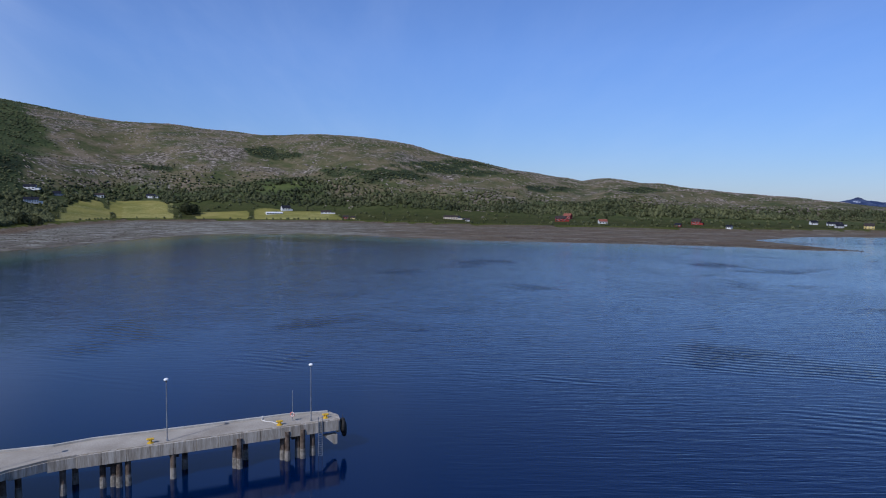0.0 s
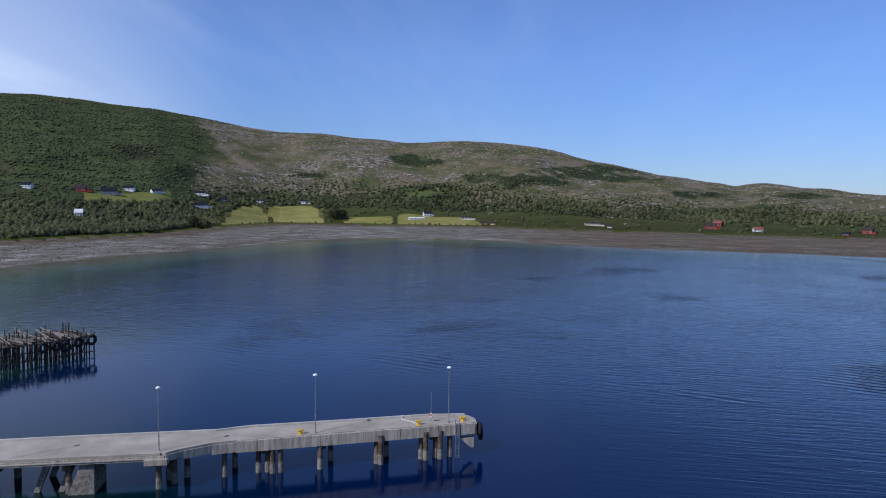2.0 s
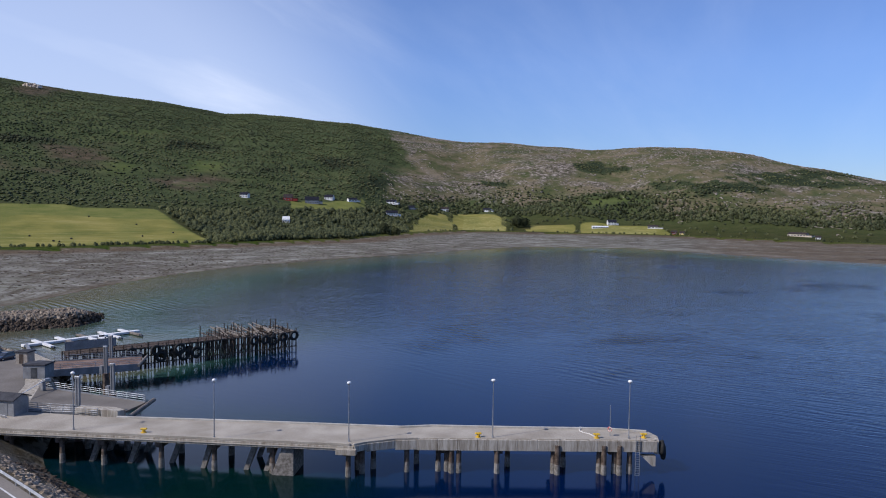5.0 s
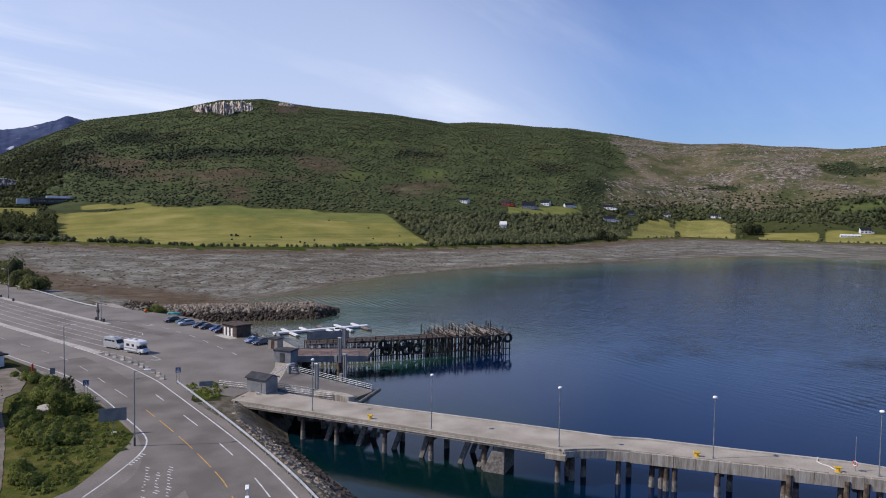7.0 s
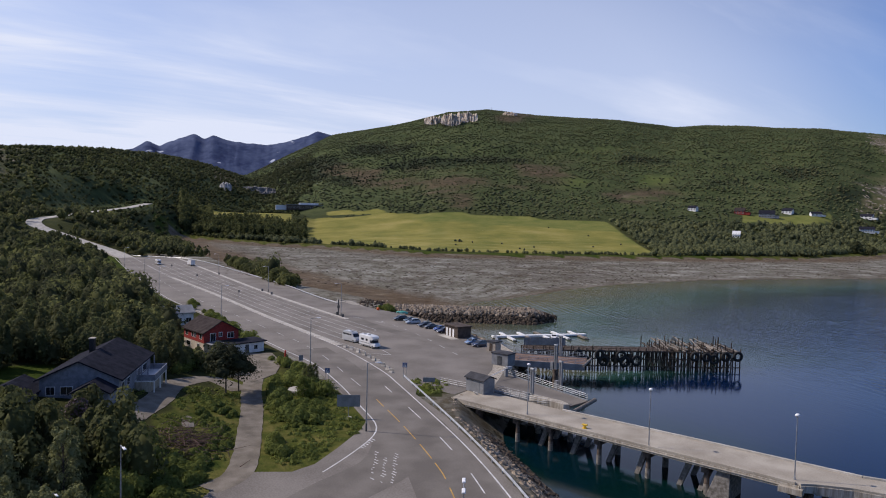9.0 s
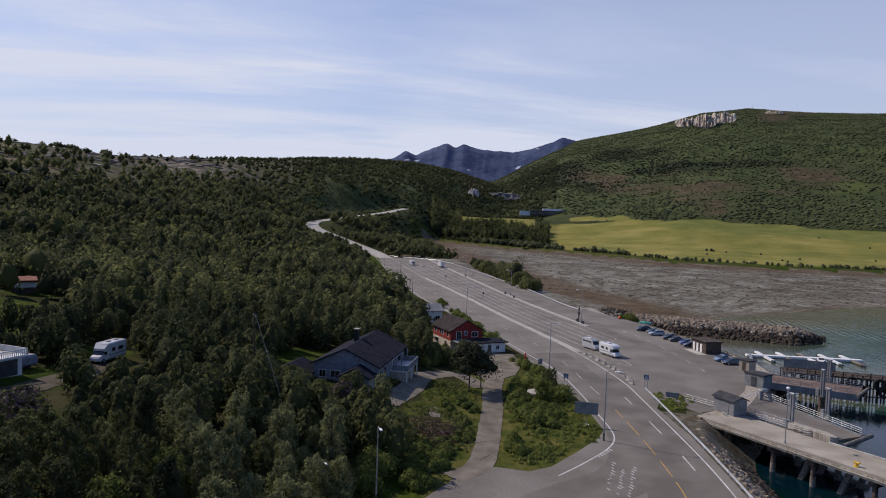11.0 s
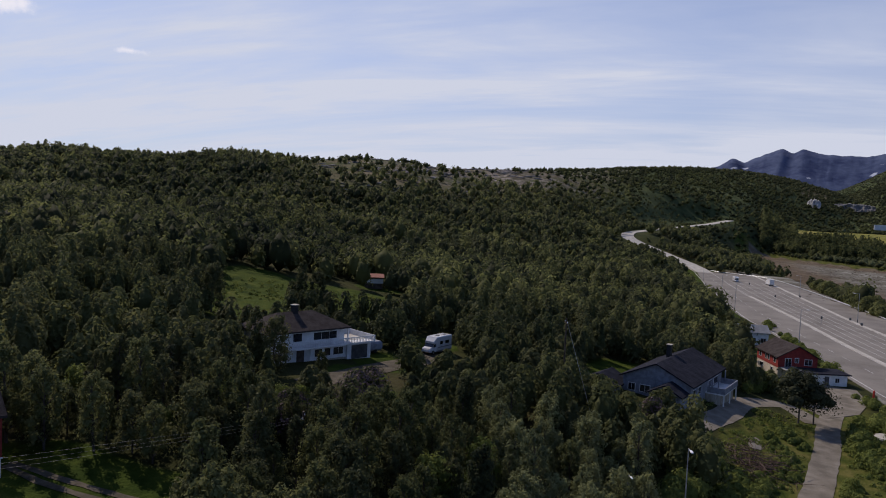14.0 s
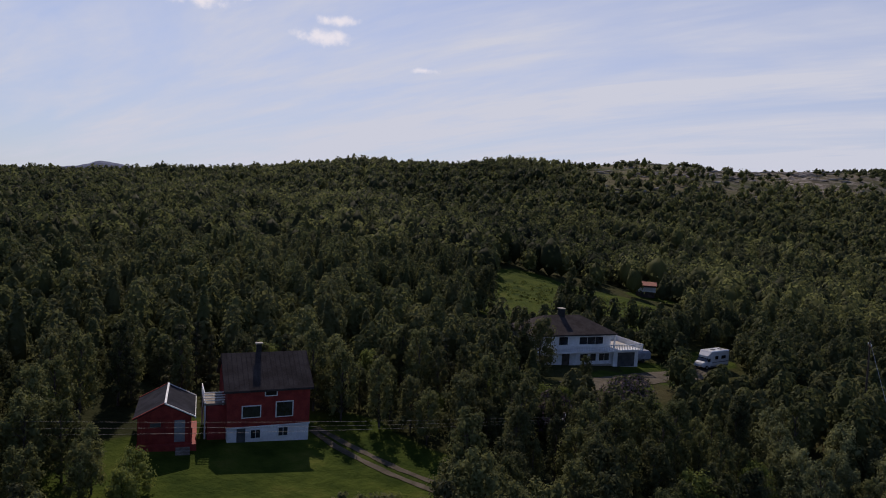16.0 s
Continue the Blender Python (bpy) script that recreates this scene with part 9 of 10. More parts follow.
def wood_batch(name, label, P, n_leaf, leaf, m, core=0.72, conic=0.3, seed=1, category="trees"):
    """Many trees as one mass. P: rows of x, y, z, height, half width."""
    rg = np.random.default_rng(seed)
    P = np.asarray(P, float)
    n = len(P)
    verts, quads, tris = [], np.zeros((0, 4), int), np.zeros((0, 3), int)
    kind = rg.uniform(0, 1, n)
    if n_leaf:
        f = rg.uniform(0.10, 1.0, (n, n_leaf)) ** 0.8
        th = rg.uniform(0, 2 * np.pi, (n, n_leaf))
        sharp = np.where(kind < conic, 1.0, 0.0)[:, None]
        prof = sharp * (1.08 - f) ** 0.9 + (1 - sharp) * np.clip(1 - ((f - 0.42) / 0.62) ** 2, 0.02, 1) ** 0.68
        lob = 1 + 0.25 * np.sin(th * 3 + kind[:, None] * 20) * np.cos(f * 9 + kind[:, None] * 11)
        rad = prof * lob * rg.uniform(0.72, 1.08, (n, n_leaf)) * P[:, 4:5]
        C = np.stack([P[:, 0:1] + np.cos(th) * rad, P[:, 1:2] + np.sin(th) * rad, P[:, 2:3] + f * P[:, 3:4]], -1)
        out = np.stack([np.cos(th), np.sin(th), (f - 0.4) * 1.2], -1)
        q = leaf_tris(C.reshape(-1, 3), out.reshape(-1, 3), leaf, rg)
        verts.append(q)
        tris = np.arange(len(q)).reshape(-1, 3)
    if core:
        CV, CF = (ICO_V, ICO_F) if n_leaf > 60 else (OCT_V, OCT_F)
        k = len(CV)
        jit = rg.uniform(0.75, 1.15, (n, k, 1))
        V = CV[None] * jit
        taper = 1 - np.where(kind < conic, 0.55, 0.26)[:, None] * np.clip(V[:, :, 2], -0.3, 1)
        X = P[:, None, 0] + V[:, :, 0] * P[:, None, 4] * core * taper
        Y = P[:, None, 1] + V[:, :, 1] * P[:, None, 4] * core * taper
        Z = P[:, None, 2] + P[:, None, 3] * (0.5 + 0.5 * V[:, :, 2] * (core + 0.12))
        base = sum(len(v) for v in verts)
        verts.append(np.stack([X, Y, Z], -1).reshape(-1, 3))
        tris = np.concatenate([tris, (CF[None] + (base + np.arange(n) * k)[:, None, None]).reshape(-1, 3)])
    me = mesh_fast(name, np.concatenate(verts), quads, tris, m)
    ob = new(name, me)
    return tagged(ob, label, category, kind="stuff")


# ---- what must stay clear of trees near the houses and roads
CLEAR = [(-29.5, -61, 5.5), (-42, -36, 4), (-131, -6, 8), (-121, -9, 6), (-136, -90, 12), (-146, -88, 12), (-116, -80, 10), (-140, -71, 11), (-131, -62, 7), (-152, -69, 7), (-100, -43, 8), (-90, -44.5, 7), (-82, -46, 5),
         (-34, -49, 13), (-24, -54, 9), (-43, -52, 6), (-42, -41, 6), (-36, -57, 9), (-28, -62, 6), (-93, -54, 10), (-100, -50, 8), (-112.8, -38.9, 5), (-107, -37.5, 4), (-172, -75, 6),
         (-116, 2, 9), (-127, 6, 9), (-112, -7, 8), (-104, -4, 4), (-110, 6, 6), (-118, 12, 6), (-128, 14, 6), (-136, 20, 7), (-168, 24, 11), (-160, 30, 9), (-148, 31, 9), (-208, 23, 7), (-97, 11, 6), (-96, 27, 12),
         (-118, 33, 10), (-84, 12, 6), (-91, 18, 6), (-104, 20, 5), (-114, 24, 7), (-126, 27, 7), (-108, 22, 6), (-97, 20, 6), (-86, 15, 7), (-80, 10, 6), (-104, 12, 6), (-101, 8, 5), (-112, 17, 5), (-122, 18, 6), (-132, -88, 11), (-150, -100, 8), (-140, -81, 10), (-152, -78, 8), (-138, -62, 8), (-149, -72, 8), (-124, -64, 5), (-72, -36.5, 4), (-78, -35.5, 4), (-66, -38, 3.5), (-83, -35, 3), (-109, -34.5, 6.5), (-103, -33, 6), (-118, -41, 5), (-90, 24, 8), (-100, 26, 7), (-108, 30, 7), (-98, 14, 6), (-92, 10, 5), (-30, -44, 8), (-48, -48, 4), (-78, 4, 6), (-72, 2, 4)]


def wood_ok(X, Y):
    dp = poly_dist(PLATFORM, X, Y)
    ds = poly_dist(SEA_LINE, X, Y)
    df = poly_dist(FLAT_LINE, X, Y)
    ok = (dp > 2.5) & (ds > 6) & (df > 5)
    for x, y, r in CLEAR:
        ok &= np.hypot(X - x, Y - y) > r
    for a, b, r in (((-495, 27), (-548, 2), 9), ((-548, 2), (-594, -28), 9), ((-594, -28), (-690, -12), 10), ((-690, -12), (-788, 14), 10), ((-788, 14), (-962, 80), 10), ((-56, -34), (-42, -44), 4)):
        ax, ay = a
        ex, ey = b[0] - ax, b[1] - ay
        t = np.clip(((X - ax) * ex + (Y - ay) * ey) / (ex * ex + ey * ey), 0, 1)
        ok &= np.hypot(X - ax - t * ex, Y - ay - t * ey) > r
    return ok


def sector(n, az0, az1, r0, r1, rg):
    az = np.radians(rg.uniform(az0, az1, n))
    r = np.sqrt(rg.uniform(r0 * r0, r1 * r1, n))
    return -np.sin(az) * r, np.cos(az) * r


def thin(X, Y, gap):
    """Keep points that stand at least gap apart (grid of cells)."""
    seen, keep = set(), []
    for i, (x, y) in enumerate(zip(X, Y)):
        key = (int(x // gap), int(y // gap))
        if key in seen:
            continue
        seen.add(key)
        keep.append(i)
    return np.array(keep, int)


# ---- single trees: trunk with limbs, crown of leaf clumps
def tree_model(name, label, h, w, leaf_m, seed, n_leaf=2700, leaf=0.135, lobes=9, bare=0.18, category="tree", conic=False, group="birch wood"):
    rg = np.random.default_rng(seed)
    rnd = random.Random(seed)
    t = thing(name, label, category, group=group)
    bm = B()
    lean = (rnd.uniform(-0.4, 0.4), rnd.uniform(-0.4, 0.4))
    mid = (lean[0] * 0.5, lean[1] * 0.5, h * 0.45)
    rod(bm, (0, 0, -0.4), mid, 0.020 * h, 0.013 * h, 8)
    rod(bm, mid, (lean[0], lean[1], h * 0.92), 0.013 * h, 0.003 * h, 6)
    tips = []
    for k in range(lobes):
        f = bare + (0.95 - bare) * (k + 0.5) / lobes
        th = k * 2.4 + rnd.uniform(-0.4, 0.4)
        prof = (1.05 - f) if conic else math.sqrt(max(0.06, 1 - ((f - 0.38) / 0.64) ** 2))
        reach = w * prof * rnd.uniform(0.45, 0.75)
        c = Vector((lean[0] * f + math.cos(th) * reach, lean[1] * f + math.sin(th) * reach, h * f + 0.1 * h * (0 if conic else 0.3)))
        z0 = max(0.12, f - 0.16) * h
        rod(bm, (lean[0] * z0 / h, lean[1] * z0 / h, z0), c, 0.007 * h, 0.002 * h, 5)
        tips.append((c, w * prof * rnd.uniform(0.45, 0.62) * (9 / lobes) ** 0.45 if not conic else w * prof * rnd.uniform(0.45, 0.62)))
    tips.append((Vector((lean[0], lean[1], h * 0.9)), w * 0.26))
    part("trunk", bm, BARK, t)
    pts, outs = [], []
    per = n_leaf // len(tips)
    core_v, core_f = [], []
    for c, r in tips:
        v = rg.normal(0, 1, (per, 3))
        v /= np.linalg.norm(v, axis=1, keepdims=True)
        rr = r * rg.uniform(0.45, 1.35, (per, 1))
        pts.append(np.array(c[:]) + v * rr * np.array([1, 1, 1.15 if not conic else 0.5]))
        outs.append(v)
        cv = ICO_V * rg.uniform(0.7, 1.1, (len(ICO_V), 1)) * r * 0.66 * np.array([1, 1, 0.8 if not conic else 0.45]) + np.array(c[:])
        core_f.append(ICO_F + sum(len(q) for q in core_v))
        core_v.append(cv)
    q = leaf_tris(np.concatenate(pts), np.concatenate(outs), leaf, rg)
    cv = np.concatenate(core_v)
    me = mesh_fast("crown", np.concatenate([q, cv]), np.zeros((0, 4), int), np.concatenate([np.arange(len(q)).reshape(-1, 3), np.concatenate(core_f) + len(q)]), leaf_m)
    cr = new("crown", me)
    cr.parent = t
    return t


MODELS = [tree_model("birch_tree", "slender green birch in a dense wood", 9.0, 2.1, LEAF_NEAR, 31, lobes=20),
          tree_model("birch_tree", "broad green birch with loose crown", 8.2, 2.6, LEAF_NEAR, 32, lobes=22),
          tree_model("rowan_tree", "dark green rowan with rounded crown", 7.0, 2.6, ROWAN_NEAR, 33, lobes=20, bare=0.12),
          tree_model("willow_bush", "low bushy green willow bush", 5.2, 2.6, LEAF_BUSH, 34, lobes=16, bare=0.06),
          tree_model("alder_tree", "dark narrow alder in the wood", 9.8, 1.9, ROWAN_NEAR, 35, lobes=20),
          tree_model("spruce_tree", "dark young spruce in the wood", 8.5, 2.2, LEAF_PINE, 36, lobes=22, bare=0.05, conic=True),
          tree_model("willow_tree", "pale grey-green willow with dense rounded crown", 7.6, 2.8, PALE_NEAR, 37, lobes=24, bare=0.10),
          tree_model("aspen_tree", "pale green aspen with dense full crown", 9.2, 2.4, PALE_NEAR, 38, lobes=24, bare=0.12)]
used_model = [False] * len(MODELS)


def plant(k, x, y, s=1.0, turn=0.0, z=None):
    zz = (ground_z(x, y) if z is None else z) - 0.1
    m = pose(x, y, zz, 0, 0, turn) @ Matrix.Diagonal((s * 0.84, s * 0.84, s, 1))
    if not used_model[k]:
        used_model[k] = True
        MODELS[k].matrix_basis = m
        return MODELS[k]
    src = MODELS[k]
    keep = src.matrix_basis.copy()
    src.matrix_basis = Matrix.Identity(4)
    ob = copy_thing(src, m)
    src.matrix_basis = keep
    return ob


def sight_cap(x, y):
    """Trees stay low enough between the bay and the houses, as their owners keep the view."""
    az, r = bearing(np.array([x]), np.array([y]))[0], math.hypot(x, y)
    cap = 99.0
    for a0, a1, rr, zt in ((90.2, 96.8, 122, 10.4), (111.0, 123.0, 98, 12.0), (123, 127, 96, 15.2), (105.5, 111, 118, 10.5), (84.5, 94.5, 106, 8.6), (80.5, 85.6, 130, 5.6), (76, 83.5, 165, 4.6), (134, 163, 54, 13.4), (113, 126.5, 165, 18.0), (114, 129, 132, 16.2), (110.5, 115, 178, 14.6)):
        if a0 <= az <= a1 and r < rr:
            cap = min(cap, EYE_Z - (EYE_Z - zt) * r / rr - ground_z(x, y))
    return cap


def near_wood():
    rg = np.random.default_rng(17)
    X, Y = sector(9000, 76, 172, 30, 168, rg)
    ok = wood_ok(X, Y)
    X, Y = X[ok], Y[ok]
    keep = thin(X, Y, 3.2)
    X, Y = X[keep], Y[keep]
    r = np.hypot(X, Y)
    order = np.argsort(r)
    X, Y = X[order], Y[order]
    Z = land_height(X, Y)[0]
    rest = []
    n_obj = 0
    for x, y, z in zip(X, Y, Z):
        turn_az = math.degrees(math.atan2(-x, y)) % 360
        if 85 < turn_az < 105 and math.hypot(x, y) < 118:
            k = int(rg.choice(8, p=[0.08, 0.06, 0.05, 0.06, 0.03, 0.02, 0.40, 0.30]))
        elif turn_az > 134:
            k = int(rg.choice(6, p=[0.12, 0.10, 0.26, 0.06, 0.28, 0.18]))
        elif turn_az > 120:
            k = int(rg.choice(6, p=[0.17, 0.14, 0.26, 0.10, 0.25, 0.08]))
        else:
            k = int(rg.choice(6, p=[0.27, 0.24, 0.17, 0.13, 0.14, 0.05]))
        s = rg.uniform(0.55, 1.05) * (1.0 + 0.25 * noise.noise(Vector((x * 0.05, y * 0.05, 2))))
        hh = (9.0, 8.2, 7.0, 5.2, 9.8, 8.5, 7.6, 9.2)[k]
        cap = sight_cap(x, y)
        if cap < 40 and k == 5:
            k, hh = 1, 8.2
        if cap < 1.8:
            continue
        if hh * s > cap:
            s = cap / hh
            if s < 0.45:
                k, s = 3, max(0.35, min(0.8, cap / 5.2))
        if n_obj < 290 and math.hypot(x, y) > 34:
            plant(k, x, y, s, rg.uniform(0, 360), z)
            n_obj += 1
        else:
            rest.append((x, y, z - 0.2, hh * s, (2.0, 2.5, 2.2, 2.5, 1.8, 1.8, 2.5, 2.2)[k] * s))
    rest = np.array(rest)
    half = rg.uniform(0, 1, len(rest)) < 0.6
    wood_batch("birch_wood", "dense green birch wood round the houses", rest[half], 300, 0.27, LEAF_NEAR, 0.66, 0.12, 5)
    wood_batch("alder_wood", "dark green alders and rowans in the wood", rest[~half], 300, 0.27, ROWAN_NEAR, 0.66, 0.15, 6)


near_wood()


def south_woods():
    rg = np.random.default_rng(23)

    def rows(n, az0, az1, r0, r1, gap, h0, h1, keep_rock=0.16, wide=0.28):
        X, Y = sector(n, az0, az1, r0, r1, rg)
        k = thin(X, Y, gap)
        X, Y = X[k], Y[k]
        z, c = land_height(X, Y)
        ok = wood_ok(X, Y) & (in_field(c)[0] < 0.05)
        rock = smooth(13, 7, np.abs(c["az"] - 109)) * smooth(0.42, 0.66, c["ts"])
        rock = np.clip(rock * (1.15 + 0.5 * np.sin(X * 0.03 + 2 * np.sin(Y * 0.02))), 0, 1)
        heath = smooth(20, 10, np.abs(c["az"] - 108)) * smooth(0.3, 0.55, c["ts"])
        ok &= rg.uniform(0, 1, len(X)) > rock * (1 - keep_rock)
        ok &= rg.uniform(0, 1, len(X)) > 0.45 * heath
        clump = np.array([noise.noise(Vector((x * 0.022, y * 0.022, 5))) for x, y in zip(X, Y)])
        ok &= rg.uniform(0, 1, len(X)) < np.clip(0.92 + 0.9 * clump, 0.25, 1)
        X, Y, z = X[ok], Y[ok], z[ok]
        big = np.array([noise.noise(Vector((x * 0.03, y * 0.03, 9))) for x, y in zip(X, Y)])
        h = rg.uniform(h0, h1, len(X)) * np.clip(1 + 0.5 * big, 0.6, 1.4)
        # the road up the valley stays in sight
        az_t, r_t = bearing(X, Y), np.hypot(X, Y)
        for a0, a1, rr, zt in ((87.0, 94.0, 600, 19.0), (84.6, 92.0, 960, 35.0)):
            hit = (az_t > a0) & (az_t < a1) & (r_t < rr) & (r_t > rr * 0.72)
            h = np.where(hit, np.clip(EYE_Z - (EYE_Z - zt) * r_t / rr - z, 2.0, h), h)
        return np.stack([X, Y, z - 0.3, h, h * rg.uniform(wide, wide * 1.6, len(X))], -1)

    a = rows(13000, 76, 170, 166, 360, 4.2, 5.5, 11.0, wide=0.27)
    s = rg.uniform(0, 1, len(a))
    wood_batch("birch_wood", "green birch wood climbing the hillside", a[s < 0.55], 90, 0.46, LEAF, 0.72, 0.12, 11)
    wood_batch("mixed_wood", "darker mixed wood on the hillside", a[s >= 0.55], 90, 0.46, LEAF_DARK, 0.72, 0.25, 12)
    b = rows(17000, 75, 168, 360, 720, 5.4, 4.6, 9.4, wide=0.33)
    s = rg.uniform(0, 1, len(b))
    wood_batch("birch_wood", "green birch wood higher on the hillside", b[s < 0.45], 22, 1.0, LEAF, 0.8, 0.1, 13)
    wood_batch("pine_wood", "dark pine and birch wood on the hillside", b[s >= 0.45], 22, 1.0, LEAF_DARK, 0.8, 0.25, 14)
    c = rows(30000, 74, 168, 720, 1400, 6.2, 3.2, 5.6, wide=0.5)
    d = rows(9000, 73, 98, 1400, 1960, 10.5, 4.0, 7.0, wide=0.55)
    wood_batch("ridge_wood", "dense wood on the farther valley side", d, 8, 1.7, LEAF_DARK, 0.85, 0.2, 17)
    s = rg.uniform(0, 1, len(c))
    wood_batch("ridge_wood", "green birch wood below the ridge", c[s < 0.55], 8, 1.1, LEAF, 0.85, 0.1, 15)
    wood_batch("pine_wood", "dark pine wood along the ridge", c[s >= 0.55], 8, 1.1, LEAF_DARK, 0.85, 0.3, 16)


south_woods()


def ridge_rocks():
    """Bare ice-worn rock ledges on the south ridge, among brown heath."""
    rg = np.random.default_rng(61)
    X, Y = sector(5200, 98, 119, 420, 1400, rg)
    z, c = land_height(X, Y)
    share = smooth(10.5, 5, np.abs(c["az"] - 108.5)) * smooth(0.38, 0.60, c["ts"])
    clump = np.array([noise.noise(Vector((x * 0.02, y * 0.02, 4))) for x, y in zip(X, Y)])
    ok = rg.uniform(0, 1, len(X)) < share * np.clip(0.32 + 1.2 * clump, 0.03, 1)
    X, Y, z, az = X[ok], Y[ok], z[ok], np.radians(c["az"][ok])
    n, k = len(X), len(OCT_V)
    V = OCT_V[None] * rg.uniform(0.6, 1.3, (n, k, 1))
    long_, deep, high = rg.uniform(2.0, 8.5, n)[:, None], rg.uniform(1.2, 3.2, n)[:, None], rg.uniform(0.5, 1.5, n)[:, None]
    turn = az[:, None] + rg.normal(0, 0.3, (n, 1))
    a, b = V[:, :, 0] * long_, V[:, :, 1] * deep
    W = np.stack([X[:, None] + np.cos(turn) * a - np.sin(turn) * b, Y[:, None] + np.sin(turn) * a + np.cos(turn) * b, z[:, None] + 0.25 + V[:, :, 2] * high], -1)
    ledge = material("pale_ledge_rock", (0.10, 0.085, 0.07), (0.31, 0.27, 0.235), 0.95, 5.0, 0.8, 6.0, grain=0.8)
    me = mesh_fast("ridge_rocks", W.reshape(-1, 3), np.zeros((0, 4), int), (OCT_F[None] + (np.arange(n) * k)[:, None, None]).reshape(-1, 3), ledge)
    tagged(new("ridge_rocks", me), "pale bare rock ledges among brown heath", "rocks", kind="stuff")


ridge_rocks()


def north_woods():
    rg = np.random.default_rng(29)
    X, Y = sector(190000, -36, 86, 690, 2720, rg)
    k = thin(X, Y, 6.2)
    X, Y = X[k], Y[k]
    z, c = land_height(X, Y)
    up = c["r"] - foot_north(c["az"])
    field, _ = in_field(c)
    az, tn = c["az"], c["tn"]
    rocky = heath_share(X, Y, c)
    stand, glade, cut, bare_rock = [hill_spots(q, X, Y, z, c) for q in (DARK_STANDS, MEADOWS, CUTOVERS, PALE_SPOTS)]
    grove = hill_spots(HEATH_WOODS, X, Y, z, c)
    rocky = rocky * (1 - grove)
    belt = smooth(185, 205, up) * smooth(470, 330, up) * (az < 31)
    rocky = rocky * (1 - 0.85 * belt)
    dens = 0.97 * (1 - rocky) + 0.34 * rocky
    dens = np.where((az < 29.5) & (up < 190), 0.07, dens)
    dens = np.where((az < 8) & (up < 60), 0.02, dens)
    dens = np.where((az > 60) & (tn > 0.9), 0.05, dens)
    dens *= np.where(c["hn"] >= c["hs"], 1, 0.0)
    dens *= np.where(field > 0.08, 0.0, 1)
    dens *= (c["dl"] > 14)
    clump = np.array([noise.noise(Vector((x * 0.008, y * 0.008, 3))) for x, y in zip(X, Y)])
    fine = np.array([noise.noise(Vector((x * 0.03, y * 0.03, 8))) for x, y in zip(X, Y)])
    dens = dens * np.where(stand + belt > 0.3, 1, np.clip(0.98 + 0.7 * clump * (1 + rocky), 0.2, 1.3))
    dens = dens * (1 - 0.8 * glade) * (1 - 0.5 * cut) * (1 - 0.6 * bare_rock)
    for hx, hy in [(f[1], f[2]) for f in FAR] :
        dens = np.where(np.hypot(X - hx * 0.985, Y - hy * 0.985) < 15, 0, dens)
    dens = np.where((np.abs(az - 73.8) < 3.4) & (c["r"] > 1010) & (z < 43.5), 0, dens)
    ok = rg.uniform(0, 1, len(X)) < dens
    X, Y, z, az, up, tn, stand, rocky, belt, fine, cut = [q[ok] for q in (X, Y, z, az, up, tn, stand, rocky, belt, fine, cut)]
    h = (2.6 + 3.2 * rg.uniform(0, 1, len(X)) ** 1.5) * (1 + 0.5 * fine)
    h = h * (1 - 0.50 * rocky) * (1 - 0.35 * smooth(0.6, 0.95, tn)) * (1 + 0.45 * belt) * (1 + 0.5 * stand) * (1 - 0.3 * cut)
    h = np.where(up < 330, np.maximum(h, 4.5 + 4.0 * rg.uniform(0, 1, len(X)) * (az > 29.5)), h)
    P = np.stack([X, Y, z - 0.2 * h, h, np.clip(h * rg.uniform(0.5, 0.85, len(X)), 0, 5.4)], -1)
    low = (up < 330)
    P[~low, 3] *= 0.72
    dark = rg.uniform(0, 1, len(P)) < np.clip(0.05 + 0.85 * stand + 0.30 * rocky + 0.22 * belt + 0.3 * cut + 0.22 * (fine < -0.25), 0, 1)
    pines = P.copy()
    pines[:, 4] *= 0.72
    pines[:, 3] *= 1.15
    wood_batch("shore_wood", "green wood at the foot of the hills", P[low & ~dark], 22, 1.0, LEAF_FAR, 0.85, 0.2, 41)
    wood_batch("shore_conifers", "dark conifers at the foot of the hills", pines[low & dark], 16, 1.0, LEAF_DARK, 0.85, 0.7, 44)
    wood_batch("hill_wood", "green wood covering the hillside", P[~low & ~dark], 0, 1.5, LEAF_FAR, 0.95, 0.08, 42)
    wood_batch("hill_pines", "dark conifers standing over the hillside", pines[~low & dark], 0, 1.5, LEAF_PINE, 0.95, 0.6, 43)


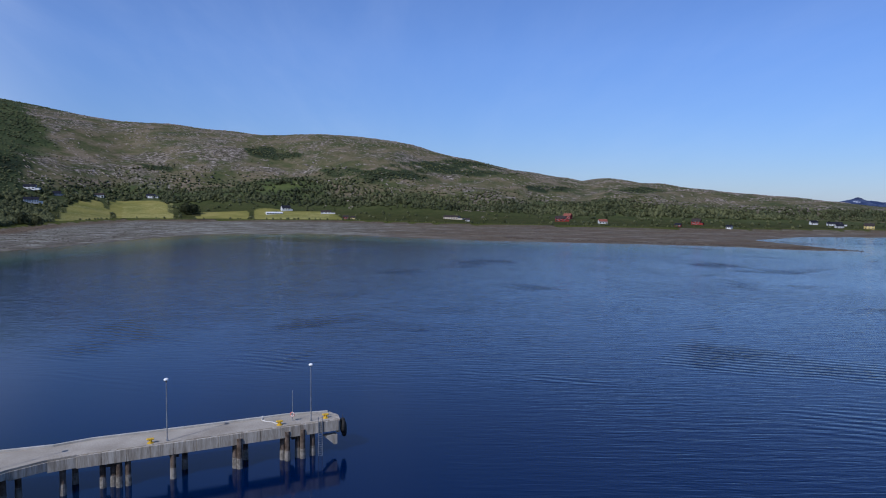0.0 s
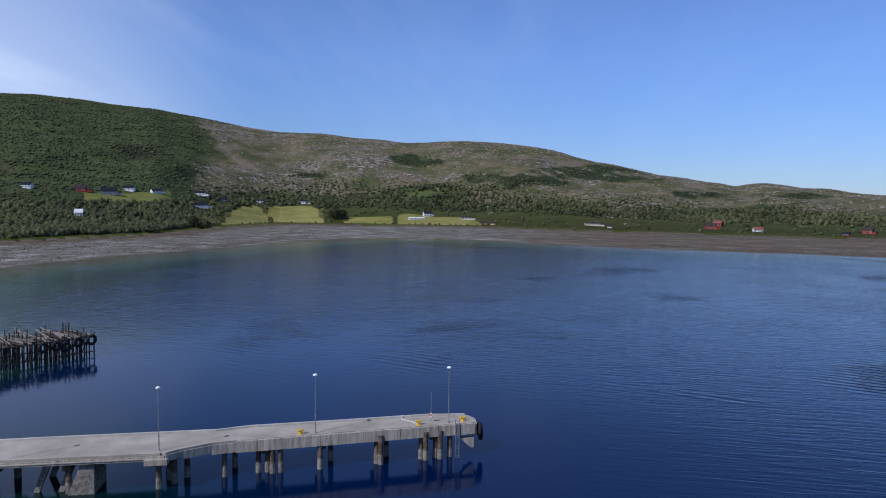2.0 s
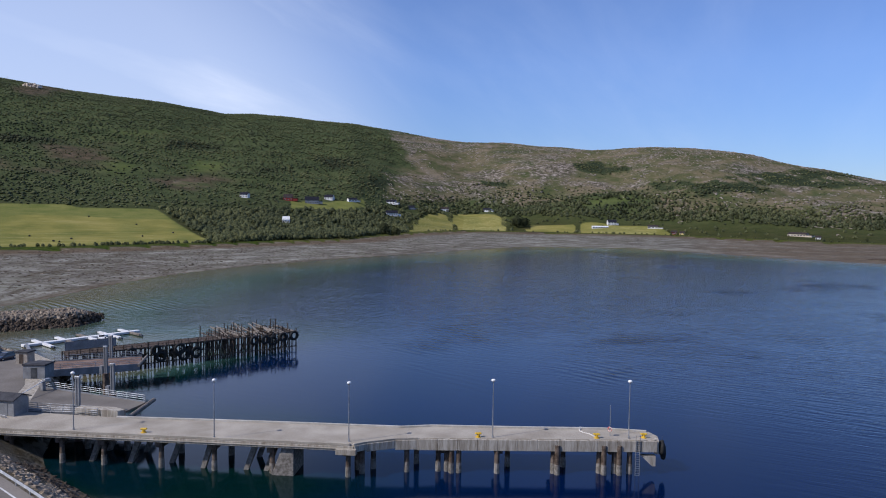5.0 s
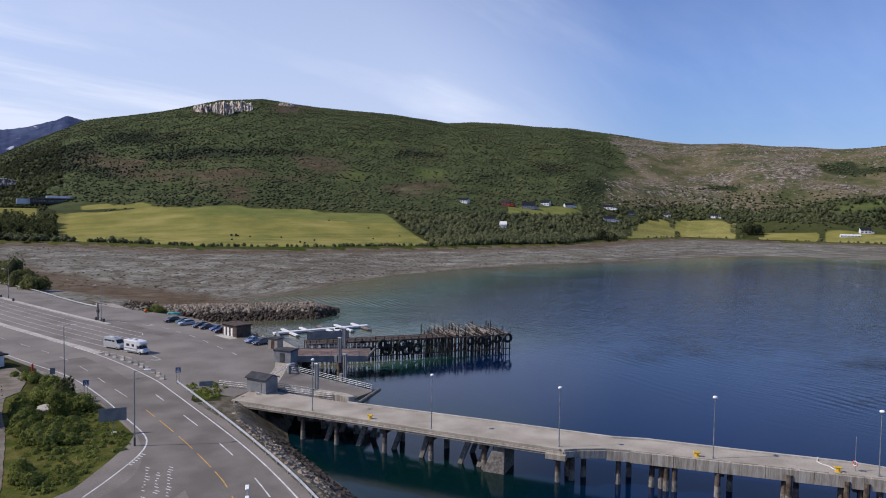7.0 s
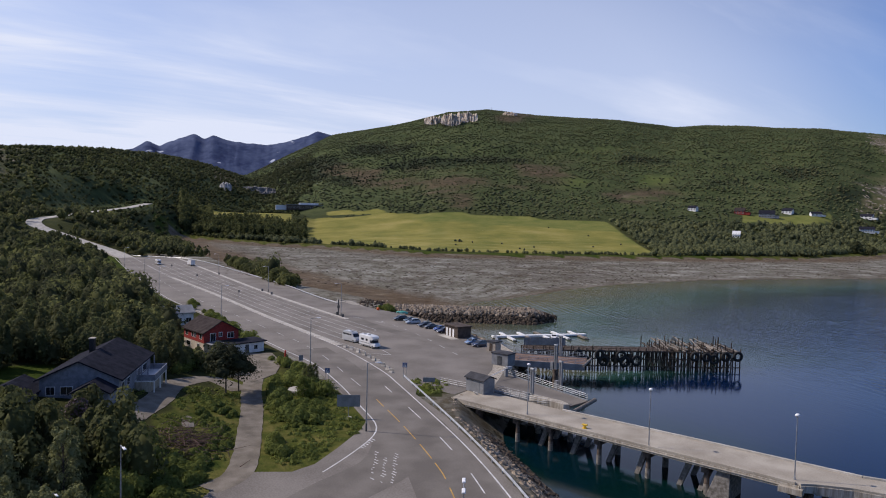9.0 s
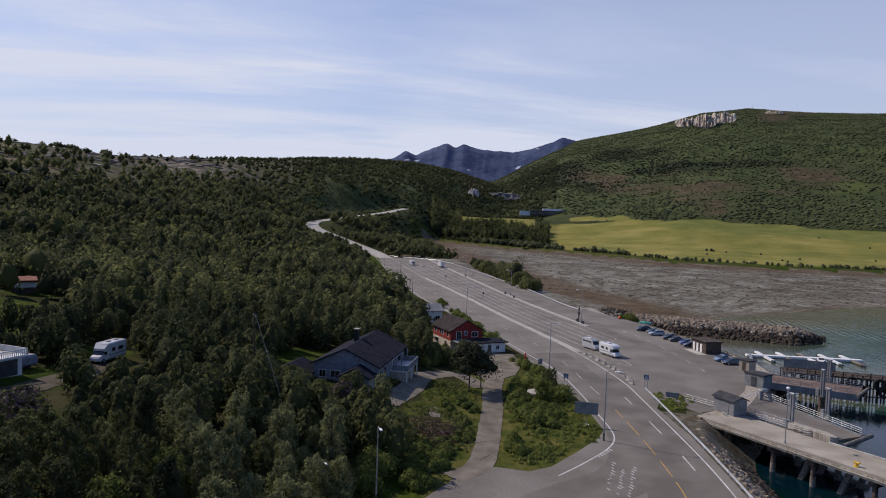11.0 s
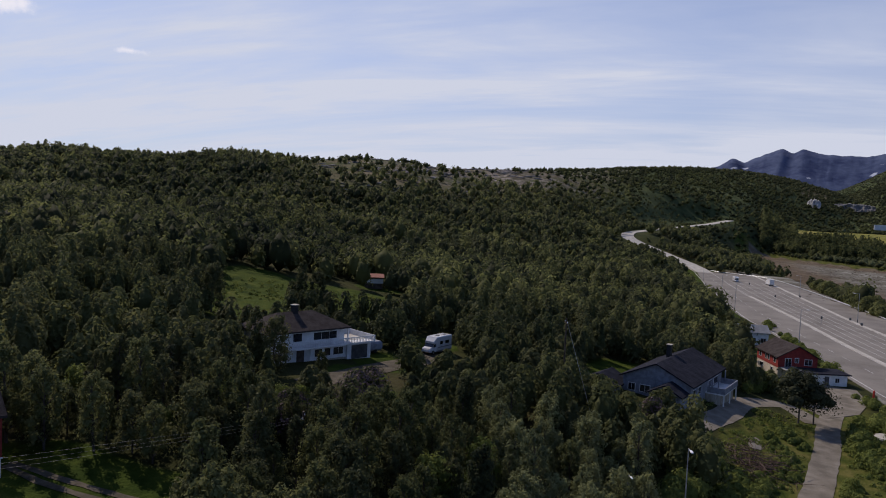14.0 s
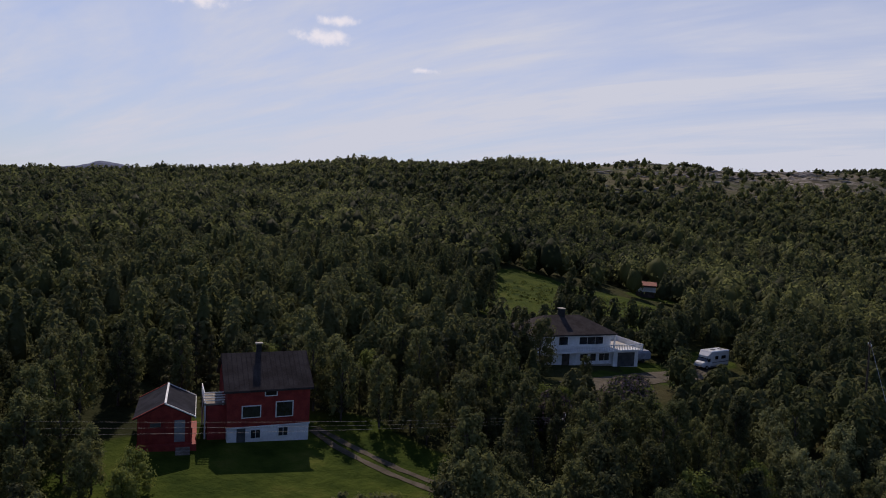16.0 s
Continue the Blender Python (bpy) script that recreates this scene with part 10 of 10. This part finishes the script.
def north_ledges():
    """Bare rock ribs slanting down the open heath of the north hill."""
    rg = np.random.default_rng(67)
    X, Y = sector(30000, -30, 31.5, 1080, 2450, rg)
    z, c = land_height(X, Y)
    share = heath_share(X, Y, c) * (1 - hill_spots(HEATH_WOODS, X, Y, z, c))
    pale = hill_spots(PALE_SPOTS, X, Y, z, c)
    clump = np.array([noise.noise(Vector((x * 0.012, y * 0.012, 14))) + 0.6 * noise.noise(Vector((x * 0.045, y * 0.045, 4))) for x, y in zip(X, Y)])
    ok = rg.uniform(0, 1, len(X)) < np.maximum(share * np.clip(0.22 + 0.9 * clump + 0.35 * smooth(0.55, 0.85, c["tn"]), 0.02, 1), pale * 0.75)
    X, Y, z, az = X[ok], Y[ok], z[ok], np.radians(c["az"][ok])
    n, k = len(X), len(OCT_V)
    V = OCT_V[None] * rg.uniform(0.6, 1.3, (n, k, 1))
    long_, deep, high = rg.uniform(1.6, 7.5, n)[:, None], rg.uniform(0.8, 2.2, n)[:, None], rg.uniform(0.4, 1.4, n)[:, None]
    turn = az[:, None] - 0.9 + rg.normal(0, 0.35, (n, 1))
    ca, sa = np.cos(turn), np.sin(turn)
    a, b = V[:, :, 0] * long_, V[:, :, 1] * deep
    wx, wy = X[:, None] + ca * a - sa * b, Y[:, None] + sa * a + ca * b
    wz = land_height(wx.ravel(), wy.ravel())[0].reshape(wx.shape)
    W = np.stack([wx, wy, wz + 0.2 + V[:, :, 2] * high], -1)
    ledge = material("pale_heath_rock", (0.11, 0.090, 0.072), (0.31, 0.262, 0.222), 0.95, 6.0, 0.8, 6.0, grain=0.8)
    me = mesh_fast("heath_rocks", W.reshape(-1, 3), np.zeros((0, 4), int), (OCT_F[None] + (np.arange(n) * k)[:, None, None]).reshape(-1, 3), ledge)
    tagged(new("heath_rocks", me), "pale grey rock ribs on the open heath hill", "rocks", kind="stuff")


north_ledges()
north_woods()


def off_drive(x, y, gap):
    """True where a plant stands clear of the main drive."""
    return min(math.hypot(x - px, y - py) for px, py in resample(MAIN_DRIVE, 1.5) + resample(SIDE_DRIVE, 1.5)) > gap


def shore_trees():
    """Hedges, field trees and bushes along the flat."""
    rg = np.random.default_rng(37)
    rows = []
    for az0, az1, n, off, hs in ((45, 74, 150, 7, (1.4, 3.2)), (-25, 28, 120, 10, (1.0, 3.0))):
        for az in rg.uniform(az0, az1, n):
            r = float(foot_north(np.array([az]))[0]) + off + rg.uniform(-5, 5)
            rows.append((-math.sin(radians(az)) * r, math.cos(radians(az)) * r, rg.uniform(*hs)))
    # wood on the point and the belt before the school
    for k in range(520):
        az = rg.uniform(30.9, 44.3)
        r = float(foot_north(np.array([az]))[0]) + 12 + rg.uniform(0, 60)
        rows.append((-math.sin(radians(az)) * r, math.cos(radians(az)) * r, rg.uniform(5, 9)))
    P = np.array(rows)
    z, c = land_height(P[:, 0], P[:, 1])
    ok = c["dl"] > 3
    P, z = P[ok], z[ok]
    Q = np.stack([P[:, 0], P[:, 1], z - 0.3, P[:, 2], P[:, 2] * rg.uniform(0.4, 0.55, len(P))], -1)
    wood_batch("hedge", "bushes and trees along the shore fields", Q, 30, 0.95, LEAF_FAR, 0.8, 0.1, 51)
    # the belt of tall trees between the flat and the school
    rows = []
    for k in range(860):
        az = 71.3 + 11.7 * rg.uniform(0, 1) ** 0.85
        deep = np.interp(az, [71.3, 72.4, 73.2, 75, 83], [20, 60, 240, 170, 170])
        r = float(foot_north(np.array([az]))[0]) + 10 + rg.uniform(0, deep)
        rows.append((-math.sin(radians(az)) * r, math.cos(radians(az)) * r, rg.uniform(9, 17)))
    P = np.array(rows)
    z, c = land_height(P[:, 0], P[:, 1])
    ok = (c["dl"] > 4) & (in_field(c)[0] < 0.3)
    P, z = P[ok], z[ok]
    Q = np.stack([P[:, 0], P[:, 1], z - 0.3, P[:, 2], P[:, 2] * rg.uniform(0.26, 0.38, len(P))], -1)
    wood_batch("shore_wood", "belt of tall green trees behind the tidal flat", Q, 60, 1.0, LEAF, 0.75, 0.15, 56)
    # the big field tree
    for x, y, h in ((-435, 1165, 22), (-424, 1172, 17), (-500, 818, 15), (-486, 826, 11)):
        wood_batch("field_tree", "large dark round tree by the far shore", [(x, y, ground_z(x, y) - 0.5, h, h * 0.62)], 260, 1.3, LEAF_DARK, 0.75, 0.0, 52, "tree")
    # bushes below the north guard rail
    rows = []
    for k in range(70):
        f = rg.uniform(0, 1)
        x = -430 + f * 128
        if 0.40 < f < 0.46:
            continue
        y = 79.5 + rg.uniform(0, 7)
        h = rg.uniform(4.0, 7.0) * (0.8 + 0.4 * math.sin(f * 9))
        rows.append((x, y, max(1.5, ground_z(x, y)) - 0.3, h, h * 0.5))
    wood_batch("willow_bushes", "round green willow bushes below the road", rows, 220, 0.5, LEAF, 0.75, 0.0, 53, "bushes")
    # bushes by the red house and along the drive
    rows = []
    for x0, y0, x1, y1, n, h0, h1 in ((-250, 33, -165, 38.5, 40, 1.2, 2.6), (-150, 37.5, -128, 39.5, 14, 1.2, 2.4), (-128, 34, -116, 37.5, 26, 1.4, 3.2), (-126, 30.5, -103, 28.5, 60, 0.9, 2.6), (-113, 33, -104, 31.5, 22, 0.9, 2.4), (-96, 23, -88.5, 22.5, 24, 0.7, 1.7), (-112, 15.5, -94, 17.8, 30, 0.5, 1.1),
                                      (-122, 16, -110, 20, 40, 0.5, 1.2), (-222, 16, -180, 17, 20, 2, 4), (-108, 26, -98, 30, 8, 0.6, 1.2), (-96, 6, -77, 1, 60, 1.4, 3.4), (-93, 12.5, -84, 10, 30, 0.7, 1.5), (-101, 16, -92, 14, 20, 0.5, 1.1), (-152, 20, -138, 16, 20, 1.5, 3.5), (-224, 93.5, -219, 96, 14, 1.4, 2.8), (-92, 5.5, -79, 7.5, 50, 0.9, 2.2), (-90.5, 9, -84, 10.5, 30, 0.7, 1.6)):
        for k in range(n):
            f = rg.uniform(0, 1)
            x, y = x0 + (x1 - x0) * f + rg.normal(0, 1.0), y0 + (y1 - y0) * f + rg.normal(0, 0.8)
            h = rg.uniform(h0, h1)
            if off_drive(x, y, 2.2 + h * 0.6):
                rows.append((x, y, ground_z(x, y) - 0.2, h, h * rg.uniform(0.5, 0.7)))
    wood_batch("roadside_bushes", "green bushes beside the road and drives", rows, 250, 0.15, LEAF_BUSH, 0.7, 0.0, 54, "bushes")
    # tall grass and herbs on the verges
    rows = []
    for x, y, s, n in ((-96, 30, 13, 320), (-112, 34, 8, 140), (-84, 26, 6, 60), (-100, 14, 9, 160), (-120, 15, 9, 140), (-136, -88, 14, 120), (-142, -72, 12, 100), (-118, 58.8, 4, 60), (-114, 57.2, 3, 40), (-222, 95.5, 3, 30)):
        for k in range(n):
            a, q = rg.uniform(0, 6.28), s * math.sqrt(rg.uniform(0, 1))
            px, py = x + math.cos(a) * q, y + math.sin(a) * q
            if off_drive(px, py, 2.4):
                rows.append((px, py, ground_z(px, py) - 0.08, rg.uniform(0.25, 0.6), rg.uniform(0.3, 0.7)))
    P = np.array(rows)
    inside = (poly_dist([(-161, 41), (-125, 42), (-100, 39), (-95, 37), (-90, 31.5), (-85, 26), (-86, 20), (-96, 23), (-125, 30), (-140, 36)], P[:, 0], P[:, 1]) < -0.8) | (poly_dist(PLATFORM, P[:, 0], P[:, 1]) > 1.0) | (P[:, 1] > 57)
    wood_batch("tall_grass", "tufts of tall grass and herbs", P[inside], 26, 0.15, LEAF_BUSH, 0.0, 0.0, 55, "grass")
    # lilacs by the white house and the grey house
    for x, y, h in ((-74.2, -36.6, 5.2), (-77.4, -36.2, 5.0), (-71.2, -36.0, 4.2), (-63.4, -39.6, 4.6), (-60.9, -38.6, 4.0), (-101.5, -1.5, 3.4)):
        t = thing("lilac_bush", "dusty pink flowering lilac bush", "bush", at=pose(x, y, ground_z(x, y) - 0.1), group="lilac bushes")
        part("stem", rod(B(), (0, 0, 0), (0.1, 0, h * 0.6), 0.1, 0.05, 6), BARK, t)
        for nm, lm, n_l, sd, lf in (("leaf_crown", LEAF_DARK, 420, 61, 0.2), ("blossom", LILAC, 380, 62, 0.17)):
            ob = wood_batch(nm, "", [(0, 0, 0.3, h, h * 0.52)], n_l, lf, lm, 0.7 if nm == "leaf_crown" else 0, 0.0, sd)
            del ob["kind"], ob["category"]
            ob.parent = t


shore_trees()

# two pines by the drive
pine = tree_model("pine_tree", "dark broad-crowned pine beside the drive", 8.6, 4.3, LEAF_PINE, 71, 2600, 0.19, 13, 0.5, group="pines")
pine.matrix_basis = pose(-122.9, 21.6, ground_z(-122.9, 21.6) - 0.1)
src_m = pine.matrix_basis.copy()
pine.matrix_basis = Matrix.Identity(4)
copy_thing(pine, pose(-125.6, 24.4, ground_z(-125.6, 24.4) - 0.1, 0, 0, 130) @ Matrix.Scale(0.82, 4))
pine.matrix_basis = src_m
for k, x, y, s, a in ((1, -121.5, 36.2, 0.62, 20), (3, -117.0, 34.0, 0.75, 80), (3, -92.5, 22.8, 0.5, 140), (0, -124.5, 38.3, 0.5, 10), (2, -81.2, -52.6, 1.15, 40), (4, -80.0, -55.0, 0.95, 90), (2, -107.0, -81.6, 1.3, 75), (0, -80.7, -44.9, 0.55, 200), (4, -128.0, -74.5, 1.0, 30), (2, -130.5, -71.8, 1.1, 120), (1, -201, 17, 1.15, 10), (2, -197, 20.5, 1.1, 70), (0, -203, 14.5, 1.2, 140), (4, -193.5, 17.0, 1.0, 220), (0, -17.2, -60.4, 0.95, 10), (1, -18.2, -57.0, 0.8, 70), (0, -19.2, -54.0, 0.62, 160), (1, -15.6, -57.6, 0.9, 250), (3, -21.4, -52.0, 0.7, 30), (1, -17.6, -52.6, 0.62, 300), (0, -20.0, -63.0, 0.9, 45), (3, -19.8, -50.4, 0.6, 100), (1, -45.2, -54.6, 0.95, 20), (0, -47.6, -51.2, 0.85, 80), (0, -44.6, -58.4, 1.05, 150), (2, -49.4, -48.4, 0.85, 290), (1, -48.6, -45.4, 0.7, 200)):
    plant(k, x, y, s, a)


def hay_rows():
    """Raked hay lying in long rows on the mown fields of the far shore."""
    straw = material("raked_hay", (0.20, 0.19, 0.06), (0.34, 0.31, 0.12), 0.95, 6.0, 0.4)
    rnd = random.Random(12)
    for az0, az1, u0, u1, gap, label in ((21.4, 25.2, 30, 205, 11, "rows of raked hay on a green field"), (25.8, 29.4, 30, 205, 11, "rows of raked hay on a green field"),
                                         (9.5, 14.8, 25, 110, 12, "rows of pale hay on a small field"), (47.5, 70, 40, 290, 34, "faint rows of hay on the large field")):
        bm = B()
        for u in np.arange(u0, u1, gap):
            run = []
            for az in np.arange(az0 + (u / 75.0 if az0 > 40 else 0), az1, 0.3):
                r = float(foot_north(np.array([az]))[0]) + u + rnd.uniform(-0.8, 0.8)
                x, y = -math.sin(radians(az)) * r, math.cos(radians(az)) * r
                z = ground_z(x, y)
                k = (r + 2.2) / r
                run.append([bm.verts.new((x, y, z - 0.05)), bm.verts.new((x * (1 + k) / 2, y * (1 + k) / 2, z + (0.45 if az0 < 40 else 0.16))), bm.verts.new((x * k, y * k, z))])
            for p, q in zip(run, run[1:]):
                bm.faces.new((p[0], q[0], q[1], p[1])), bm.faces.new((p[1], q[1], q[2], p[2]))
        tagged(part("hay_rows", bm, straw), label, "hay", kind="stuff")


hay_rows()


def hay_bales():
    """Round bales in dark film on the large field, and a tractor with its baler."""
    film_m = material("dark_bale_film", (0.012, 0.014, 0.012), (0.035, 0.038, 0.034), 0.4, 0.6, 0.1)
    first = None
    for k, (x, y) in enumerate(((-640.7, 352.5), (-637.6, 408.2), (-583.1, 394.9), (-573.8, 394.1), (-594.6, 420.2), (-746.6, 550.6), (-671.2, 555.3), (-584.5, 490.5), (-596.2, 540.0), (-660, 384))):
        z = ground_z(x, y) - 0.06
        if first is None:
            first = thing("hay_bale", "round hay bale wrapped in dark film", "bale", group="hay bales")
            bm = rod(B(), (-0.75, 0, 0.8), (0.75, 0, 0.8), 0.8, 0.8, 18)
            bmesh.ops.bevel(bm, geom=[e for e in bm.edges if abs(e.verts[0].co.x - e.verts[1].co.x) < 0.01], offset=0.1, segments=2, affect="EDGES")
            part("roll", bm, film_m, first)
            first.matrix_basis = pose(x, y, z, 0, 0, 30)
        else:
            copy_thing(first, pose(x, y, z, 0, 0, k * 47))
    x, y = -672.2, 375.2
    t = thing("tractor", "dark green farm tractor standing on the mown field", "tractor", at=pose(x, y, ground_z(x, y), 0, 0, 35))
    green = material("dark_green_enamel", (0.012, 0.035, 0.014), (0.025, 0.06, 0.026), 0.45, 0.8, 0.0)
    part("hood", box(B(), 0.4, 2.6, -0.45, 0.45, 0.9, 1.75, None, 0.12), green, t)
    part("cab", box(B(), -1.2, 0.4, -0.8, 0.8, 1.2, 2.75, None, 0.14), GLASS, t)
    part("cab_roof", box(B(), -1.35, 0.5, -0.9, 0.9, 2.75, 2.95, None, 0.06), green, t)
    for wx, r, w in ((-0.7, 0.95, 0.5), (2.0, 0.65, 0.38)):
        for sd in (-1, 1):
            part("wheel", rod(B(), (wx, sd * 0.75, r), (wx, sd * (0.75 + w), r), r, r, 18), RUBBER, t)
    bl = thing("baler", "dark trailed round baler behind the tractor", "baler", at=pose(x - 4.6, y - 3.2, ground_z(x - 4.6, y - 3.2), 0, 0, 35))
    part("drum", rod(B(), (0, -0.8, 1.35), (0, 0.8, 1.35), 1.15, 1.15, 16), green, bl)
    part("drawbar", rod(B(), (0.8, 0, 0.8), (3.0, 0, 0.8), 0.1, 0.1, 6), DARK_STEEL, bl)
    for sd in (-1, 1):
        part("wheel", rod(B(), (-0.2, sd * 0.85, 0.5), (-0.2, sd * 1.15, 0.5), 0.5, 0.5, 14), RUBBER, bl)


hay_bales()


def brush_pile():
    """Felled dry branches heaped on the slope below the grey house."""
    t = thing("brush_pile", "heap of felled dry brown branches", "branches")
    rnd = random.Random(9)
    for k in range(260):
        x, y = -97.4 + rnd.gauss(0, 2.9), 11.9 + rnd.gauss(0, 2.2)
        a, L_ = rnd.uniform(0, 6.28), rnd.uniform(1.0, 3.4)
        z = ground_z(x, y) + rnd.uniform(0.1, 1.0)
        part("branch", rod(B(), (x, y, z), (x + math.cos(a) * L_, y + math.sin(a) * L_, z + rnd.uniform(-0.2, 0.6)), 0.05, 0.015, 4), DEAD, t)


brush_pile()
def stone_well():
    """A round concrete lid on a low ring of stones among the bushes."""
    t = thing("stone_well", "round concrete lid on a low stone ring", "well", at=pose(-120.9, 34.2, ROAD_Z - 0.06))
    for k in range(22):
        a = k / 22 * 2 * math.pi
        part("stone", box(B(), -0.24, 0.24, -0.2, 0.2, 0, 0.62, pose(math.cos(a) * 1.75, math.sin(a) * 1.75, 0, 0, 0, math.degrees(a) + 90), 0.06), BOULDER, t)
    part("lid", rod(B(), (0, 0, 0.6), (0, 0, 0.82), 2.05, 2.0, 28), CONCRETE_PALE, t, "pale concrete lid")
    part("hatch", rod(B(), (0.4, 0.2, 0.82), (0.4, 0.2, 0.9), 0.42, 0.4, 14), DARK_STEEL, t)


stone_well()
rnd_p = random.Random(4)
patch = B()
rim = []
for k in range(18):
    a = k / 18 * 2 * math.pi
    q = rnd_p.uniform(0.75, 1.15)
    x, y = -106 + math.cos(a) * 2.7 * q, 13.0 + math.sin(a) * 1.1 * q
    rim.append(patch.verts.new((x, y, ground_z(x, y) + 0.07)))
mid_v = patch.verts.new((-106, 13.0, ground_z(-106, 13.0) + 0.1))
for k in range(18):
    patch.faces.new((mid_v, rim[k], rim[(k + 1) % 18]))
bare = part("gravel_patch", patch, GRAVEL)
tagged(bare, "pale bare gravel patch on the slope", "gravel", kind="structure")
